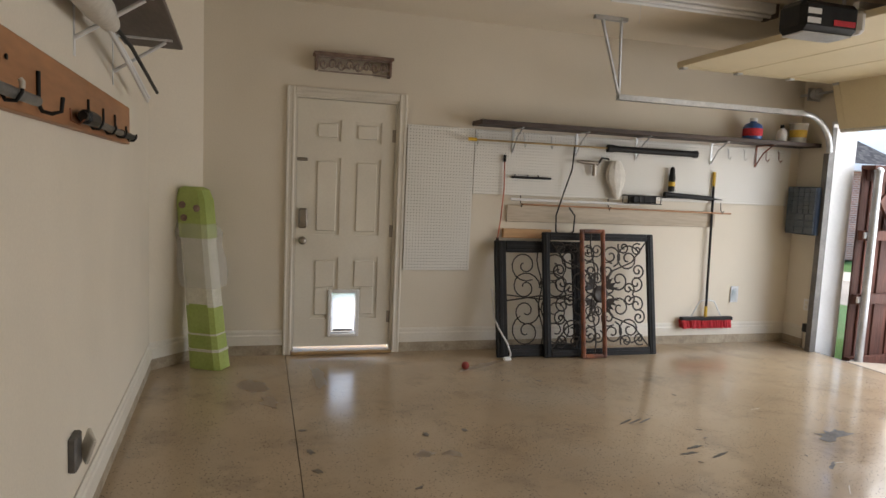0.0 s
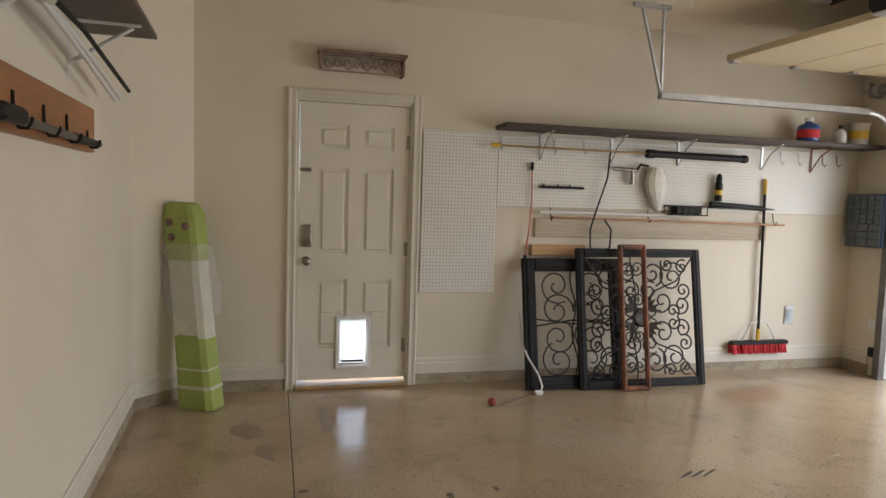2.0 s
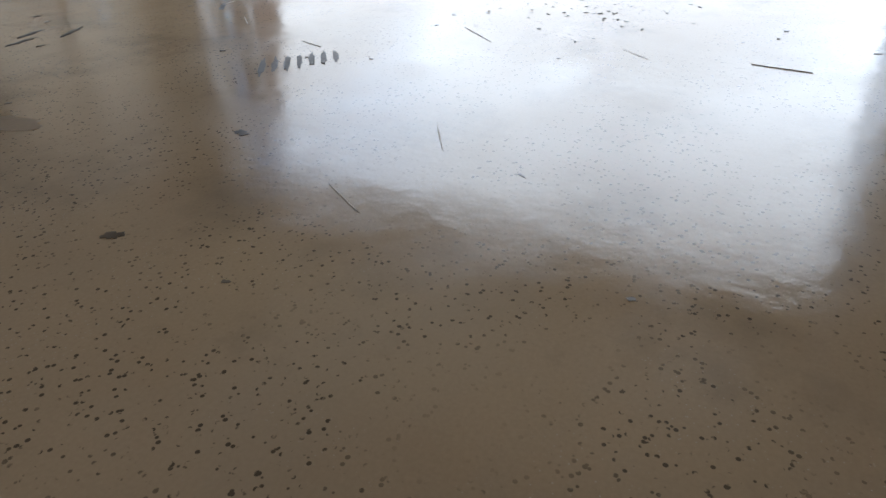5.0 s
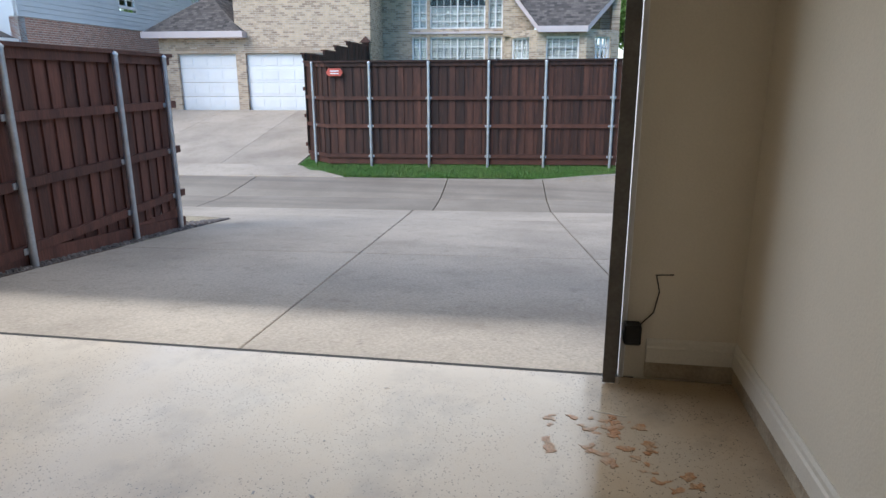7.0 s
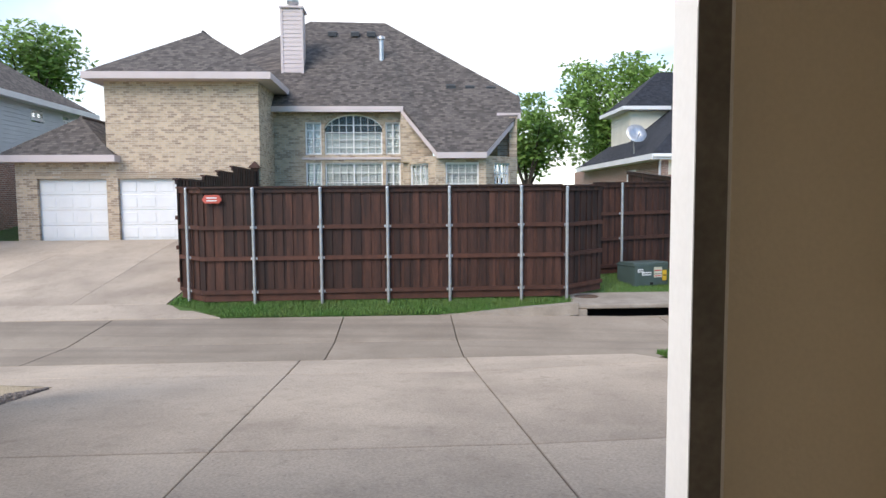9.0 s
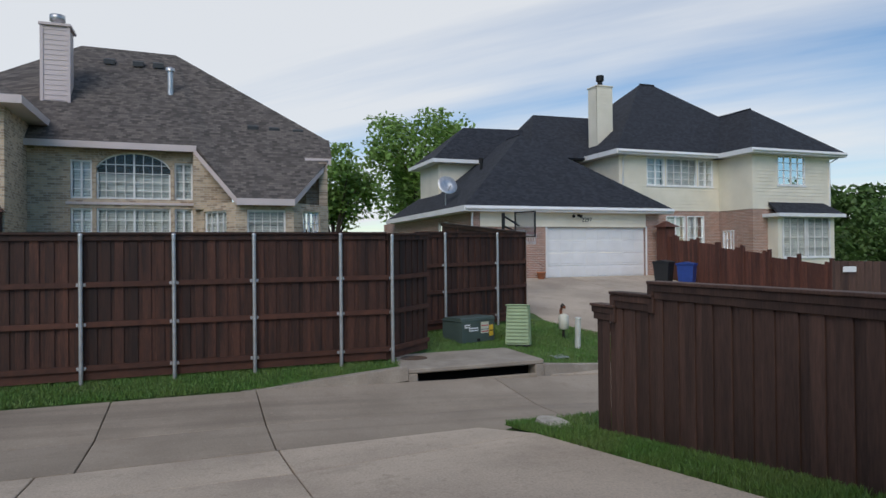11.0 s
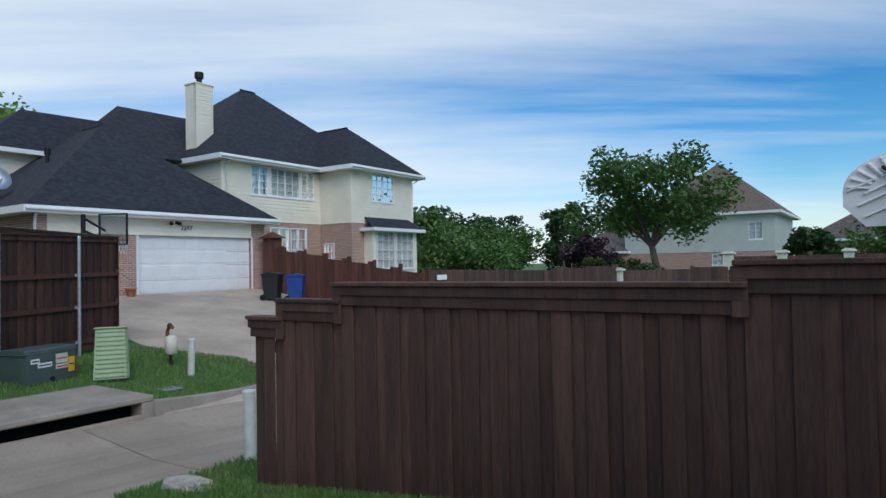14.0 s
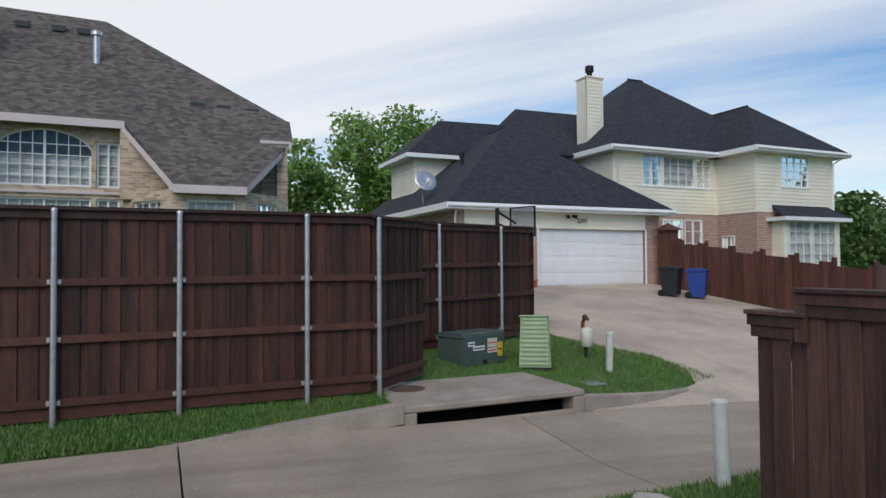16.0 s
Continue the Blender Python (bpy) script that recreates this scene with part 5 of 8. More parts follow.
setting("wall_east", wall_with_holes("x", X1, -1, Y0, Y1, -0.1, ZC + 0.1, [(OPEN_Y0, OPEN_Y1, -0.1, OPEN_Z)], T + 0.06), M_WALL, "beige drywall round the wide garage opening", "wall")
setting("ceiling", Mesh().box((X0 - T, Y0 - T, ZC), (X1 + T, Y1 + T, ZC + 0.1)), M_CEIL, "beige painted garage ceiling", "ceiling")
# outside face of our own house, above and beside the opening
own = setting("house_front", wall_with_holes("x", X1 + T + 0.07, 1, -6.0, 5.45, -0.5, 3.3, [(OPEN_Y0, OPEN_Y1, -0.5, OPEN_Z)], 0.06), M_BRK_CX, "brick front of the house round the garage opening", "wall")
setting("house_roof", Mesh().box((-6, -6, 3.2), (5.5, 5.7, 3.4)), M_SHG_CX, "dark shingle roof over the garage", "roof")

# baseboards
M_STEM = mat("dirty_painted_concrete", (0.46, 0.39, 0.29), 0.7, (0.30, 0.24, 0.17), 4, 70, 0.15, 0.2)
weather(M_STEM, (0.16, 0.12, 0.09), 9.0, 0.52, 0.70, 0.6)
bb = thing("baseboard", "stepped off-white wooden baseboard", "baseboard", kind="structure")


def base_run(p, q, nrm):
    """A moulded skirting between two floor points."""
    p, q = Vector((*p, 0)), Vector((*q, 0))
    nv = Vector((*nrm, 0))
    prof = [(0, 0.085), (0.018, 0.085), (0.018, 0.16), (0.012, 0.17), (0.012, 0.19), (0.005, 0.205), (0, 0.205)]
    vs = [c + nv * o + Vector((0, 0, z)) for c in (p, q) for o, z in prof]
    k = len(prof)
    curb = [c + nv * o + Vector((0, 0, z)) for c in (p, q) for o, z in ((0, 0.0005), (0.010, 0.0005), (0.010, 0.0845), (0, 0.0845))]
    part("curb", Mesh().add(curb, [(0, 1, 5, 4), (1, 2, 6, 5), (2, 3, 7, 6), (3, 0, 4, 7), (3, 2, 1, 0), (4, 5, 6, 7)]), M_STEM, bb, "dirty painted concrete curb")
    part("skirting", Mesh().add(vs, [(i, (i + 1) % k, k + (i + 1) % k, k + i) for i in range(k)] + [tuple(range(k))[::-1], tuple(range(k, 2 * k))]), M_TRIM, bb)


base_run((-0.53, Y1), (DX0 - 0.065, Y1), (0, -1))
base_run((DX1 + 0.065, Y1), (X1 - 0.017, Y1), (0, -1))
base_run((XW, Y0), (X0 + 0.005, 4.86), (1, 0.042))
base_run((X0 + 0.005, 4.862), (-0.545, Y1), (0.717, -0.697))
base_run((X1, Y0), (X1, OPEN_Y0 - 0.10), (-1, 0))
base_run((X1, OPEN_Y1 + 0.10), (X1, Y1), (-1, 0))
base_run((X0, Y0), (X1 - 0.017, Y0), (0, 1))
jm = thing("opening_trim", "white painted jamb boards of the garage opening", "trim", kind="structure")
for yy, s in ((OPEN_Y0, 1), (OPEN_Y1, -1)):
    part("jamb", Mesh().box((X1 - 0.01, yy, -0.1), (X1 + T + 0.14, yy + s * 0.025, OPEN_Z), 0.003), M_WHITE, jm)
part("head", Mesh().box((X1 - 0.01, OPEN_Y0 + 0.026, OPEN_Z - 0.025), (X1 + T + 0.14, OPEN_Y1 - 0.026, OPEN_Z), 0.003), M_WHITE, jm)

# pale slab added beyond the side door so the pet flap looks bright
path = setting("side_path", Mesh().box((-3, Y1 + T + 0.02, -0.2), (4.5, Y1 + 2.6, -0.03)), M_DRIVE, "pale concrete slab added outside to brighten the pet flap", "path")


# ---- things in the garage ----
M_BRASS = mat("satin_nickel", (0.36, 0.33, 0.29), 0.35, (0.30, 0.27, 0.24), 8, 80, 0.1, 0.05, metal=0.9)
M_WALNUT = mat("dark_stained_board", (0.045, 0.030, 0.026), 0.6, (0.08, 0.055, 0.045), 5, 60, 0.25, 0.2, stretch=(0.15, 1, 1))
M_RAWWOOD = mat("raw_weathered_board", (0.60, 0.53, 0.43), 0.75, (0.45, 0.38, 0.29), 4, 50, 0.12, 0.15, stretch=(0.12, 1, 1))
M_CEDAR = mat("varnished_cedar_board", (0.40, 0.185, 0.078), 0.45, (0.28, 0.118, 0.045), 3, 40, 0.15, 0.1, stretch=(1, 0.15, 1))
M_IRON = mat("wrought_iron", (0.025, 0.022, 0.02), 0.5, (0.05, 0.035, 0.025), 14, 80, 0.2, 0.15, metal=0.3)
M_FRAMEB = mat("black_wood_frame", (0.010, 0.0095, 0.0095), 0.42, (0.018, 0.016, 0.016), 6, 60, 0.2, 0.1, spec=0.2)
M_COPPER = mat("red_brown_frame", (0.30, 0.10, 0.045), 0.42, (0.10, 0.04, 0.025), 9, 60, 0.2, 0.1)
M_YELLOW = mat("yellow_plastic", (0.75, 0.48, 0.05), 0.4)
M_RED = mat("red_bristle", (0.62, 0.035, 0.05), 0.7, (0.45, 0.02, 0.035), 20, 120, 0.3, 0.4)
M_CLEAR = mat("clear_plastic_film", (0.8, 0.8, 0.78), 0.25, (0.7, 0.7, 0.68), 6, 40, 0.05, 0.3)
M_CLEAR.node_tree.nodes["Principled BSDF"].inputs["Alpha"].default_value = 0.28
M_PLASTW = mat("milky_plastic", (0.66, 0.63, 0.57), 0.35, (0.56, 0.53, 0.47), 9, 50, 0.08, 0.3)
M_LIME = mat("lime_green_card", (0.36, 0.44, 0.12), 0.55, (0.30, 0.38, 0.09), 6, 60, 0.1, 0.15)
M_PAPER = mat("white_wrapping", (0.66, 0.64, 0.56), 0.5, (0.55, 0.55, 0.42), 7, 60, 0.1, 0.3)
M_NAVY = mat("navy_plastic", (0.022, 0.04, 0.075), 0.4, (0.03, 0.05, 0.085), 8, 60, 0.1, 0.05)
M_SMOKE = mat("smoky_drawer_plastic", (0.055, 0.07, 0.09), 0.25, (0.09, 0.11, 0.13), 10, 60, 0.2, 0.05)
M_CREAMD = mat("cream_door_panel", (0.70, 0.60, 0.40), 0.5, (0.64, 0.55, 0.36), 1.5, 60, 0.03, 0.05)



def flap_mat():
    """Milky vinyl that lets daylight through."""
    m = bpy.data.materials.new("flap_vinyl")
    m.use_nodes = True
    n, l = m.node_tree.nodes, m.node_tree.links
    t = n.new("ShaderNodeBsdfTranslucent")
    t.inputs["Color"].default_value = (0.9, 0.9, 0.9, 1)
    tp = n.new("ShaderNodeBsdfTransparent")
    mx = n.new("ShaderNodeMixShader")
    mx.inputs[0].default_value = 0.6
    l.new(t.outputs[0], mx.inputs[1])
    l.new(tp.outputs[0], mx.inputs[2])
    l.new(mx.outputs[0], n["Material Output"].inputs[0])
    return m


# side door with its casing
casing = thing("door_casing", "moulded off-white wooden door casing", "door casing", kind="structure")


def casing_bar(a, b, horiz=False):
    (xa, za), (xb, zb_) = a, b
    me = Mesh()
    me.box((xa, Y1 - 0.018, za), (xb, Y1, zb_), 0.004)
    if horiz:
        me.box((xa, Y1 - 0.026, zb_ - 0.022), (xb, Y1 - 0.017, zb_ - 0.002), 0.004).box((xa, Y1 - 0.022, za + 0.012), (xb, Y1 - 0.017, za + 0.03), 0.003)
    else:
        me.box((xa + 0.002, Y1 - 0.026, za), (xa + 0.02, Y1 - 0.017, zb_), 0.004).box((xb - 0.022, Y1 - 0.023, za), (xb - 0.004, Y1 - 0.017, zb_), 0.003)
    part("casing_board", me, M_TRIM, casing)


casing_bar((DX0 - 0.065, 0.0), (DX0, DZ + 0.065))
casing_bar((DX1, 0.0), (DX1 + 0.065, DZ + 0.065))
casing_bar((DX0 + 0.001, DZ), (DX1 - 0.001, DZ + 0.065), True)
part("stop", Mesh().box((DX0, Y1, 0.03), (DX0 + 0.018, Y1 + T, DZ)).box((DX1 - 0.018, Y1, 0.03), (DX1, Y1 + T, DZ)).box((DX0 + 0.018, Y1, DZ - 0.018), (DX1 - 0.018, Y1 + T, DZ)), M_TRIM, casing)
part("threshold", Mesh().box((DX0, Y1 - 0.05, 0.0), (DX1, Y1 + T, 0.028), 0.01), mat("worn_oak_sill", (0.42, 0.27, 0.12), 0.5, (0.32, 0.2, 0.09), 6, 60, 0.15, 0.1), casing, "worn oak threshold")

door = thing("door_1", "closed off-white six-panel side door with a pet flap", "door", kind="structure")
dx0, dx1, dz0, dz1, dy = DX0 + 0.021, DX1 - 0.021, 0.058, DZ - 0.021, Y1 + 0.02
pd = (dx0 + 0.30, dx0 + 0.50, 0.165, 0.50)    # pet flap opening
W_ = dx1 - dx0
cols_ = [(dx0 + 0.13, dx0 + W_ / 2 - 0.045), (dx0 + W_ / 2 + 0.055, dx1 - 0.11)]
rows_ = [(0.29, 0.80), (0.98, 1.60), (1.73, 1.90)]
part("leaf", wall_with_holes("y", dy + 0.012, -1, dx0, dx1, dz0, dz1, [pd], 0.03), M_DOORW, door)
sheet = wall_with_holes("y", dy, -1, dx0, dx1, dz0, dz1, [(a, b, c, d) for a, b in cols_ for c, d in rows_] + [pd], 0.012)
part("face_frame", sheet, M_DOORW, door)
for a, b in cols_:
    for c, d in rows_:
        me = Mesh()
        segs = [(a + 0.03, b - 0.03, c + 0.03, d - 0.03)]
        if pd[0] < b and pd[1] > a and c < pd[3]:
            segs = [(a + 0.03, b - 0.03, pd[3] + 0.05, d - 0.03)] + ([(a + 0.03, pd[0] - 0.03, c + 0.03, pd[3] + 0.05)] if pd[0] - a > 0.09 else []) + ([(pd[1] + 0.03, b - 0.03, c + 0.03, pd[3] + 0.05)] if b - pd[1] > 0.09 else [])
        for s0, s1, s2, s3 in segs:
            me.box((s0, dy - 0.001, s2), (s1, dy + 0.014, s3), 0.012)
        part("raised_panel", me, M_DOORW, door)
flap = part("pet_flap_frame", Mesh().box((pd[0] - 0.028, dy - 0.014, pd[2] - 0.028), (pd[0], dy + 0.05, pd[3] + 0.028), 0.004).box((pd[1], dy - 0.014, pd[2] - 0.028), (pd[1] + 0.028, dy + 0.05, pd[3] + 0.028), 0.004).box((pd[0], dy - 0.014, pd[2] - 0.028), (pd[1], dy + 0.05, pd[2]), 0.004).box((pd[0], dy - 0.014, pd[3]), (pd[1], dy + 0.05, pd[3] + 0.028), 0.004), M_WHITE, door, "white plastic pet flap frame")
fl = part("flap", Mesh().box((pd[0] + 0.004, dy + 0.02, pd[2] + 0.012), (pd[1] - 0.004, dy + 0.024, pd[3] - 0.002)), flap_mat(), flap, "clear vinyl flap")
fl.visible_shadow = False
part("magnet_strip", Mesh().box((pd[0] + 0.02, dy + 0.012, pd[2] + 0.014), (pd[1] - 0.02, dy + 0.019, pd[2] + 0.03), 0.003), M_BLACK, flap)
kx = dx0 + 0.055
part("keypad_lock", Mesh().box((kx - 0.035, dy - 0.03, 1.03), (kx + 0.035, dy, 1.19), 0.012).cyl((kx, dy - 0.03, 1.06), (kx, dy - 0.045, 1.06), 0.022).box((kx - 0.006, dy - 0.06, 1.045), (kx + 0.03, dy - 0.044, 1.075), 0.004), M_BRASS, door, "satin nickel keypad deadbolt")
part("knob", Mesh().lathe([(0.032, 0), (0.032, 0.008), (0.013, 0.014), (0.013, 0.035), (0.026, 0.045), (0.028, 0.06), (0.02, 0.07), (0.002, 0.072)], (0, 0, 0), 20, Matrix.Translation((kx, dy, 0.93)) @ Matrix.Rotation(radians(90), 4, "X")), M_BRASS, door, "round nickel knob")
part("door_guard", Mesh().box((dx0 + 0.0, dy - 0.02, 1.565), (dx0 + 0.085, dy, 1.59), 0.005), M_BRASS, door, "bronze swing latch")
for zz in (0.30, 1.02, 1.80):
    part("hinge", Mesh().cyl((dx1 + 0.008, dy - 0.008, zz - 0.05), (dx1 + 0.008, dy - 0.008, zz + 0.05), 0.009, None, 10).box((dx1 - 0.022, dy - 0.003, zz - 0.05), (dx1, dy, zz + 0.05)), M_BRASS, door)

# carved shelf over the door
sc = thing("carved_wall_shelf", "small brown carved wooden shelf with scrollwork front", "shelf")
M_CARV = mat("aged_carved_wood", (0.16, 0.10, 0.075), 0.7, (0.27, 0.19, 0.15), 14, 70, 0.25, 0.3)
part("top", Mesh().box((0.255, Y1 - 0.12, 2.375), (0.88, Y1, 2.40), 0.006), M_CARV, sc)
part("end_bracket", Mesh().box((0.27, Y1 - 0.105, 2.27), (0.29, Y1 - 0.001, 2.374), 0.004), M_CARV, sc)
part("end_bracket", Mesh().box((0.845, Y1 - 0.105, 2.25), (0.865, Y1 - 0.001, 2.374), 0.004), M_CARV, sc)
scr = Mesh().box((0.291, Y1 - 0.10, 2.362), (0.844, Y1 - 0.086, 2.374)).box((0.291, Y1 - 0.10, 2.252), (0.844, Y1 - 0.088, 2.262))
for i in range(8):
    cx = 0.33 + i * 0.067
    s = 1 if i % 2 else -1
    scr.tube([(cx + 0.031 * (1 - k / 15) * math.cos(s * k * 0.62), Y1 - 0.093, 2.312 + 0.044 * (1 - k / 15) * math.sin(s * k * 0.62)) for k in range(13)], 0.0075, 6)
    scr.cyl((cx + 0.033, Y1 - 0.10, 2.30), (cx + 0.033, Y1 - 0.086, 2.30), 0.012)
part("scrollwork", scr, mat("pale_worn_carving", (0.30, 0.24, 0.20), 0.75, (0.18, 0.12, 0.10), 20, 80, 0.3, 0.3), sc)


# pegboards
def peg_mat():
    m = mat("pegboard", (0.78, 0.77, 0.73), 0.55, (0.72, 0.71, 0.67), 2, 60, 0.03, 0)
    n, l = m.node_tree.nodes, m.node_tree.links
    b = n["Principled BSDF"]
    base = b.inputs["Base Color"].links[0].from_socket
    geo = n.new("ShaderNodeNewGeometry")
    vm = n.new("ShaderNodeVectorMath")
    vm.operation = "SCALE"
    vm.inputs["Scale"].default_value = 1 / 0.0254
    l.new(geo.outputs["Position"], vm.inputs[0])
    fr = n.new("ShaderNodeVectorMath")
    fr.operation = "FRACTION"
    l.new(vm.outputs[0], fr.inputs[0])
    sb = n.new("ShaderNodeVectorMath")
    sb.operation = "SUBTRACT"
    sb.inputs[1].default_value = (0.5, 0.5, 0.5)
    l.new(fr.outputs[0], sb.inputs[0])
    fl_ = n.new("ShaderNodeVectorMath")
    fl_.operation = "MULTIPLY"
    fl_.inputs[1].default_value = (1, 0, 1)
    l.new(sb.outputs[0], fl_.inputs[0])
    ln_ = n.new("ShaderNodeVectorMath")
    ln_.operation = "LENGTH"
    l.new(fl_.outputs[0], ln_.inputs[0])
    mr = n.new("ShaderNodeMapRange")
    mr.inputs[1].default_value, mr.inputs[2].default_value = 0.16, 0.12
    l.new(ln_.outputs["Value"], mr.inputs[0])
    mx = n.new("ShaderNodeMixRGB")
    l.new(mr.outputs[0], mx.inputs[0])
    l.new(base, mx.inputs[1])
    mx.inputs[2].default_value = (0.14, 0.12, 0.10, 1)
    l.new(mx.outputs[0], b.inputs["Base Color"])
    return m


M_PEG = peg_mat()
solid("pegboard", Mesh().box((1.03, Y1 - 0.02, 0.70), (1.608, Y1 - 0.014, 1.905), 0.002), M_PEG, "tall white pegboard panel screwed to the wall", "pegboard")
solid("pegboard", Mesh().box((1.612, Y1 - 0.02, 1.36), (4.86, Y1 - 0.014, 1.90), 0.002), M_PEG, "long white pegboard panel above the workbench wall", "pegboard")
setting("pegboard_batten", Mesh().box((1.05, Y1 - 0.013, 0.8), (1.59, Y1, 0.84)).box((1.05, Y1 - 0.013, 1.8), (4.8, Y1, 1.84)).box((1.63, Y1 - 0.013, 1.4), (4.8, Y1, 1.44)), M_RAWWOOD, "hidden wooden battens behind the pegboard", "trim")

# long shelf with brackets
sh = thing("wall_shelf", "long dark stained plank shelf on steel brackets", "shelf")
part("plank", Mesh().box((1.58, Y1 - 0.27, 1.925), (5.0 - 0.03, Y1 - 0.02, 1.962), 0.004), M_WALNUT, sh)
for bx_ in (1.95, 2.55, 3.15, 3.95, 4.45):
    part("bracket", Mesh().box((bx_ - 0.008, Y1 - 0.25, 1.915), (bx_ + 0.008, Y1 - 0.021, 1.924)).box((bx_ - 0.01, Y1 - 0.026, 1.72), (bx_ + 0.01, Y1 - 0.0205, 1.915)).tube([(bx_, Y1 - 0.23, 1.915), (bx_, Y1 - 0.12, 1.85), (bx_, Y1 - 0.026, 1.73)], 0.006, 6), M_GALV if bx_ != 4.45 else M_COPPER, sh)


def jug(x, y, z, body, lid, name, label, r=0.07, h=0.2):
    t = thing(name, label, "container")
    part("body", Mesh().lathe([(r * 0.92, 0), (r, 0.012), (r, h * 0.7), (r * 0.8, h * 0.85), (r * 0.36, h * 0.93), (r * 0.36, h)], (x, y, z), 18), body, t)
    part("cap", Mesh().cyl((x, y, z + h), (x, y, z + h + 0.03), r * 0.42), lid, t)
    part("label_band", Mesh().lathe([(r + 0.0015, h * 0.2), (r + 0.0015, h * 0.6)], (x, y, z), 18), M_RED if "blue" in label else M_WHITE, t)


jug(4.28, Y1 - 0.15, 1.962, mat("blue_plastic", (0.05, 0.12, 0.35), 0.3), M_WHITE, "detergent_jug", "blue plastic detergent jug with a red label", 0.085, 0.17)
jug(4.62, Y1 - 0.14, 1.962, M_WHITE, M_BLACK, "plastic_bottle", "white plastic bottle with a black cap", 0.045, 0.13)
bk = thing("plastic_tub", "white plastic tub with a yellow label", "tub")
part("body", Mesh().lathe([(0.07, 0), (0.08, 0.17), (0.085, 0.17), (0.085, 0.185), (0.03, 0.19)], (4.80, Y1 - 0.15, 1.962), 20), M_PLASTW, bk)
part("label_band", Mesh().lathe([(0.0745, 0.05), (0.0785, 0.12)], (4.80, Y1 - 0.15, 1.962), 20), M_YELLOW, bk)

# rods, board and small tools on the wall
po = thing("extension_pole", "black telescopic pole with a thin brass rod hung on hooks", "pole")
part("sleeve", Mesh().cyl((2.86, Y1 - 0.09, 1.805), (3.72, Y1 - 0.09, 1.80), 0.028, None, 14).cyl((2.82, Y1 - 0.09, 1.805), (2.88, Y1 - 0.09, 1.805), 0.034).cyl((3.70, Y1 - 0.09, 1.80), (3.74, Y1 - 0.09, 1.80), 0.033), M_BLACK, po)
part("rod", Mesh().cyl((1.57, Y1 - 0.09, 1.81), (2.83, Y1 - 0.09, 1.806), 0.008, None, 8), mat("brass_rod", (0.42, 0.30, 0.14), 0.4, metal=0.6), po)
part("tip", Mesh().cyl((1.53, Y1 - 0.09, 1.811), (1.60, Y1 - 0.09, 1.81), 0.015, None, 8), M_YELLOW, po)
solid("backing_board", Mesh().box((1.93, Y1 - 0.022, 1.13), (4.05, Y1 - 0.0005, 1.275), 0.004), M_RAWWOOD, "raw pale wooden board screwed along the wall", "board")
solid("broom_rod", Mesh().cyl((2.05, Y1 - 0.05, 1.285), (4.2, Y1 - 0.05, 1.265), 0.008, None, 8), mat("copper_tube", (0.45, 0.25, 0.14), 0.45, metal=0.5), "thin copper rod lying along the wall board", "rod")
solid("white_rod", Mesh().cyl((1.95, Y1 - 0.045, 1.325), (3.2, Y1 - 0.045, 1.32), 0.012, None, 8), M_WHITE, "white curtain rod resting on hooks", "rod")
for hx in (2.05, 2.9, 4.1):
    solid("wall_hook", Mesh().tube([(hx, Y1 - 0.02, 1.36), (hx, Y1 - 0.03, 1.30), (hx, Y1 - 0.055, 1.26), (hx, Y1 - 0.075, 1.29)], 0.004, 6), M_BLACK, "small black steel wall hook", "hook", group="wall hooks")
for hx in (1.62, 2.05, 2.3, 4.12, 4.3, 4.55, 4.7):
    solid("peg_hook", Mesh().tube([(hx, Y1 - 0.0205, 1.88), (hx, Y1 - 0.04, 1.87), (hx, Y1 - 0.045, 1.80), (hx, Y1 - 0.07, 1.775), (hx, Y1 - 0.09, 1.80)], 0.004, 6), M_GALV if hx < 4.5 else M_COPPER, "bent steel pegboard hook", "hook", group="pegboard hooks")
cd = thing("jump_cord", "red and white cord hanging from a peg", "cord")
part("cord", Mesh().tube([(1.88, Y1 - 0.04, 1.64), (1.885, Y1 - 0.045, 1.4), (1.87, Y1 - 0.04, 1.15), (1.85, Y1 - 0.04, 0.98)], 0.006, 6), mat("red_white_cord", (0.55, 0.20, 0.14), 0.7), cd)
part("handle", Mesh().cyl((1.88, Y1 - 0.04, 1.64), (1.88, Y1 - 0.04, 1.70), 0.013), M_BLACK, cd)
part("handle", Mesh().cyl((1.85, Y1 - 0.04, 0.93), (1.85, Y1 - 0.04, 0.99), 0.013), M_BLACK, cd)
solid("power_cable", Mesh().tube([(2.52, Y1 - 0.06, 1.80), (2.50, Y1 - 0.07, 1.6), (2.44, Y1 - 0.06, 1.4), (2.38, Y1 - 0.06, 1.2), (2.38, Y1 - 0.07, 1.06), (2.45, Y1 - 0.07, 1.0), (2.55, Y1 - 0.07, 1.06), (2.56, Y1 - 0.06, 1.2), (2.5, Y1 - 0.06, 1.27)], 0.007, 6), M_BLACK, "black power cable looped from the shelf", "cable")
solid("drill_bit_rack", Mesh().box((1.95, Y1 - 0.05, 1.505), (2.32, Y1 - 0.021, 1.525), 0.004).cyl((1.98, Y1 - 0.035, 1.525), (1.98, Y1 - 0.035, 1.54), 0.006).cyl((2.1, Y1 - 0.035, 1.525), (2.1, Y1 - 0.035, 1.54), 0.006).cyl((2.2, Y1 - 0.035, 1.525), (2.2, Y1 - 0.035, 1.54), 0.006), M_BLACK, "narrow black tool strip on the pegboard", "tool rack")
nz = thing("hose_nozzle", "old metal hose nozzle hanging on the pegboard", "nozzle")
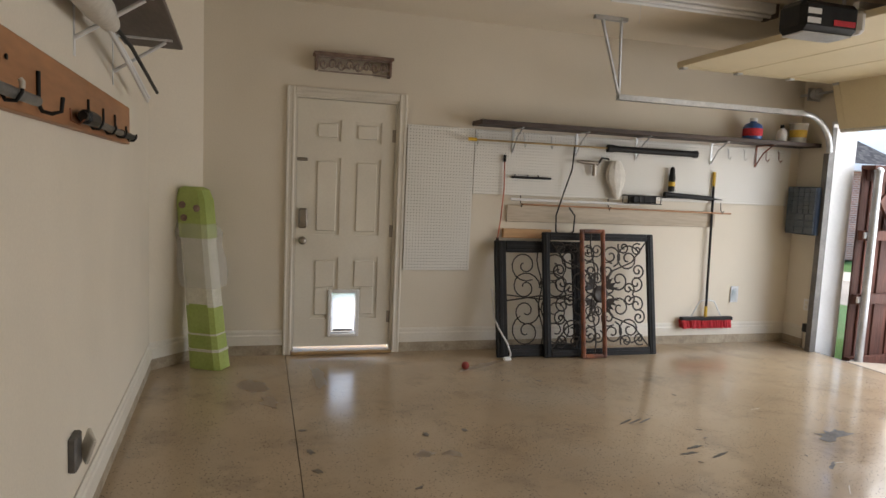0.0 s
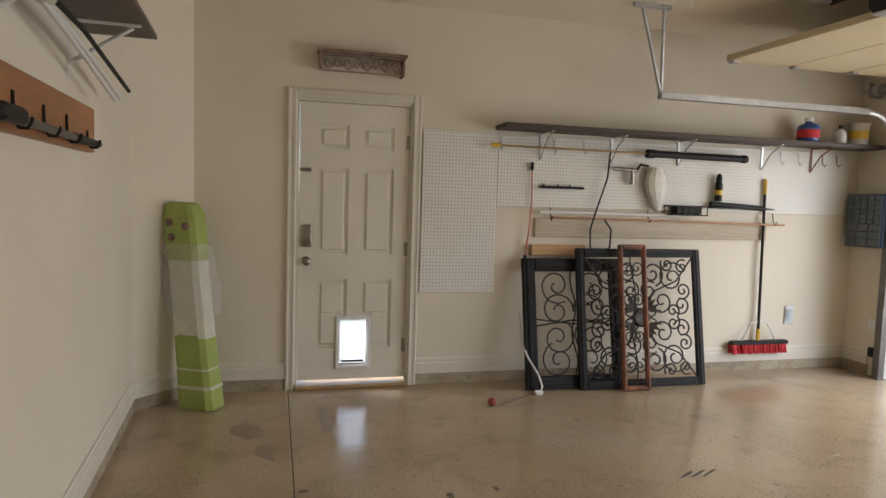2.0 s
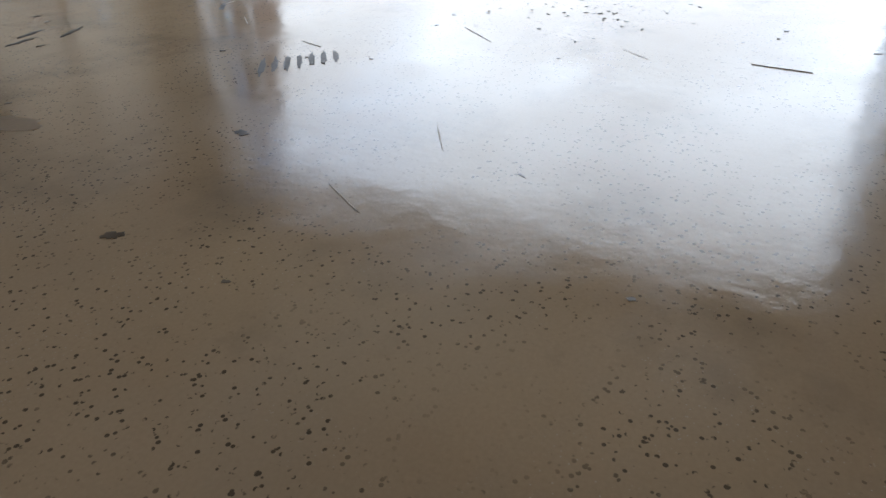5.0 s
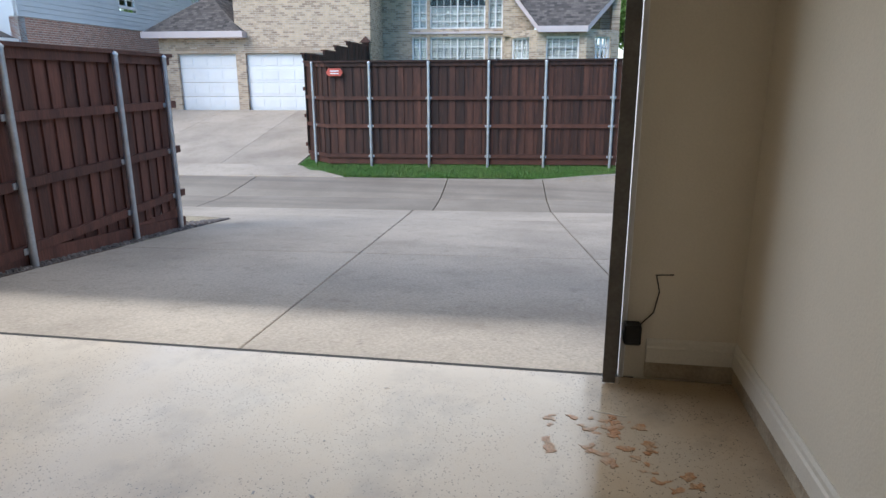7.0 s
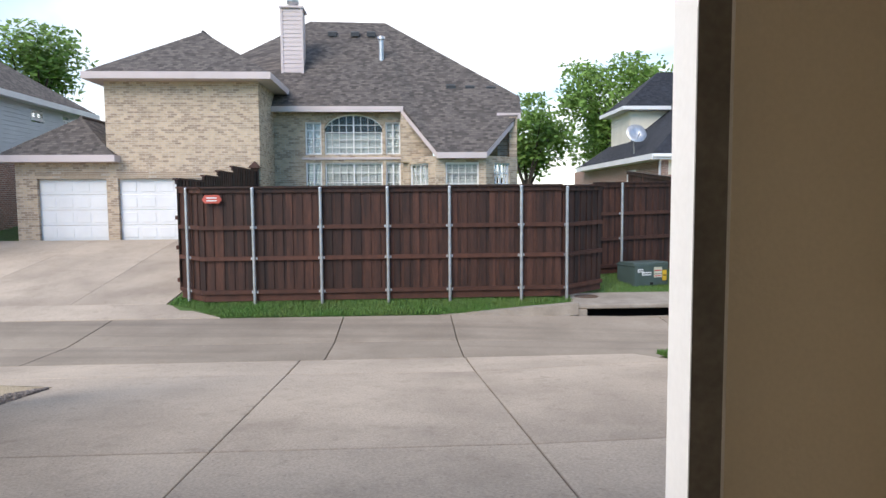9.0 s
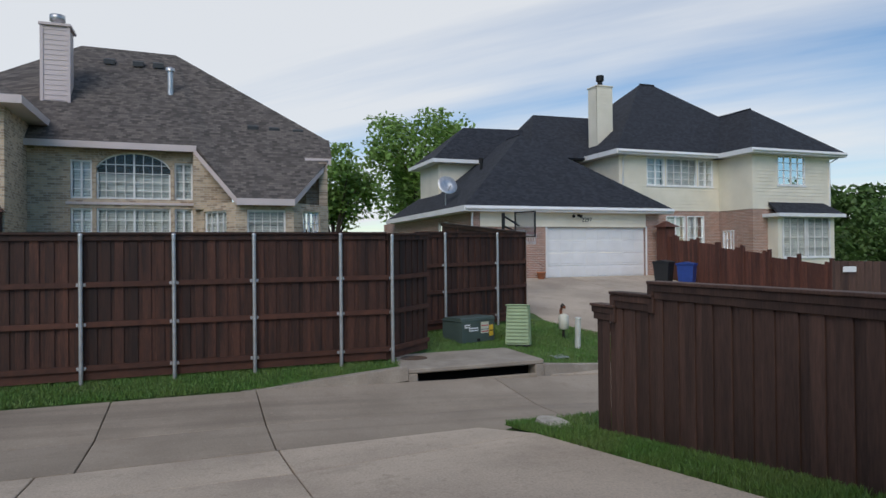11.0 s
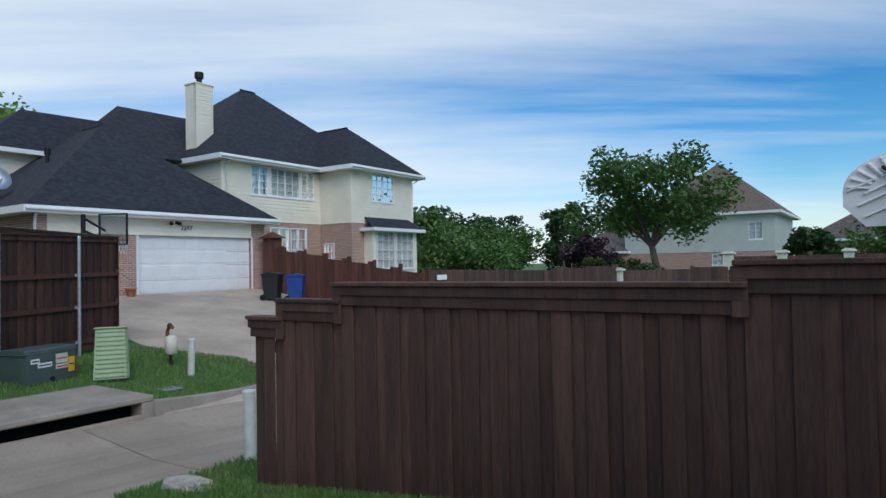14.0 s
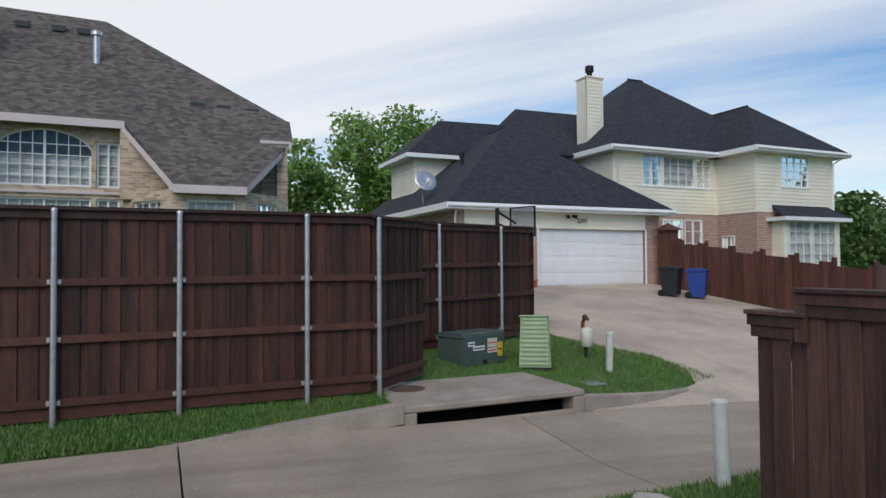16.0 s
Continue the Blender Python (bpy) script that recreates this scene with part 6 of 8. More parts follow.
part("barrel", Mesh().cyl((2.55, Y1 - 0.06, 1.68), (2.75, Y1 - 0.06, 1.67), 0.012, 0.02, 10).cyl((2.72, Y1 - 0.06, 1.69), (2.72, Y1 - 0.06, 1.56), 0.016, 0.02, 10), M_BRASS, nz)
part("lever", Mesh().tube([(2.75, Y1 - 0.06, 1.66), (2.79, Y1 - 0.06, 1.72), (2.86, Y1 - 0.06, 1.71)], 0.01, 6), M_BLACK, nz)
# plastic bag
bagm = Mesh()
rows = 9
for j in range(rows):
    t = j / (rows - 1)
    for i in range(10):
        a = 2 * math.pi * i / 10
        wdt = (0.05 + 0.05 * math.sin(math.pi * min(1, t * 1.25))) * (1.0 if t < 0.9 else 0.5)
        bagm.v.append((2.92 + 0.03 * t + wdt * math.cos(a) + 0.012 * noise.noise((i, j, 3.1)), Y1 - 0.07 + 0.035 * math.sin(a) + 0.01 * noise.noise((i, j, 9.1)), 1.70 - 0.34 * t))
bagm.f = [(j * 10 + i, j * 10 + (i + 1) % 10, (j + 1) * 10 + (i + 1) % 10, (j + 1) * 10 + i) for j in range(rows - 1) for i in range(10)] + [tuple(range(10)), tuple(range((rows - 1) * 10, rows * 10))]
solid("plastic_bag", bagm, M_PLASTW, "crumpled milky plastic bag hanging on a peg", "bag")
wb = thing("wire_basket", "black wire tray hooked on the pegboard", "basket")
me = Mesh()
for k in range(7):
    me.tube([(3.05 + k * 0.055, Y1 - 0.02, 1.40), (3.05 + k * 0.055, Y1 - 0.02, 1.33), (3.05 + k * 0.055, Y1 - 0.12, 1.33), (3.05 + k * 0.055, Y1 - 0.12, 1.40)], 0.004, 5)
for yy, zz in ((Y1 - 0.02, 1.40), (Y1 - 0.12, 1.40), (Y1 - 0.12, 1.33), (Y1 - 0.07, 1.33)):
    me.tube([(3.04, yy, zz), (3.39, yy, zz)], 0.005, 5)
part("basket", me, M_BLACK, wb)
part("contents", Mesh().box((3.10, Y1 - 0.11, 1.336), (3.34, Y1 - 0.03, 1.40), 0.01), M_BLACK, wb)
cg = thing("caulking_gun", "black caulking gun resting in holders", "caulking gun")
part("barrel", Mesh().cyl((3.45, Y1 - 0.06, 1.425), (3.95, Y1 - 0.06, 1.40), 0.022, None, 12).cyl((3.95, Y1 - 0.06, 1.40), (4.08, Y1 - 0.06, 1.393), 0.012, 0.004, 8), M_BLACK, cg)
part("holder", Mesh().box((3.45, Y1 - 0.09, 1.39), (3.75, Y1 - 0.021, 1.402), 0.003), M_BLACK, cg)
sp = thing("spray_can", "black and yellow spray can on a small holder", "spray can")
part("body", Mesh().cyl((3.52, Y1 - 0.06, 1.448), (3.52, Y1 - 0.06, 1.60), 0.03, None, 14), M_BLACK, sp)
part("band", Mesh().cyl((3.52, Y1 - 0.06, 1.50), (3.52, Y1 - 0.06, 1.54), 0.0312, None, 14), M_YELLOW, sp)
part("cap", Mesh().lathe([(0.024, 0), (0.024, 0.05), (0.012, 0.075)], (3.52, Y1 - 0.06, 1.60), 14), M_BLACK, sp)
solid("wooden_block", Mesh().box((1.90, Y1 - 0.05, 0.99), (2.35, Y1 - 0.001, 1.07), 0.004), mat("pine_offcut", (0.55, 0.33, 0.16), 0.6, (0.45, 0.26, 0.12), 5, 50, 0.12, 0.1, stretch=(0.15, 1, 1)), "pale pine offcut behind the frames", "board")


# iron scroll panels leaning on the wall
def scroll(cx, cz, r, turns, dirn, start, k=22):
    return [(cx + r * (1 - 0.85 * i / k) * math.cos(start + dirn * turns * 6.283 * i / k), 0.0, cz + r * (1 - 0.85 * i / k) * math.sin(start + dirn * turns * 6.283 * i / k)) for i in range(k + 1)]


def scroll_panel(name, label, x0, x1, yb, yt, h, fw, frame_m, rich, depth=0.035, mid=True):
    ang = math.degrees(math.atan2(yt - yb, h))
    t = thing(name, label, "iron panel", pose(x0, yb, 0.002, -ang, 0, 0))
    w_ = x1 - x0
    hh = h / math.cos(radians(ang))
    for nm, a, b in (("stile", (0, 0), (fw, hh)), ("stile", (w_ - fw, 0), (w_, hh)), ("rail", (fw, 0), (w_ - fw, fw)), ("rail", (fw, hh - fw), (w_ - fw, hh))):
        me = Mesh().box((a[0], -depth, a[1]), (b[0], 0, b[1]), 0.006)
        if nm == "stile":
            me.box((a[0] + fw * 0.3, -depth - 0.008, a[1] + 0.01), (a[0] + fw * 0.62, -depth + 0.002, b[1] - 0.01), 0.004)
        else:
            me.box((a[0], -depth - 0.008, a[1] + fw * 0.3), (b[0], -depth + 0.002, a[1] + fw * 0.62), 0.004)
        part(nm, me, frame_m, t)
    iw, ih = w_ - 2 * fw, hh - 2 * fw

    def bar(pts, r=0.006):
        part("scroll", Mesh().tube([(fw + p[0], -depth * 0.5 + p[1], fw + p[2]) for p in pts], r, 6), M_IRON, t)
    cx, cz = iw / 2, ih / 2
    if rich:
        for sx in (-1, 1):
            for sz in (-1, 1):
                for (ox, oz, r, tn, st) in ((0.30, 0.33, 0.13, 1.7, 0.4), (0.20, 0.13, 0.11, 1.5, 2.2), (0.38, 0.10, 0.08, 1.5, 3.5), (0.12, 0.36, 0.10, 1.6, 5.0), (0.40, 0.42, 0.06, 1.4, 1.0), (0.40, 0.22, 0.07, 1.5, 4.2), (0.26, 0.44, 0.06, 1.4, 2.6), (0.08, 0.22, 0.08, 1.5, 0.9), (0.30, 0.05, 0.06, 1.4, 5.4), (0.10, 0.06, 0.06, 1.3, 3.0)):
                    pts = scroll(ox * iw, oz * ih, r * min(1, iw / 0.9), tn, 1, st)
                    bar([(cx + sx * p[0], p[1], cz + sz * p[2]) for p in pts], 0.0075)
                bar([(cx + sx * 0.02, 0, cz + sz * 0.06), (cx + sx * 0.14 * iw, 0.0, cz + sz * 0.22 * ih), (cx + sx * 0.34 * iw, 0, cz + sz * 0.30 * ih), (cx + sx * iw / 2, 0, cz + sz * ih / 2)], 0.007)
                for k in range(5):
                    a = 0.3 + k * 0.28
                    part("leaf", Mesh().add([(fw + cx + sx * 0.05, -depth * 0.5, fw + cz + sz * 0.05), (fw + cx + sx * (0.11 * math.cos(a) + 0.02), -depth * 0.5 - 0.012, fw + cz + sz * (0.11 * math.sin(a) - 0.0)), (fw + cx + sx * 0.19 * math.cos(a), -depth * 0.5 - 0.02, fw + cz + sz * 0.19 * math.sin(a)), (fw + cx + sx * (0.11 * math.cos(a) - 0.01), -depth * 0.5 - 0.002, fw + cz + sz * (0.11 * math.sin(a) + 0.03))], [(0, 1, 2, 3), (3, 2, 1, 0)]), M_IRON, t)
        part("rosette", Mesh().lathe([(0.075, 0), (0.075, 0.012), (0.055, 0.02), (0.05, 0.012), (0.002, 0.016)], (0, 0, 0), 20, Matrix.Translation((fw + cx, -depth * 0.5, fw + cz)) @ Matrix.Rotation(radians(90), 4, "X")), M_IRON, t, "round medallion")
    else:
        for sx in (-1, 1):
            for i, zz in enumerate((0.14, 0.36, 0.62, 0.86)):
                pts = scroll(0.0, zz * ih, 0.36 * iw / 2 + 0.03, 1.5, 1 if i % 2 else -1, 1.2 + i)
                bar([(cx + sx * 0.22 * iw + p[0] * sx, p[1], p[2]) for p in pts])
        bar([(cx + 0.02 * math.sin(k), 0, ih * k / 12) for k in range(13)])
        if mid:
            bar([(0, 0, cz - 0.02), (cx, 0, cz + 0.02), (iw, 0, cz - 0.02)], 0.007)
            bar([(0, 0, cz + 0.03), (cx, 0, cz - 0.01), (iw, 0, cz + 0.03)], 0.006)
    return t


scroll_panel("iron_scroll_panel", "black wood framed wrought-iron scroll panel leaning on the wall", 1.80, 2.62, 4.92, 5.12, 0.965, 0.10, M_FRAMEB, False)
scroll_panel("iron_scroll_panel", "large black framed wrought-iron panel with dense scrolls", 2.21, 3.29, 4.87, 5.06, 1.05, 0.065, M_FRAMEB, True)
scroll_panel("narrow_iron_panel", "narrow red-brown framed iron panel leaning in front", 2.53, 2.765, 4.80, 4.985, 1.09, 0.035, M_COPPER, False, 0.03, False)
wc = thing("white_cable", "white power cable with a plug lying by the frames", "cable")
part("cord", Mesh().tube([(1.80, 5.1, 0.55), (1.795, 5.0, 0.33), (1.80, 4.9, 0.26), (1.87, 4.86, 0.14), (1.90, 4.84, 0.05), (1.88, 4.82, 0.014)], 0.008, 6), M_WHITE, wc)
part("plug", Mesh().box((1.83, 4.79, 0.001), (1.89, 4.83, 0.03), 0.006), M_WHITE, wc)
solid("red_ball", Mesh().lathe([(0.004, 0.001)] + [(0.03 * math.sin(math.pi * i / 8), 0.03 - 0.03 * math.cos(math.pi * i / 8)) for i in range(1, 8)] + [(0.003, 0.06)], (1.436, 4.62, 0.0), 16), mat("red_rubber", (0.30, 0.045, 0.035), 0.6), "small worn red rubber ball on the floor", "ball")

# push broom on the wall
br = thing("push_broom", "push broom with a red head hung upside on the wall", "broom")
part("handle", Mesh().cyl((4.02, Y1 - 0.04, 0.36), (3.99, Y1 - 0.04, 1.55), 0.012, None, 10), M_BLACK, br)
part("grip", Mesh().cyl((3.991, Y1 - 0.04, 1.52), (3.988, Y1 - 0.04, 1.65), 0.0145, None, 10), M_YELLOW, br)
part("socket", Mesh().cyl((4.021, Y1 - 0.04, 0.27), (4.019, Y1 - 0.04, 0.37), 0.016, None, 10), M_YELLOW, br)
for s in (-1, 1):
    part("brace", Mesh().tube([(4.02 + s * 0.012, Y1 - 0.04, 0.43), (4.02 + s * 0.08, Y1 - 0.045, 0.42), (4.02 + s * 0.17, Y1 - 0.05, 0.27)], 0.006, 6), M_GALV, br)
part("block", Mesh().box((3.74, Y1 - 0.08, 0.235), (4.31, Y1 - 0.02, 0.27), 0.008), M_BLACK, br)
bm_ = Mesh()
rb = random.Random(3)
for i in range(190):
    x = 3.74 + 0.57 * rb.random()
    y = Y1 - 0.08 + 0.06 * rb.random()
    bm_.cyl((x, y, 0.24), (x + rb.uniform(-0.015, 0.015), y - 0.01 + rb.uniform(-0.015, 0.0), 0.165), 0.009, 0.006, 5, False)
part("bristles", bm_, M_RED, br, "red bristles")

# outlets and plates
ol = thing("cable_plate", "bent shiny metal plate over a wall box", "wall plate")
part("plate", Mesh().box((4.31, Y1 - 0.012, 0.40), (4.40, Y1 - 0.002, 0.56), 0.004, None), M_GALV, ol)
part("blank_panel", Mesh().box((4.325, Y1 - 0.022, 0.42), (4.37, Y1 - 0.011, 0.53), 0.008), M_GLASS, ol)


def outlet(name, label, m):
    t = thing(name, label, "outlet", m)
    part("plate", Mesh().box((-0.035, -0.006, -0.057), (0.035, 0, 0.057), 0.003), M_WHITE, t)
    for z in (-0.02, 0.02):
        part("socket", Mesh().box((-0.016, -0.009, z - 0.014), (0.016, -0.005, z + 0.014), 0.003), M_TRIM, t)
    return t


outlet("wall_outlet", "white double outlet near the garage opening", pose(X1, 4.93, 0.42, 0, 0, -90))
sn = thing("door_sensor", "black safety sensor on the door track", "sensor")
part("body", Mesh().box((4.90, 4.83, 0.17), (4.965, 4.89, 0.25), 0.008), M_BLACK, sn)
sn2 = thing("door_sensor", "black safety sensor with a loose wire on the track", "sensor")
part("body", Mesh().box((4.88, -0.36, 0.20), (4.96, -0.28, 0.30), 0.008), M_BLACK, sn2)
part("wire", Mesh().tube([(4.96, -0.36, 0.28), (4.972, -0.42, 0.34), (4.972, -0.44, 0.45), (4.974, -0.42, 0.53), (4.974, -0.50, 0.535)], 0.003, 5), M_BLACK, sn2)
# broken box in the west wall
hb_ = thing("wall_socket_box", "loose old junction box hanging out of the wall", "junction box")
part("box", Mesh().box((X0, 2.42, 0.33), (X0 + 0.03, 2.52, 0.46), 0.006), M_TRACK, hb_)
part("cover", Mesh().box((-0.004, -0.05, -0.05), (0.012, 0.05, 0.05), 0.004, pose(X0 + 0.042, 2.54, 0.385, 12, 15, 25)), M_PLASTW, hb_)

# drawer cabinet hung in the corner
dc = thing("parts_cabinet", "navy plastic small-parts cabinet with smoky drawers", "cabinet")
cb0, cb1 = 4.78, 5.14
part("body", Mesh().box((4.83, cb0, 1.10), (X1 - 0.001, cb1, 1.55), 0.008), M_NAVY, dc)
for r_ in range(9):
    big = r_ < 3
    z0 = 1.115 + (r_ * 0.062 if big else 3 * 0.062 + (r_ - 3) * 0.041)
    n = 3 if big else 5
    for c in range(n):
        a = cb0 + 0.012 + c * (cb1 - cb0 - 0.024) / n
        b = a + (cb1 - cb0 - 0.024) / n - 0.005
        part("drawer", Mesh().box((4.815, a, z0), (4.829, b, z0 + (0.056 if big else 0.036)), 0.003), M_SMOKE, dc)

# door tracks, spring tube, opener and raised sectional door
tr = thing("garage_door_tracks", "galvanised overhead door tracks on angle hangers", "door track")


def chan(pts, w_=0.045):
    me = Mesh()
    me.tube(pts, 0.022, 6)
    return me


for yy in (4.77, -0.22):
    s = 1 if yy > 2 else -1
    curve = [(4.90 - 0.33 * (1 - math.cos(a)), yy, 1.87 + 0.33 * math.sin(a)) for a in [math.pi / 2 * i / 8 for i in range(9)]]
    part("vertical_track", Mesh().box((4.87, yy - 0.03, 0.005), (4.93, yy - 0.026, 1.86)).box((4.87, yy - 0.026, 0.005), (4.873, yy + 0.03, 1.86)).box((4.927, yy - 0.026, 0.005), (4.93, yy + 0.01, 1.86)), M_TRACK, tr)
    part("angle", Mesh().box((4.93, yy + s * 0.01, 0.005), (4.977, yy + s * 0.014, 2.1)).box((4.972, yy + s * 0.01, 0.005), (4.977, yy + s * 0.05, 2.1)), M_TRACK, tr)
    part("curved_track", Mesh().tube(curve, 0.026, 8), M_GALV, tr)
    part("horizontal_track", Mesh().box((2.69, yy - 0.028, 2.178), (4.57, yy + 0.028, 2.182)).box((2.69, yy - 0.028, 2.182), (4.57, yy - 0.024, 2.222)).box((2.69, yy + 0.024, 2.182), (4.57, yy + 0.028, 2.222)), M_GALV, tr)
    part("hanger", Mesh().tube([(2.70, yy, 2.2), (2.40, yy - s * 0.18, ZC)], 0.014, 4).tube([(2.70, yy, 2.2), (2.56, yy - s * 0.2, ZC)], 0.012, 4), M_GALV, tr)
    part("hanger_foot", Mesh().box((2.34, yy - s * 0.18 - 0.02, ZC - 0.03), (2.62, yy - s * 0.18 + 0.02, ZC - 0.001)), M_GALV, tr)
sb = thing("torsion_spring_bar", "steel torsion tube and springs over the garage opening", "spring bar")
part("tube", Mesh().cyl((4.88, OPEN_Y0 - 0.3, 2.42), (4.88, OPEN_Y1 + 0.3, 2.42), 0.013, None, 10), M_GALV, sb)
for a, b in ((1.2, 2.2), (2.35, 3.35)):
    me = Mesh().tube([(4.88 + 0.03 * math.cos(k * 0.7), a + (b - a) * k / 220, 2.42 + 0.03 * math.sin(k * 0.7)) for k in range(221)], 0.006, 4)
    part("spring", me, M_IRON, sb)
for yy in (OPEN_Y0 - 0.12, OPEN_Y1 + 0.12):
    part("drum", Mesh().cyl((4.88, yy - 0.03, 2.42), (4.88, yy + 0.03, 2.42), 0.05, None, 16), M_GALV, sb)
    part("bearing_plate", Mesh().box((4.83, yy + 0.05, 2.36), (X1 - 0.001, yy + 0.055, 2.48)), M_GALV, sb)
for yy in (2.275,):
    part("centre_bracket", Mesh().box((4.84, yy - 0.03, 2.36), (X1 - 0.001, yy + 0.03, 2.48), 0.004), M_GALV, sb)

gdoor = thing("overhead_door", "raised cream sectional garage door with steel struts", "garage door")


def gd_section(m, w0, w1, hgt):
    me = Mesh().box((0, w0, 0), (0.045, w1, hgt - 0.006), 0.004)
    sec = part("section", me, M_CREAMD, gdoor, "", m)
    for yy in (w0 + 0.04, (w0 + w1) / 2, w1 - 0.04):
        part("stile", Mesh().box((-0.004, yy - 0.035, 0.01), (0.0, yy + 0.035, hgt - 0.016), 0.001), M_CREAMD, sec)
    part("hinge", Mesh().box((-0.02, w0 + 0.02, hgt - 0.06), (-0.005, w0 + 0.08, hgt - 0.01), 0.003).box((-0.02, w1 - 0.08, hgt - 0.06), (-0.005, w1 - 0.02, hgt - 0.01), 0.003), M_GALV, sec)
    return sec


w0, w1 = -0.17, 4.72
s0 = gd_section(pose(4.93, 0, 2.08, 0, -18, 0), w0, w1, 0.46)
part("bottom_seal", Mesh().box((0.0, w0, -0.035), (0.045, w1, 0.0), 0.01), M_PLASTW, s0, "grey rubber seal")
part("lift_bracket", Mesh().box((-0.05, w0 + 0.01, 0.0), (-0.004, w0 + 0.12, 0.07), 0.004), M_GALV, s0)
part("label_plate", Mesh().box((-0.006, w0 + 0.2, 0.05), (-0.004, w0 + 0.28, 0.1)), M_WHITE, s0)
gd_section(pose(4.785, 0, 2.475, 0, -90, 0), w0, w1, 0.53)
gd_section(pose(4.25, 0, 2.475, 0, -90, 0), w0, w1, 0.53)
gd_section(pose(3.715, 0, 2.475, 0, -90, 0), w0, w1, 0.53)
gd_arm = part("door_arm", Mesh().box((4.6, 2.26, 2.44), (4.86, 2.30, 2.47)).box((4.83, 2.255, 2.1), (4.87, 2.305, 2.47), 0.004), M_GALV, gdoor)

op = thing("garage_door_opener", "black garage door opener hung from the ceiling", "door opener")
part("housing", Mesh().box((2.72, 2.92, 2.36), (3.12, 3.12, 2.53), 0.03), M_BLACK, op)
part("light_lens", Mesh().box((3.123, 2.93, 2.38), (3.18, 3.11, 2.51), 0.02), M_WHITE, op, "white light cover")
part("under_plate", Mesh().box((2.75, 2.94, 2.352), (3.08, 3.10, 2.359)), M_GALV, op)
for i, (a, b) in enumerate(((2.75, 2.84), (2.75, 2.84), (2.93, 3.08))):
    part("sticker", Mesh().box((a, 2.916, 2.40 + 0.05 * (i % 2)), (b, 2.919, 2.43 + 0.05 * (i % 2))), M_WHITE if i < 2 else M_RED, op)
part("rail", Mesh().box((3.18, 3.0, 2.54), (4.9, 3.04, 2.58)), M_GALV, op)
for x in (2.78, 3.06):
    part("strap", Mesh().box((x, 3.0, 2.53), (x + 0.025, 3.005, ZC)), M_GALV, op)
fx = thing("fluorescent_fixture", "white twin-tube fluorescent strip on the ceiling", "ceiling light")
part("body", Mesh().box((2.08, 3.80, 2.71), (3.32, 3.95, ZC - 0.001), 0.008), M_WHITE, fx)
for yy in (3.835, 3.915):
    part("tube", Mesh().cyl((2.1, yy, 2.695), (3.3, yy, 2.695), 0.013, None, 10), M_WHITE, fx)
part("end_cap", Mesh().box((3.321, 3.80, 2.685), (3.345, 3.95, ZC - 0.001), 0.004), M_WALNUT, fx)
part("pull_cord", Mesh().tube([(2.3, 3.88, 2.69), (2.3, 3.88, 2.55)], 0.002, 4), M_WHITE, fx)

# west wall: hook board, shelf, furled umbrella
hk = thing("hook_board", "varnished cedar board with black steel hooks", "hook board")
part("board", Mesh().box((X0, 1.20, 1.565), (X0 + 0.038, 3.71, 1.757), 0.004), M_CEDAR, hk)
part("end_grain", Mesh().box((X0 + 0.001, 1.188, 1.567), (X0 + 0.037, 1.1995, 1.755), 0.002), mat("weathered_end_grain", (0.07, 0.05, 0.035), 0.85, (0.12, 0.08, 0.05), 30, 90, 0.3, 0.3), hk, "dark end grain")
for y, up, tip in ((1.34, 0.0, 1), (1.63, 0.0, 1), (2.63, 0.075, 0), (2.93, 0.07, 0), (3.22, 0.07, 0), (3.55, 0.04, 0)):
    hook = part("hook", Mesh().tube([(X0 + 0.042, y, 1.610 + up), (X0 + 0.044, y, 1.600), (X0 + 0.056, y, 1.578), (X0 + 0.078, y, 1.578), (X0 + 0.090, y, 1.598), (X0 + 0.091, y, 1.612)], 0.005, 6), M_BLACK, hk)
    if tip:
        part("tip", Mesh().tube([(X0 + 0.0905, y, 1.606), (X0 + 0.091, y, 1.622), (X0 + 0.086, y, 1.628)], 0.0065, 8), M_PLASTW, hook, "white plastic tip")
part("hook", Mesh().tube([(X0 + 0.043, 1.96, 1.69), (X0 + 0.043, 1.96, 1.60), (X0 + 0.050, 1.965, 1.582), (X0 + 0.072, 1.97, 1.577), (X0 + 0.095, 1.975, 1.585), (X0 + 0.098, 1.98, 1.625)], 0.006, 8), M_BLACK, hk, "long black bent hook")
part("hook", Mesh().tube([(X0 + 0.042, 2.34, 1.625), (X0 + 0.044, 2.34, 1.585), (X0 + 0.068, 2.34, 1.574), (X0 + 0.085, 2.34, 1.592)], 0.0028, 6), M_COPPER, hk, "thin copper hook")
part("plate", Mesh().cyl((X0 + 0.0385, 1.70, 1.685), (X0 + 0.043, 1.70, 1.685), 0.007, None, 10), M_BLACK, hk)
tl = thing("hose_bar", "grey plastic bar resting in the hooks", "bar")
part("bar", Mesh().cyl((X0 + 0.070, 1.24, 1.597), (X0 + 0.070, 1.83, 1.597), 0.014, None, 12), mat("grey_tube", (0.13, 0.13, 0.13), 0.4), tl)
part("end_knob", Mesh().lathe([(0.010, 0), (0.016, 0.004), (0.016, 0.02), (0.011, 0.026)], (0, 0, 0), 14, Matrix.Translation((X0 + 0.070, 1.24, 1.597)) @ Matrix.Rotation(radians(90), 4, "X")), M_BLACK, tl, "black end knob")
t2 = thing("hand_tool", "black and chrome tool resting on the hooks", "tool")
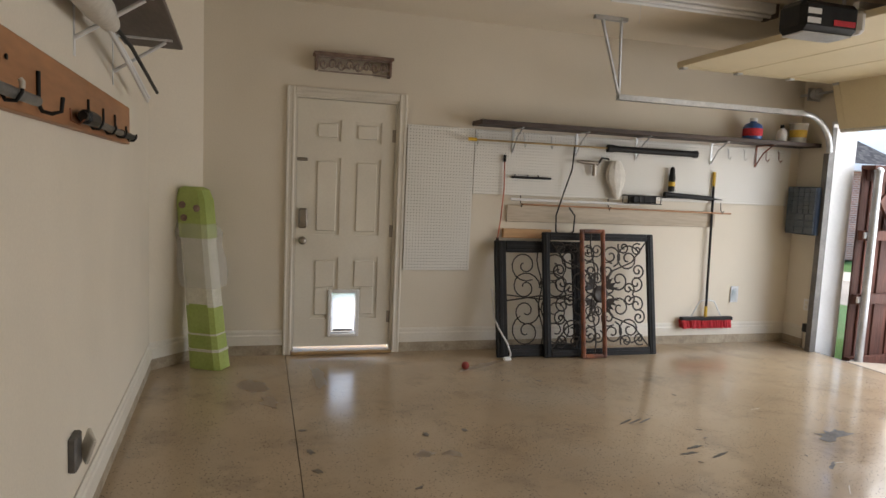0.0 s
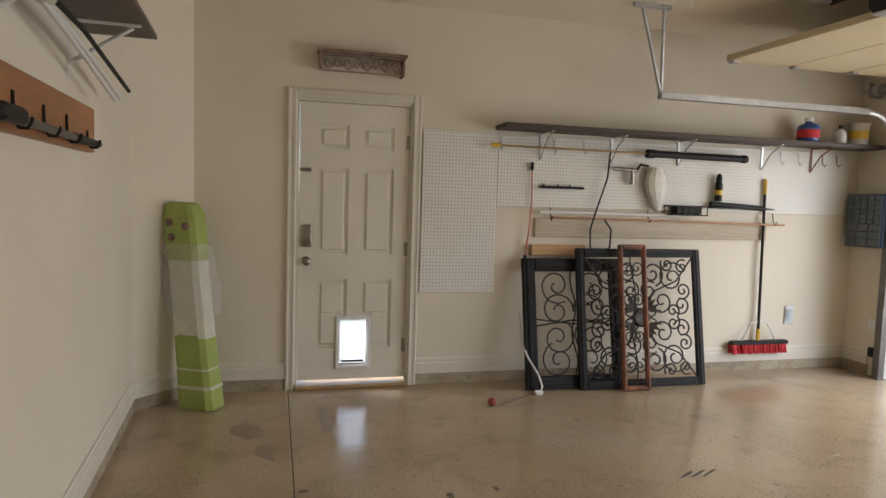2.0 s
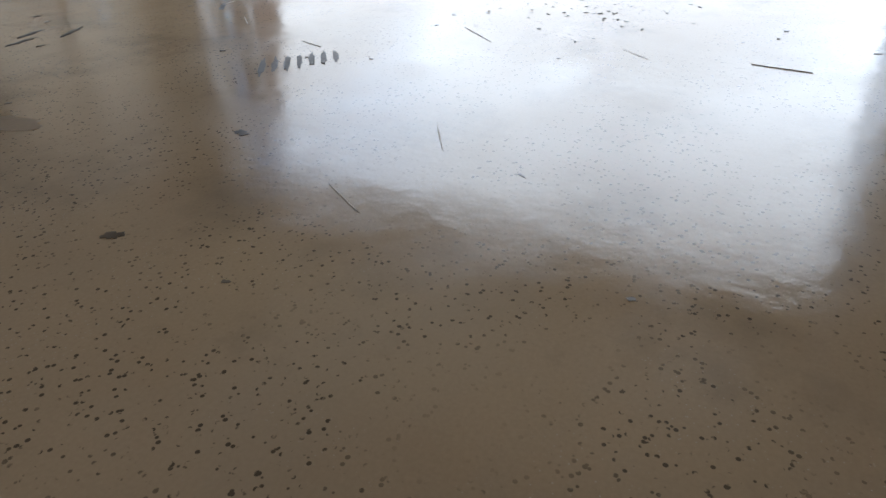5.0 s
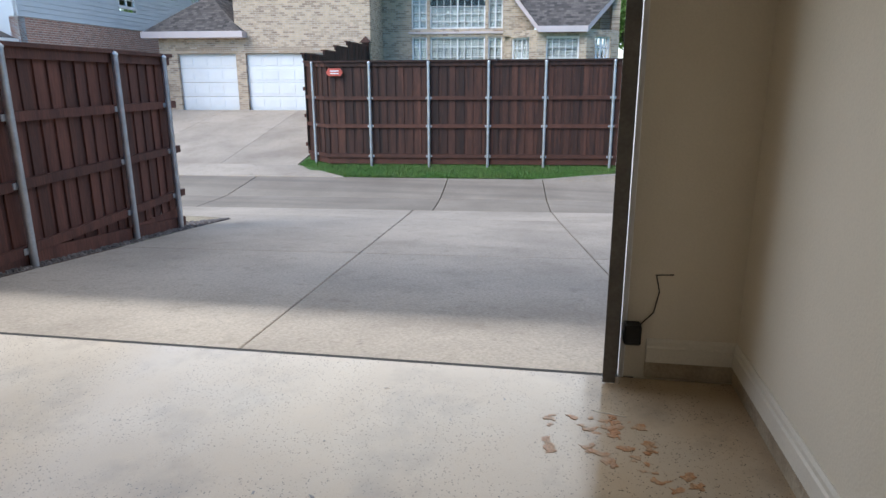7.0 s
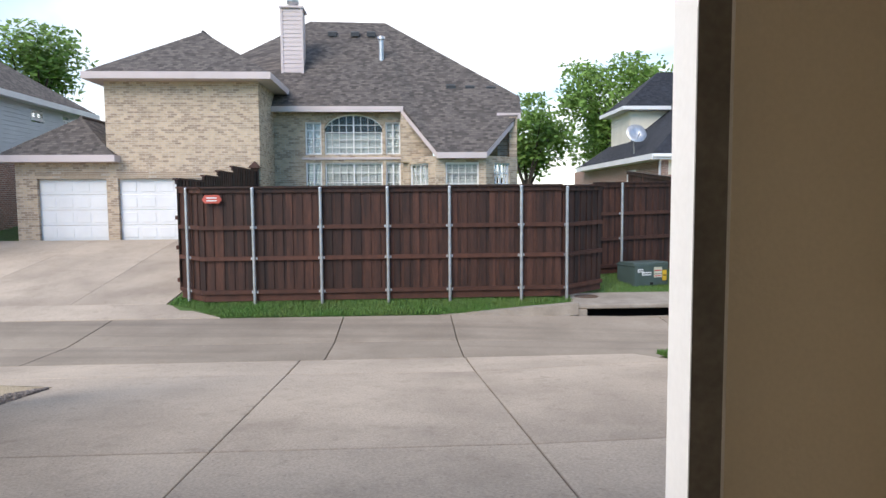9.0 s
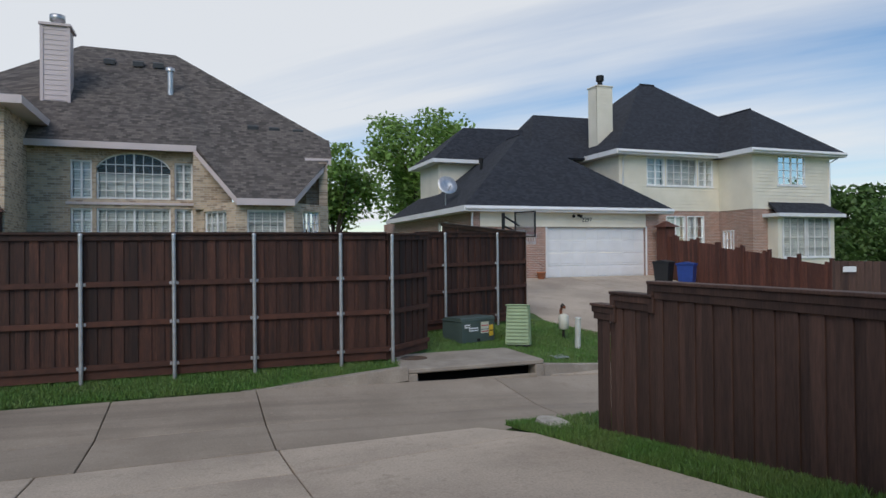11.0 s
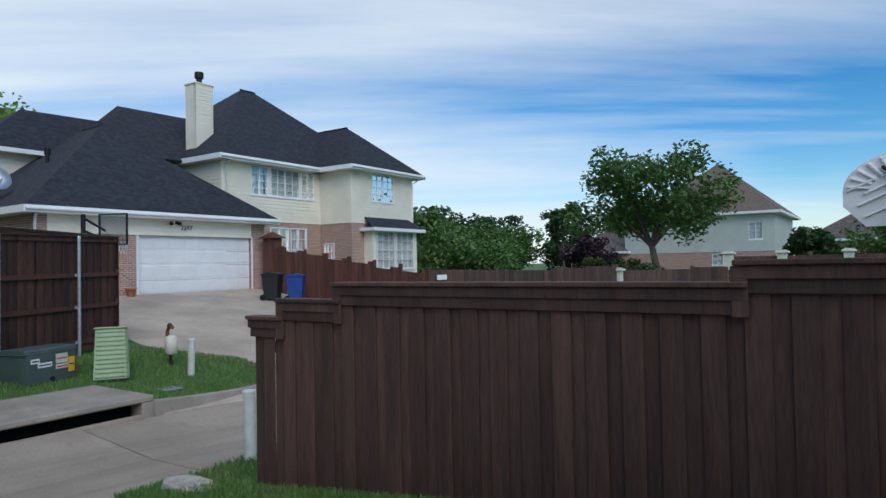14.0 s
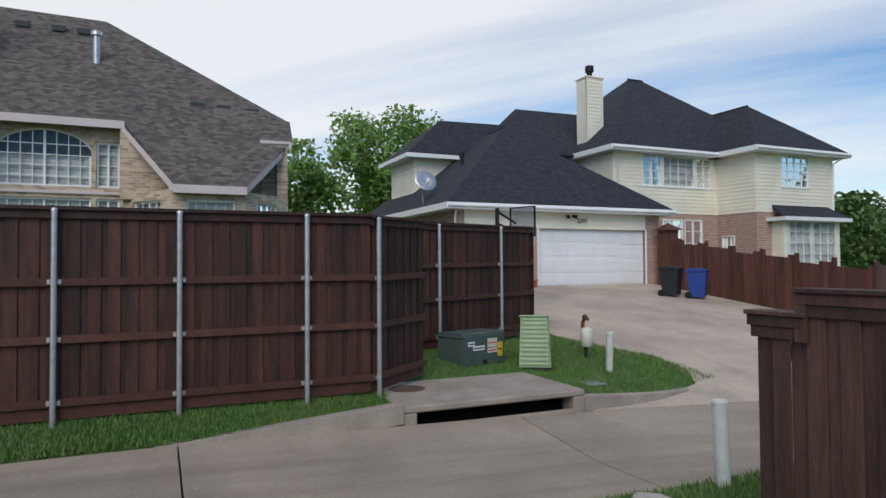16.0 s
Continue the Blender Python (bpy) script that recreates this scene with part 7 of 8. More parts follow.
part("head", Mesh().box((X0 + 0.048, 2.42, 1.583), (X0 + 0.092, 2.60, 1.632), 0.012).cyl((X0 + 0.07, 2.38, 1.607), (X0 + 0.07, 2.43, 1.607), 0.016, None, 12), M_BLACK, t2)
part("shaft", Mesh().cyl((X0 + 0.070, 2.60, 1.60), (X0 + 0.070, 3.2, 1.597), 0.014, None, 10), M_TRACK, t2)
part("grip", Mesh().cyl((X0 + 0.070, 3.2, 1.597), (X0 + 0.070, 3.62, 1.597), 0.017, 0.015, 12), M_BLACK, t2)
ws_ = thing("high_shelf", "dark wooden shelf on white angle brackets", "shelf")
part("plank", Mesh().box((X0 + 0.02, -0.3, 2.075), (X0 + 0.30, 3.68, 2.097), 0.004), mat("grey_brown_board", (0.10, 0.08, 0.072), 0.6, (0.15, 0.12, 0.105), 4, 50, 0.2, 0.15, stretch=(1, 0.15, 1)), ws_)
for y in (0.6, 1.75, 2.6, 3.42):
    part("bracket", Mesh().box((X0 + 0.001, y - 0.012, 1.835), (X0 + 0.006, y + 0.012, 2.07)).box((X0 + 0.006, y - 0.012, 2.066), (X0 + 0.27, y + 0.012, 2.074)).tube([(X0 + 0.24, y, 2.06), (X0 + 0.006, y, 1.90)], 0.011, 4), M_WHITE, ws_)
um = thing("furled_canopy", "rolled white canopy with thin poles stored on the brackets", "canopy")
part("roll", Mesh().tube([(X0 + 0.10, 0.4, 2.0), (X0 + 0.10, 1.4, 2.0), (X0 + 0.10, 2.5, 1.995), (X0 + 0.1, 2.75, 1.99)], [0.05, 0.06, 0.055, 0.035], 12), M_PLASTW, um)
for i, (dz_, dx_) in enumerate(((-0.02, 0.02), (0.0, 0.05), (-0.06, 0.03))):
    part("pole", Mesh().tube([(X0 + 0.09 + dx_ * 0.3, 2.4, 2.0), (X0 + 0.08 + dx_, 3.1, 1.965 + dz_), (X0 + 0.07 + dx_ * 1.8, 3.95 - 0.12 * i, 1.86 + dz_)], 0.009, 6), M_WHITE if i % 2 == 0 else M_BLACK, um)

SKEW = Matrix.Translation((X0, 4.86, 0)) @ Matrix.Rotation(radians(2.43), 4, "Z") @ Matrix.Translation((-X0, -4.86, 0))
for ob in (hk, tl, t2, ws_, um, hb_):
    ob.matrix_basis = SKEW

# long green package leaning in the corner
pk = thing("wrapped_package", "long lime-green and white wrapped package leaning in the corner", "package")
pb, pt_ = Vector((-0.47, 4.90, 0.0)), Vector((-0.60, 5.03, 1.33))


def pk_ring(s, hw, hd, cut=0.3):
    c = pb.lerp(pt_, s)
    o = [(-hw, -hd * (1 - cut)), (-hw * (1 - cut), -hd), (hw * (1 - cut), -hd), (hw, -hd * (1 - cut)), (hw, hd), (-hw, hd)]
    rot = radians(-28)
    return [(c.x + a * math.cos(rot) - b * math.sin(rot), c.y + a * math.sin(rot) + b * math.cos(rot), c.z) for a, b in o]


def pk_tube(specs):
    rings = [pk_ring(*s) for s in specs]
    me = Mesh()
    vs = [p for r in rings for p in r]
    k = 6
    fs = [(j * k + i, j * k + (i + 1) % k, (j + 1) * k + (i + 1) % k, (j + 1) * k + i) for j in range(len(rings) - 1) for i in range(k)]
    fs += [tuple(range(k))[::-1], tuple(range((len(rings) - 1) * k, len(rings) * k))]
    return me.add(vs, fs)


part("foot_sleeve", pk_tube([(0.003, 0.125, 0.075), (0.19, 0.118, 0.072)]), M_LIME, pk, "lime green card sleeve")
part("middle_wrap", pk_tube([(0.19, 0.113, 0.07), (0.30, 0.112, 0.069), (0.72, 0.108, 0.068)]), M_PAPER, pk, "white wrapping")
part("band", pk_tube([(0.10, 0.127, 0.077), (0.115, 0.127, 0.077)]), M_PAPER, pk)
part("head_sleeve", pk_tube([(0.72, 0.118, 0.072), (0.93, 0.116, 0.07), (0.985, 0.095, 0.06), (1.0, 0.06, 0.045)]), M_LIME, pk, "lime green card sleeve")
part("side_print", pk_tube([(0.20, 0.1145, 0.0715), (0.34, 0.1135, 0.0705), (0.36, 0.1, 0.0705)]), M_LIME, pk)
rot_m = Matrix.Rotation(radians(-28), 4, "Z")
for sx, s in ((-0.055, 0.90), (0.06, 0.885), (-0.05, 0.83)):
    c = pb.lerp(pt_, s)
    p = rot_m @ Vector((sx, -0.0705, 0))
    dv = rot_m @ Vector((0, -1, 0))
    part("eyelet", Mesh().cyl(c + p, c + p + dv * 0.008, 0.026, None, 16).cyl(c + p + dv * 0.008, c + p + dv * 0.012, 0.016, 0.014, 16), M_CARV, pk, "dark round eyelet")
fm_ = pk_tube([(0.45, 0.135, 0.09), (0.52, 0.155, 0.11), (0.60, 0.15, 0.105), (0.68, 0.13, 0.10), (0.75, 0.15, 0.095), (0.80, 0.125, 0.08)])
fm_.v = [(x + 0.02 * noise.noise((x * 9, y * 9, z * 9)), y + 0.02 * noise.noise((x * 9, y * 9, z * 9 + 7)), z) for x, y, z in fm_.v]
fm_.f = fm_.f[:-2]
fo = part("plastic_film", fm_, M_CLEAR, pk, "loose clear plastic film")
fo.visible_shadow = False

# floor marks: stains with shapes of their own, under a millimetre thick
marks = random.Random(9)


def stain(name, cx, cy, rx, ry, material, ang=0.0, rough_=0.35, n=18):
    pts = []
    for i in range(n):
        a = 2 * math.pi * i / n
        k = 1 + rough_ * marks.uniform(-1, 1)
        x, y = rx * k * math.cos(a), ry * k * math.sin(a)
        pts.append((cx + x * math.cos(ang) - y * math.sin(ang), cy + x * math.sin(ang) + y * math.cos(ang)))
    part(name, Mesh().prism(pts, 0.0002, marks.uniform(0.0006, 0.0024)), material, garage_floor)


M_OIL = mat("oil_stain", (0.075, 0.06, 0.045), 0.35, (0.14, 0.11, 0.08), 14, 80, 0.2, 0)
M_SKID = mat("rubber_scuff", (0.05, 0.045, 0.042), 0.5, (0.10, 0.09, 0.08), 20, 80, 0.3, 0)
M_RUST = mat("rust_stain", (0.36, 0.16, 0.055), 0.5, (0.36, 0.24, 0.14), 16, 90, 0.3, 0)
M_PALESC = mat("pale_scratch", (0.60, 0.54, 0.44), 0.5, (0.5, 0.44, 0.35), 20, 80, 0.1, 0)
M_FADE = mat("faint_stain", (0.27, 0.21, 0.15), 0.3, (0.32, 0.25, 0.18), 9, 80, 0.1, 0)
for x, y, r in ((0.81, 3.38, 0.03), (1.05, 3.41, 0.025), (0.86, 2.55, 0.035), (0.15, 3.25, 0.03), (0.17, 3.01, 0.03), (0.13, 3.55, 0.02), (0.62, 2.75, 0.02), (1.9, 4.25, 0.02), (1.83, 1.61, 0.02), (1.37, 1.51, 0.02), (1.2, 1.9, 0.015)):
    stain("spot", x, y, r, r * 0.6, M_OIL, marks.uniform(0, 3))
for x, y, rx, ry in ((0.74, 3.12, 0.06, 0.04), (0.88, 3.1, 0.05, 0.035), (1.65, 2.2, 0.12, 0.05), (-0.15, 4.4, 0.16, 0.08), (0.3, 4.6, 0.25, 0.05), (1.6, 4.7, 0.22, 0.04), (-0.05, 4.05, 0.1, 0.05)):
    stain("smudge", x, y, rx, ry, M_FADE, marks.uniform(0, 3))
for i in range(7):
    stain("scuff", 2.27 + i * 0.03, 1.90 - i * 0.024, 0.085 - 0.004 * i, 0.009, M_SKID, 0.6, 0.25)
for i in range(6):
    stain("scuff", 2.08 + i * 0.035, 3.37 + 0.02 * (i % 2), 0.05, 0.007, M_SKID, 0.5, 0.25)
for x, y, a in ((2.28, 2.95, 0.2), (2.36, 2.83, 0.4), (2.2, 2.88, 0.1), (2.9, 2.6, 0.6)):
    stain("scuff", x, y, 0.06, 0.012, M_SKID, a)
for x, y, rx, ry, a in ((4.50, -0.08, 0.016, 0.15, 0), (4.36, 0.07, 0.15, 0.016, 0), (4.44, -0.20, 0.05, 0.04, 0), (4.30, -0.1, 0.09, 0.03, 0.5), (4.40, -0.16, 0.11, 0.022, 1.2), (4.22, -0.28, 0.09, 0.025, 0.4), (4.08, -0.36, 0.07, 0.025, 0.7), (4.18, -0.18, 0.03, 0.02, 0), (4.5, -0.26, 0.08, 0.018, 1.0), (4.1, -0.47, 0.05, 0.02, 0.3), (4.3, -0.34, 0.05, 0.02, 0.1)):
    for _ in range(9):
        u, v = marks.uniform(-1, 1) * rx, marks.uniform(-1, 1) * ry
        k = marks.uniform(0.008, 0.026)
        stain("rust_mark", x + u * math.cos(a) - v * math.sin(a), y + u * math.sin(a) + v * math.cos(a), k, k * marks.uniform(0.4, 0.9), M_RUST, marks.uniform(0, 3), 0.5, 11)

M_SPALL = mat("bare_spalled_concrete", (0.22, 0.20, 0.17), 0.9, (0.14, 0.125, 0.105), 20, 90, 0.3, 0.5)
stain("spalled_patch", 3.46, -0.68, 0.13, 0.12, M_SPALL, 0.2, 0.2)
stain("spalled_patch", 3.53, -0.48, 0.045, 0.035, M_SPALL, 0.8, 0.35)
stain("smudge", 3.28, 2.97, 0.14, 0.06, M_SKID, 0.3, 0.5)
for k in range(44):
    stain("chip", 3.33 + marks.gauss(0, 0.16), 1.24 + marks.gauss(0, 0.22), marks.uniform(0.003, 0.010), marks.uniform(0.002, 0.006), M_SPALL, marks.uniform(0, 3), 0.5, 9)
for k in range(60):
    stain("chip", marks.uniform(1.0, 4.7), marks.uniform(-0.5, 4.5), marks.uniform(0.006, 0.018), marks.uniform(0.003, 0.007), M_OIL, marks.uniform(0, 3), 0.5, 8)
for k in range(14):
    a = marks.uniform(0, 3)
    stain("scratch", marks.uniform(1.2, 4.6), marks.uniform(-0.3, 3.8), marks.uniform(0.04, 0.11), 0.0022, M_PALESC, a, 0.3, 10)


# ---- things outdoors ----
PLACE[0] = STREET
M_UTIL = mat("dark_green_cabinet_paint", (0.075, 0.105, 0.095), 0.45, (0.06, 0.085, 0.077), 3, 60, 0.1, 0.05)
M_PALEG = mat("pale_green_plastic", (0.34, 0.44, 0.26), 0.5, (0.29, 0.38, 0.22), 4, 60, 0.08, 0.05)
M_BLUEB = mat("blue_bin_plastic", (0.02, 0.06, 0.27), 0.4, (0.015, 0.045, 0.21), 4, 60, 0.08, 0.05)
M_GREYB = mat("charcoal_bin_plastic", (0.02, 0.022, 0.024), 0.45)

tb = thing("transformer_box", "dark green steel transformer box on the grass", "transformer box", pose(20.25, -5.05, far_z(20.2, -4.95) - 0.02, 0, 0, -72) @ Matrix.Scale(0.84, 4))
part("body", Mesh().prism([(-0.45, 0.0), (0.42, 0.0), (0.42, 0.60), (0.30, 0.68), (-0.45, 0.68)], -0.62, 0.62, Matrix.Rotation(radians(90), 4, "Z"), 1), M_UTIL, tb)
part("lid", Mesh().box((-0.65, -0.44, 0.60), (0.65, 0.47, 0.625), 0.01), M_UTIL, tb)
part("hood", Mesh().prism([(-0.46, 0.0), (0.40, 0.0), (0.33, 0.07), (-0.40, 0.09)], -0.64, 0.64, Matrix.Translation((0, 0, 0.625)) @ Matrix.Rotation(radians(90), 4, "Z"), 1), M_UTIL, tb)
for x0, x1, z0, z1, m_, lab in ((-0.52, -0.32, 0.42, 0.52, M_WHITE, "white label"), (-0.36, -0.02, 0.32, 0.42, M_WHITE, "white number label"), (0.08, 0.38, 0.36, 0.56, M_PAPER, "pale warning label"), (0.08, 0.38, 0.24, 0.34, M_PAPER, "pale label"), (0.40, 0.56, 0.14, 0.46, M_YELLOW, "yellow warning label")):
    st = part("sticker", Mesh().box((x0, -0.466, z0), (x1, -0.458, z1)), m_, tb, lab)
    part("print_bar", Mesh().box((x0 + 0.02, -0.469, (z0 + z1) / 2 - 0.015), (x1 - 0.02, -0.4665, (z0 + z1) / 2 + 0.012)), M_BLACK if m_ is not M_PAPER else M_RED, st)
part("latch", Mesh().box((-0.05, -0.48, 0.02), (0.05, -0.43, 0.10), 0.01), M_BLACK, tb)

cab = thing("ribbed_pedestal", "tall leaning pale green ribbed utility cover", "utility pedestal", pose(19.75, -6.15, far_z(19.75, -6.15) - 0.03, 0, 6, -32))
prof = [(-0.30, -0.28), (0.30, -0.28), (0.30, 0.28), (-0.30, 0.28)]
vs = [(x, y, 0.0) for x, y in prof] + [(x * 0.88, y * 0.88, 0.96) for x, y in prof]
part("shell", Mesh().add(vs, [(3, 2, 1, 0), (4, 5, 6, 7), (0, 1, 5, 4), (1, 2, 6, 5), (2, 3, 7, 6), (3, 0, 4, 7)]), M_PALEG, cab)
for k in range(11):
    z = 0.06 + k * 0.083
    s = 1 - 0.12 * z / 0.96
    for a, b in (((-0.27, -0.305), (0.27, -0.27)), ((-0.325, -0.25), (-0.29, 0.25)), ((0.29, -0.25), (0.325, 0.25))):
        part("rib", Mesh().box((a[0] * s, a[1] * s, z), (b[0] * s, b[1] * s, z + 0.045), 0.01), M_PALEG, cab)
for x in (-0.22, 0.02, 0.22):
    part("upright_rib", Mesh().tube([(x, -0.30, 0.02), (x * 0.88, -0.265, 0.96)], 0.016, 5), M_PALEG, cab)
part("lid", Mesh().box((-0.30, -0.28, 0.955), (0.30, 0.28, 0.995), 0.02), M_PALEG, cab)
part("base", Mesh().box((-0.34, -0.32, -0.02), (0.34, 0.32, 0.03), 0.01), M_BLACK, cab)


M_PIPE = mat("weathered_white_plastic", (0.62, 0.63, 0.58), 0.55, (0.48, 0.49, 0.44), 5, 60, 0.1, 0.1)


def bollard(x, y, zg, h, lean, label):
    t = thing("marker_post", label, "marker post", pose(x, y, zg - 0.05, lean[0], lean[1], 0))
    part("tube", Mesh().cyl((0, 0, 0), (0, 0, h), 0.07, None, 18), M_PIPE, t)
    part("cap", Mesh().lathe([(0.076, 0), (0.076, 0.03), (0.05, 0.042), (0.002, 0.045)], (0, 0, h - 0.01), 18), M_PIPE, t)
    return t


bollard(19.3, -7.55, far_z(19.3, -7.55), 0.78, (0, -2), "white plastic pipe marker post in the grass")
bollard(13.75, -4.52, -1.16, 0.92, (3, 5), "white plastic pipe marker leaning beside the alley")
hy = thing("backflow_valve", "small rusty beige water valve on a standpipe", "valve", pose(20.3, -7.75, far_z(20.3, -7.75) - 0.03, 0, 0, 20))
part("riser", Mesh().cyl((0, 0, 0), (0, 0, 0.32), 0.035), M_IRON, hy)
part("drum", Mesh().lathe([(0.10, 0.28), (0.13, 0.30), (0.13, 0.62), (0.09, 0.66), (0.05, 0.68)], (-0.05, 0.05, 0), 16), M_PAPER, hy)
part("elbow", Mesh().tube([(0.05, 0, 0.45), (0.08, 0, 0.75), (0.03, 0, 0.86), (-0.06, 0, 0.84)], 0.04, 8), M_COPPER, hy)
part("bonnet", Mesh().lathe([(0.05, 0), (0.06, 0.05), (0.02, 0.1)], (0.02, 0, 0.84), 12), M_IRON, hy)
solid("valve_box_lid", Mesh().box((18.35, -6.75, far_z(18.5, -6.6) + 0.005), (18.75, -6.4, far_z(18.5, -6.6) + 0.035), 0.01), mat("grey_green_lid", (0.20, 0.24, 0.22), 0.7), "grey-green plastic valve box lid in the grass", "valve lid")
fl_r = thing("flat_rock", "flat pale rough limestone slab in the grass", "rock")
rk = Mesh()
for i in range(14):
    a = 6.283 * i / 14
    k = 1 + 0.2 * noise.noise((i * 0.9, 2.0, 0))
    rk.v.append((13.35 + 0.42 * k * math.cos(a), -3.45 + 0.2 * k * math.sin(a), -1.05))
for i in range(14):
    x, y, z = rk.v[i]
    rk.v.append((13.35 + (x - 13.35) * 0.88, -3.45 + (y + 3.45) * 0.88, -0.955 + 0.015 * noise.noise((i * 1.7, 0, 5))))
rk.f = [tuple(range(14, 28))] + [(i, (i + 1) % 14, 14 + (i + 1) % 14, 14 + i) for i in range(14)]
part("slab", rk, mat("limestone", (0.45, 0.42, 0.36), 0.9, (0.30, 0.27, 0.23), 6, 40, 0.2, 0.6), fl_r)


def bin_thing(x, y, z, ang, m_, label):
    t = thing("wheelie_bin", label, "bin", pose(x, y, z, 0, 0, ang), group="bins by the fence")
    lo = [(-0.24, -0.26), (0.24, -0.26), (0.24, 0.24), (-0.24, 0.24)]
    vs = [(a, b, 0.06) for a, b in lo] + [(a * 1.25, b * 1.3, 0.98) for a, b in lo]
    part("body", Mesh().add(vs, [(3, 2, 1, 0), (4, 5, 6, 7), (0, 1, 5, 4), (1, 2, 6, 5), (2, 3, 7, 6), (3, 0, 4, 7)]), m_, t)
    part("rim", Mesh().box((-0.32, -0.36, 0.93), (0.32, 0.33, 0.985), 0.015), m_, t)
    part("lid", Mesh().prism([(-0.37, 0.985), (0.34, 0.985), (0.34, 1.03), (0.0, 1.09), (-0.37, 1.02)], -0.33, 0.33, None, 0), m_, t)
    part("handle", Mesh().cyl((-0.25, 0.36, 1.0), (0.25, 0.36, 1.0), 0.018), m_, t)
    for s in (-1, 1):
        part("wheel", Mesh().cyl((s * 0.23, 0.27, 0.12), (s * 0.29, 0.27, 0.12), 0.12, None, 18), M_BLACK, t)
    part("emblem", Mesh().box((-0.10, -0.348, 0.70), (0.06, -0.325, 0.84), 0.01, Matrix.Rotation(radians(-4), 4, "X")), M_WHITE, t, "plain white mark")
    return t


bin_thing(27.2, -16.55, far_z(27.2, -12) + 0.02, -62, M_GREYB, "charcoal wheeled bin beside the fence")
bin_thing(26.6, -17.2, far_z(26.6, -12) + 0.02, -55, M_BLUEB, "blue wheeled recycling bin beside the fence")
gp = thing("gate_pillar", "red-brown wooden gate post with a pyramid cap", "gate post")
part("post", Mesh().box((29.2, -18.85, 0.1), (29.85, -18.35, 2.45), 0.01), M_FENCER, gp)
part("cap", Mesh().add([(29.05, -19.0, 2.45), (30.0, -19.0, 2.45), (30.0, -18.2, 2.45), (29.05, -18.2, 2.45), (29.52, -18.6, 2.75)], [(3, 2, 1, 0), (0, 1, 4), (1, 2, 4), (2, 3, 4), (3, 0, 4)]), M_FENCER, gp)
pot = thing("flower_pot", "stacked terracotta pots beside the garage pillar", "pot")
part("pot", Mesh().lathe([(0.12, 0), (0.18, 0.25), (0.2, 0.25), (0.2, 0.3), (0.1, 0.3)], (29.85, -12.4, far_z(29.85, -12) + 0.02), 16), mat("terracotta", (0.42, 0.16, 0.08), 0.8), pot)

# basketball hoops
M_CLEARB = mat("clear_scuffed_board", (0.16, 0.18, 0.20), 0.2)
M_CLEARB.node_tree.nodes["Principled BSDF"].inputs["Alpha"].default_value = 0.35
hp = thing("basketball_hoop", "driveway basketball hoop with a dark clear backboard", "basketball hoop")
part("pole", Mesh().cyl((25.9, -8.75, -0.2), (25.9, -8.75, 2.75), 0.06, None, 12), M_BLACK, hp)
part("arm", Mesh().tube([(25.9, -8.75, 2.65), (25.75, -9.3, 2.3)], 0.035, 6).tube([(25.9, -8.75, 2.3), (25.75, -9.3, 2.05)], 0.035, 6), M_BLACK, hp)
bm = Matrix.Translation((25.72, -9.5, 2.35)) @ Matrix.Rotation(radians(24), 4, "Z")
part("backboard", Mesh().box((-0.42, -0.02, -0.42), (0.42, 0.02, 0.42), 0.01, bm), M_CLEARB, hp)
part("board_frame", Mesh().box((-0.45, -0.03, -0.45), (0.45, 0.03, -0.42), 0, bm).box((-0.45, -0.03, 0.42), (0.45, 0.03, 0.45), 0, bm).box((-0.45, -0.03, -0.42), (-0.42, 0.03, 0.42), 0, bm).box((0.42, -0.03, -0.42), (0.45, 0.03, 0.42), 0, bm), M_BLACK, hp)
rc = bm @ Vector((0, -0.32, -0.3))
part("rim", Mesh().tube([(rc.x + 0.23 * math.cos(a), rc.y + 0.23 * math.sin(a), rc.z) for a in [6.283 * i / 20 for i in range(20)]], 0.012, 6, True), M_RED, hp, "red rim")
net = Mesh()
for i in range(12):
    a, b = 6.283 * i / 12, 6.283 * (i + 1) / 12
    net.tube([(rc.x + 0.22 * math.cos(a), rc.y + 0.22 * math.sin(a), rc.z), (rc.x + 0.15 * math.cos(b), rc.y + 0.15 * math.sin(b), rc.z - 0.4)], 0.006, 4)
    net.tube([(rc.x + 0.22 * math.cos(b), rc.y + 0.22 * math.sin(b), rc.z), (rc.x + 0.15 * math.cos(a), rc.y + 0.15 * math.sin(a), rc.z - 0.4)], 0.006, 4)
part("net", net, M_WHITE, hp)
hn = thing("basketball_hoop", "white fan-shaped backboard seen from behind on a dark pole", "basketball hoop")
HX, HY, HZ = 7.32, -7.62, 1.86
fan = [(0.62 * math.cos(a) * 1.0, 0.40 * math.sin(a)) for a in [math.pi * i / 16 for i in range(17)]] + [(-0.62, -0.16), (-0.42, -0.38), (0.42, -0.38), (0.62, -0.16)]
part("backboard", Mesh().prism([(HX + a, HZ + b) for a, b in fan], HY - 0.10, HY - 0.06, None, 1), M_WHITE, hn, "white moulded backboard")
for i in range(13):
    a = math.pi * (i + 0.5) / 13
    part("rib", Mesh().box((-0.10, -0.012, -0.014), (0.10, 0.02, 0.014), 0.006, Matrix.Translation((HX + 0.48 * math.cos(a), HY - 0.055, HZ + 0.28 * math.sin(a))) @ Matrix.Rotation(-a, 4, "Y")), M_WHITE, hn)
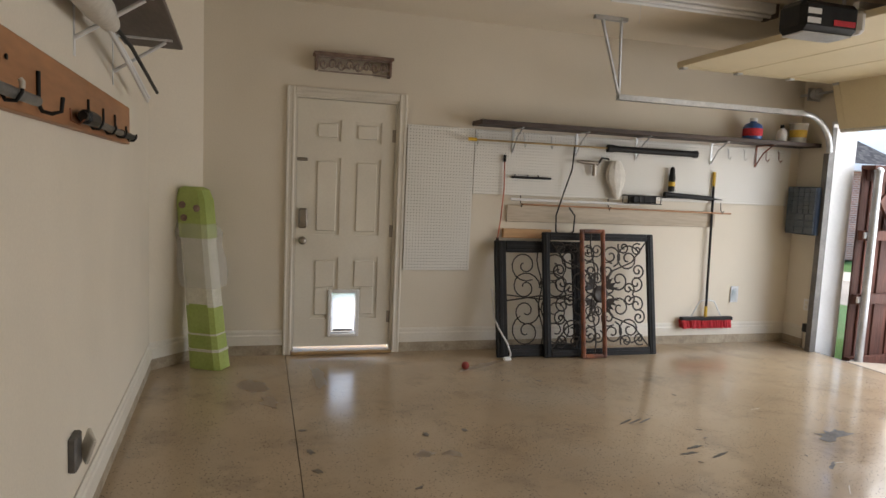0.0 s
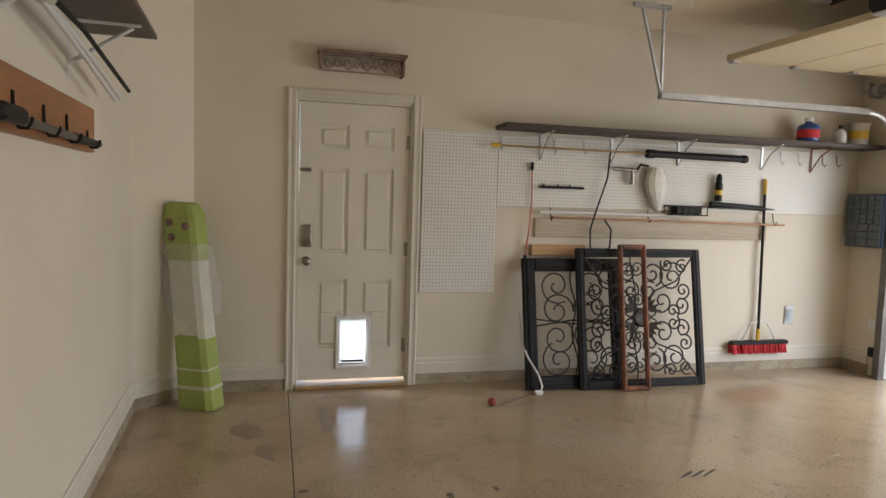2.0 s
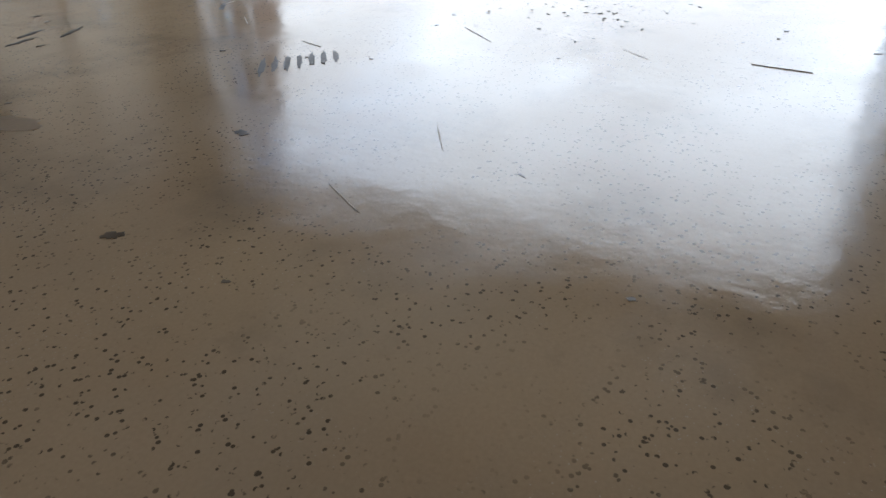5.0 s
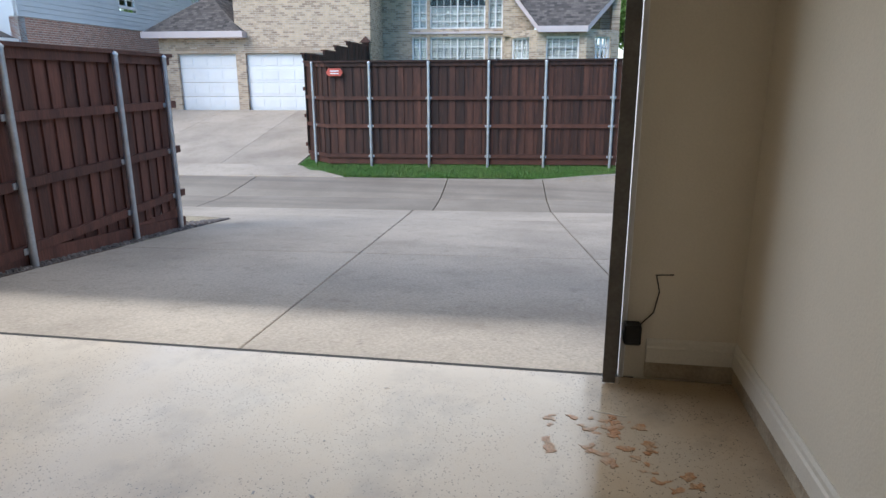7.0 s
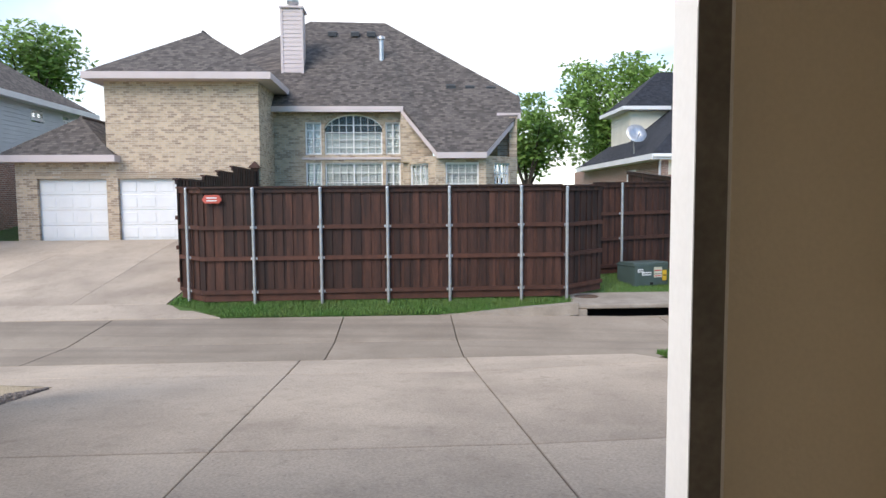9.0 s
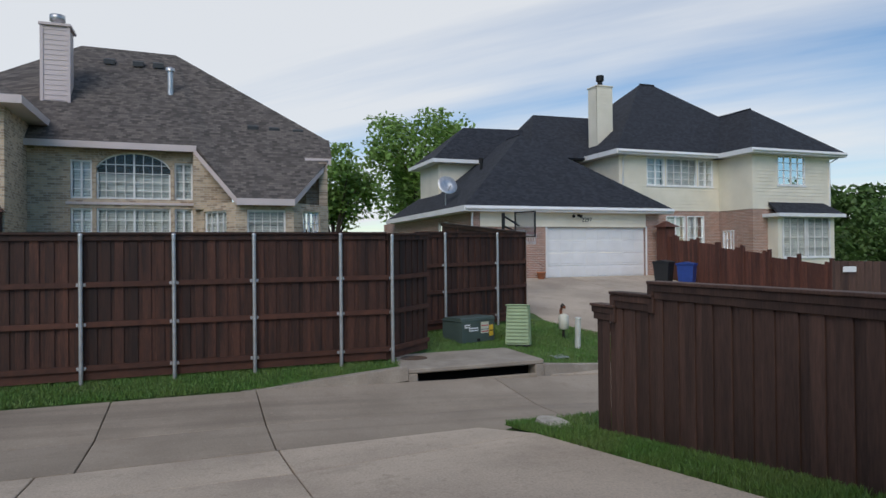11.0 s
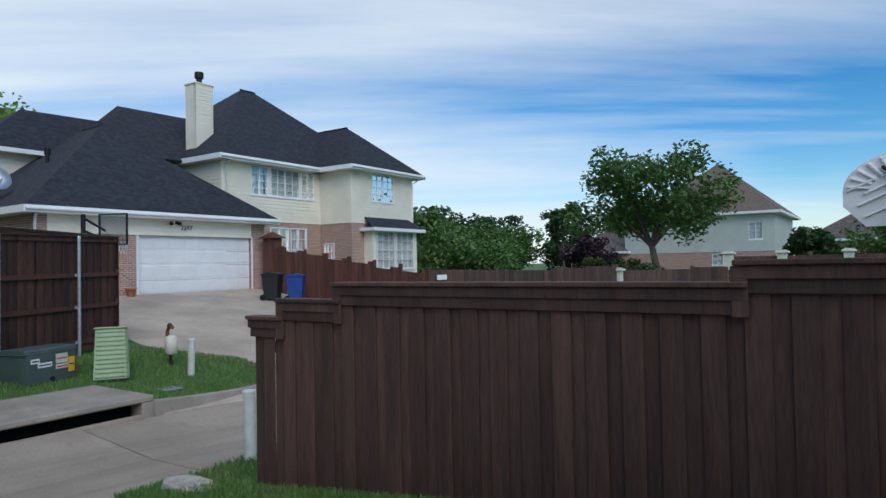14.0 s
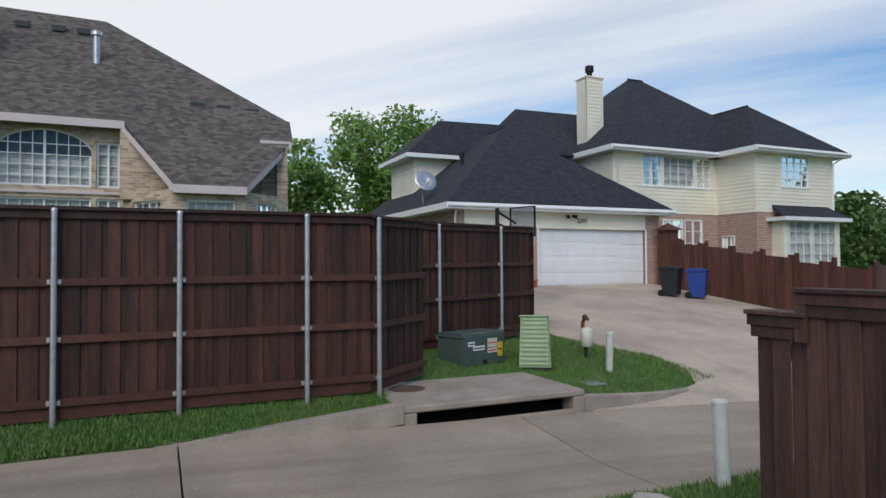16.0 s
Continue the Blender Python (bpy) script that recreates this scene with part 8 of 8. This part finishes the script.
for i, (x, z, a) in enumerate(((0.3, 0.02, 25), (0.36, -0.1, 25), (0.3, -0.22, 25), (-0.3, 0.02, -25), (-0.36, -0.1, -25), (-0.3, -0.22, -25), (0.45, 0.06, 25), (-0.45, 0.06, -25))):
    part("rib", Mesh().box((-0.14, -0.012, -0.012), (0.14, 0.02, 0.012), 0.006, Matrix.Translation((HX + x, HY - 0.055, HZ + z)) @ Matrix.Rotation(radians(a), 4, "Y")), M_WHITE, hn)
part("pole", Mesh().box((HX - 0.06, HY + 0.05, -1.2), (HX + 0.06, HY + 0.15, HZ + 0.36), 0.012, Matrix.Translation((HX, HY, 0)) @ Matrix.Rotation(radians(-3), 4, "Y") @ Matrix.Translation((-HX, -HY, 0))), mat("blue_black_paint", (0.02, 0.025, 0.04), 0.45), hn)
for s in (-1, 1):
    part("strut", Mesh().tube([(HX + s * 0.05, HY + 0.06, HZ + 0.02), (HX + s * 0.26, HY - 0.04, HZ + 0.24)], 0.016, 6).tube([(HX + s * 0.07, HY + 0.06, HZ + 0.3), (HX + s * 0.08, HY + 0.06, HZ - 0.3)], 0.02, 6), M_BLACK, hn)
net = Mesh()
for i in range(12):
    a, b = 6.283 * i / 12, 6.283 * (i + 1) / 12
    for q, r in ((a, b), (b, a)):
        net.tube([(HX + 0.22 * math.cos(q), HY - 0.36 + 0.22 * math.sin(q), HZ - 0.3), (HX + 0.14 * math.cos(r), HY - 0.36 + 0.14 * math.sin(r), HZ - 0.68)], 0.005, 4)
part("net", net, M_WHITE, hn)

# signs and numbers
sg = thing("warning_sign", "small red sign fixed to the fence corner", "sign")
part("plate", Mesh().prism([(5.46, 1.42), (5.16, 1.42), (5.10, 1.5), (5.16, 1.60), (5.46, 1.60), (5.52, 1.5)], 17.90, 17.915, None, 0), mat("red_sign", (0.55, 0.10, 0.07), 0.5), sg)
part("print_bar", Mesh().box((17.895, 5.2, 1.525), (17.899, 5.42, 1.55)).box((17.895, 5.2, 1.465), (17.899, 5.42, 1.49)), M_WHITE, sg)
s2 = thing("plate_sign", "small white plate on the far fence", "sign")
part("plate", Mesh().box((-0.25, -0.01, -0.09), (0.25, 0.01, 0.09), 0.004, pose(20.62, -18.55, 0.72, 0, 0, 81)), M_WHITE, s2)


def text_mesh(txt, size, material, name, parent, m):
    cu = bpy.data.curves.new(name, "FONT")
    cu.body, cu.size, cu.extrude, cu.align_x = txt, size, 0.004, "CENTER"
    tmp = bpy.data.objects.new(name, cu)
    scene.collection.objects.link(tmp)
    me = bpy.data.meshes.new_from_object(tmp.evaluated_get(bpy.context.evaluated_depsgraph_get()))
    bpy.data.objects.remove(tmp)
    me.materials.append(material)
    part(name, me, None, parent, "", m)


text_mesh("2297", 0.26, M_BLACK, "house_number", hc, pose(GX - 0.07, -14.85, 2.70, 90, 0, -90))
lm = new("security_light")
lm.parent = hc
part("lamp_head", Mesh().cyl((GX - 0.05, -14.2, 2.98), (GX - 0.22, -14.1, 2.92), 0.05, 0.07).cyl((GX - 0.05, -14.4, 2.98), (GX - 0.22, -14.5, 2.92), 0.05, 0.07), M_BLACK, lm)

# walls, posts and hedges of the far gardens
for i, (x, y, zt) in enumerate(((18.75, -31.4, 0.85), (14.5, -36.6, 1.6), (12.0, -37.0, 1.6), (9.1, -37.3, 1.6), (11.3, -24.2, 1.12), (9.4, -24.4, 1.10), (6.6, -37.5, 1.6))):
    t = thing("stone_pillar", "pale cast-stone fence pillar with a moulded cap", "pillar", group="fence pillars")
    part("shaft", Mesh().box((x - 0.22, y - 0.22, -1.4), (x + 0.22, y + 0.22, zt - 0.18), 0.015), M_PAPER, t)
    part("cap", Mesh().box((x - 0.32, y - 0.32, zt - 0.18), (x + 0.32, y + 0.32, zt - 0.06), 0.03).box((x - 0.22, y - 0.22, zt - 0.06), (x + 0.22, y + 0.22, zt), 0.03), M_PAPER, t)
picket_fence("far_fence", (18.7, -31.5), (14.6, -36.5), -1.2, -1.2, 0.75, 0.75, 1, M_FENCED, "dark brown board fence between stone pillars", 0.3, 31)
picket_fence("far_fence", (14.3, -36.8), (-2.0, -38.0), -1.3, -1.3, 1.35, 1.35, 1, M_FENCED, "red-brown board fence between pale pillars", 0.3, 32)
picket_fence("far_fence", (13.4, -24.0), (2.0, -25.0), -1.3, -1.3, 0.88, 0.88, 1, M_FENCED, "dark board fence of the next garden", 0.3, 33)


# ---- trees ----
def leaf_mat(name, c, c2):
    m = mat(name, c, 0.6, c2, 0.6, 4, 0.2, 0, island=0.4)
    n, l = m.node_tree.nodes, m.node_tree.links
    b = n["Principled BSDF"]
    tr_ = n.new("ShaderNodeBsdfTranslucent")
    l.new(b.inputs["Base Color"].links[0].from_socket, tr_.inputs["Color"])
    mx = n.new("ShaderNodeMixShader")
    mx.inputs[0].default_value = 0.35
    l.new(b.outputs[0], mx.inputs[1])
    l.new(tr_.outputs[0], mx.inputs[2])
    l.new(mx.outputs[0], n["Material Output"].inputs[0])
    return m


L_OAK = leaf_mat("oak_leaves", (0.115, 0.20, 0.055), (0.07, 0.135, 0.035))
L_LIGHT = leaf_mat("fresh_leaves", (0.21, 0.34, 0.08), (0.14, 0.25, 0.05))
L_DARK = leaf_mat("dark_leaves", (0.06, 0.11, 0.035), (0.035, 0.075, 0.025))
L_PURP = leaf_mat("plum_leaves", (0.05, 0.025, 0.035), (0.03, 0.015, 0.025))
L_STRAW = leaf_mat("straw_grass", (0.22, 0.21, 0.07), (0.16, 0.15, 0.06))


def tree(x, y, zg, zt, rad, leaves, label, seed, n=5000, trunk=0.3, low=0.3, leaf=0.13, spread=1.0, name="tree"):
    r = random.Random(seed)
    t = thing(name, label, "tree" if name == "tree" else "shrub")
    h = zt - zg
    tr_ = Mesh()
    fork = zg + h * low
    tr_.tube([(x, y, zg - 0.2), (x + 0.05 * h * r.uniform(-1, 1) * 0.3, y, zg + h * low * 0.5), (x + 0.02 * h, y, fork)], [trunk, trunk * 0.8, trunk * 0.65], 8)
    tips = []
    for i in range(9):
        a = i * 2.4 + r.uniform(-0.4, 0.4)
        up = r.uniform(0.3, 1.0)
        e = Vector((x + rad * 0.75 * math.cos(a) * (1.15 - up * 0.7), y + rad * 0.75 * math.sin(a) * (1.15 - up * 0.7), fork + (zt - fork) * up * 0.85))
        s = Vector((x + 0.02 * h, y, fork - 0.1 * h * low * r.random()))
        mid = s.lerp(e, 0.5) + Vector((r.uniform(-0.3, 0.3), r.uniform(-0.3, 0.3), 0.06 * h))
        tr_.tube([s, mid, e], [trunk * 0.5, trunk * 0.3, trunk * 0.08], 6)
        tips += [(e, 1.0), (mid, 0.8)]
        for _ in range(3):
            tips.append((e + Vector((r.uniform(-1, 1), r.uniform(-1, 1), r.uniform(-0.6, 0.6))) * rad * 0.33, 0.8))
    part("trunk", tr_, M_BARK, t)
    cr = Mesh()
    for _ in range(n):
        c, k = r.choice(tips)
        d = Vector((r.gauss(0, 1), r.gauss(0, 1), r.gauss(0, 0.75)))
        d = d.normalized() * rad * 0.36 * k * (r.random() ** 0.45)
        p = c + d * spread
        if p.z > zt:
            p.z = zt - r.random() * 0.3
        s = leaf * r.uniform(0.6, 1.5)
        u = Vector((r.gauss(0, 1), r.gauss(0, 1), r.gauss(0, 0.6))).normalized()
        w_ = u.orthogonal().normalized()
        o = len(cr.v)
        cr.v += [tuple(p - u * s), tuple(p + w_ * s * 0.5), tuple(p + u * s), tuple(p - w_ * s * 0.5)]
        cr.f.append((o, o + 1, o + 2, o + 3))
    part("crown", cr.data("crown", leaves, False), None, t)
    return t


tree(21.0, -45.5, -1.2, 9.4, 5.6, L_OAK, "broad green oak with a spreading crown", 1, 10000, 0.32, 0.34, 0.17, 0.85)
tree(53.7, -15.5, 0.5, 12.0, 5.6, L_LIGHT, "tall fresh green tree behind the houses", 2, 9000, 0.3, 0.25, 0.2)
tree(50.0, -7.5, 0.5, 8.6, 4.0, L_LIGHT, "dense fresh green tree behind the brick house", 3, 6000, 0.25, 0.2, 0.18)
tree(58.0, -19.0, 0.5, 13.5, 4.5, L_LIGHT, "tall sparse green tree behind the garage roof", 4, 4000, 0.25, 0.3, 0.2)
tree(46.4, 24.5, 0.3, 12.2, 4.6, L_LIGHT, "green tree behind the brick house roof", 5, 7000, 0.3, 0.25, 0.2)
tree(30.5, -36.0, -0.8, 4.6, 3.6, L_OAK, "rounded green tree beside the siding house", 6, 8000, 0.2, 0.1, 0.14)
tree(36.0, -64.0, -1.0, 8.6, 2.4, L_DARK, "slim dark tree with tiered branches", 7, 3500, 0.2, 0.3, 0.2, 0.8)
tree(30.5, -58.0, -1.0, 4.6, 2.6, L_PURP, "dark plum-leaved tree in a far garden", 8, 4500, 0.15, 0.15, 0.16)
k = 0
for x, y, zt, rad, lv in ((40, -44, 6.0, 4.0, L_OAK), (44, -55, 6.6, 4.5, L_DARK), (41, -62, 5.2, 4.0, L_OAK), (38, -72, 5.8, 4.5, L_DARK), (33, -75, 6.2, 4.5, L_OAK), (26, -70, 5.6, 3.8, L_DARK), (48, -70, 7.0, 5.0, L_DARK), (12.5, -58, 3.6, 2.2, L_DARK), (6, -75, 6.5, 4.5, L_OAK), (-4, -70, 7.0, 5, L_DARK), (36, -48, 4.0, 3.0, L_OAK)):
    k += 1
    tree(x, y, -1.2, zt, rad, lv, "leafy green tree in the distance beyond the gardens", 20 + k, 4200, 0.22, 0.15, 0.22)
for x, y, zt, lv, lab in ((27.5, -51, 1.6, L_STRAW, "straw-coloured ornamental grass clump"), (24.5, -50, 1.5, L_STRAW, "straw-coloured ornamental grass clump"), (20.0, -41.0, 1.3, L_DARK, "clipped dark green hedge by the fence"), (22.3, -42, 1.3, L_DARK, "clipped dark green hedge by the fence")):
    k += 1
    tree(x, y, -1.2, zt, 1.3, lv, lab, 40 + k, 2500, 0.06, 0.1, 0.12, 1.0, "shrub")
fh = thing("garden_house", "small grey gabled house seen far off between trees", "house")
part("wall", Mesh().box((44.5, -66, -1.2), (48, -62.5, 1.9)), M_SIDINGB, fh)
roof_faces(fh, [([(44.2, -66.3, 1.9), (44.2, -62.2, 1.9), (46.2, -62.2, 3.4), (46.2, -66.3, 3.4)], M_SHG_BX), ([(48.3, -66.3, 1.9), (48.3, -62.2, 1.9), (46.2, -62.2, 3.4), (46.2, -66.3, 3.4)], M_SHG_BX)], None, None, "grey shingle slope")
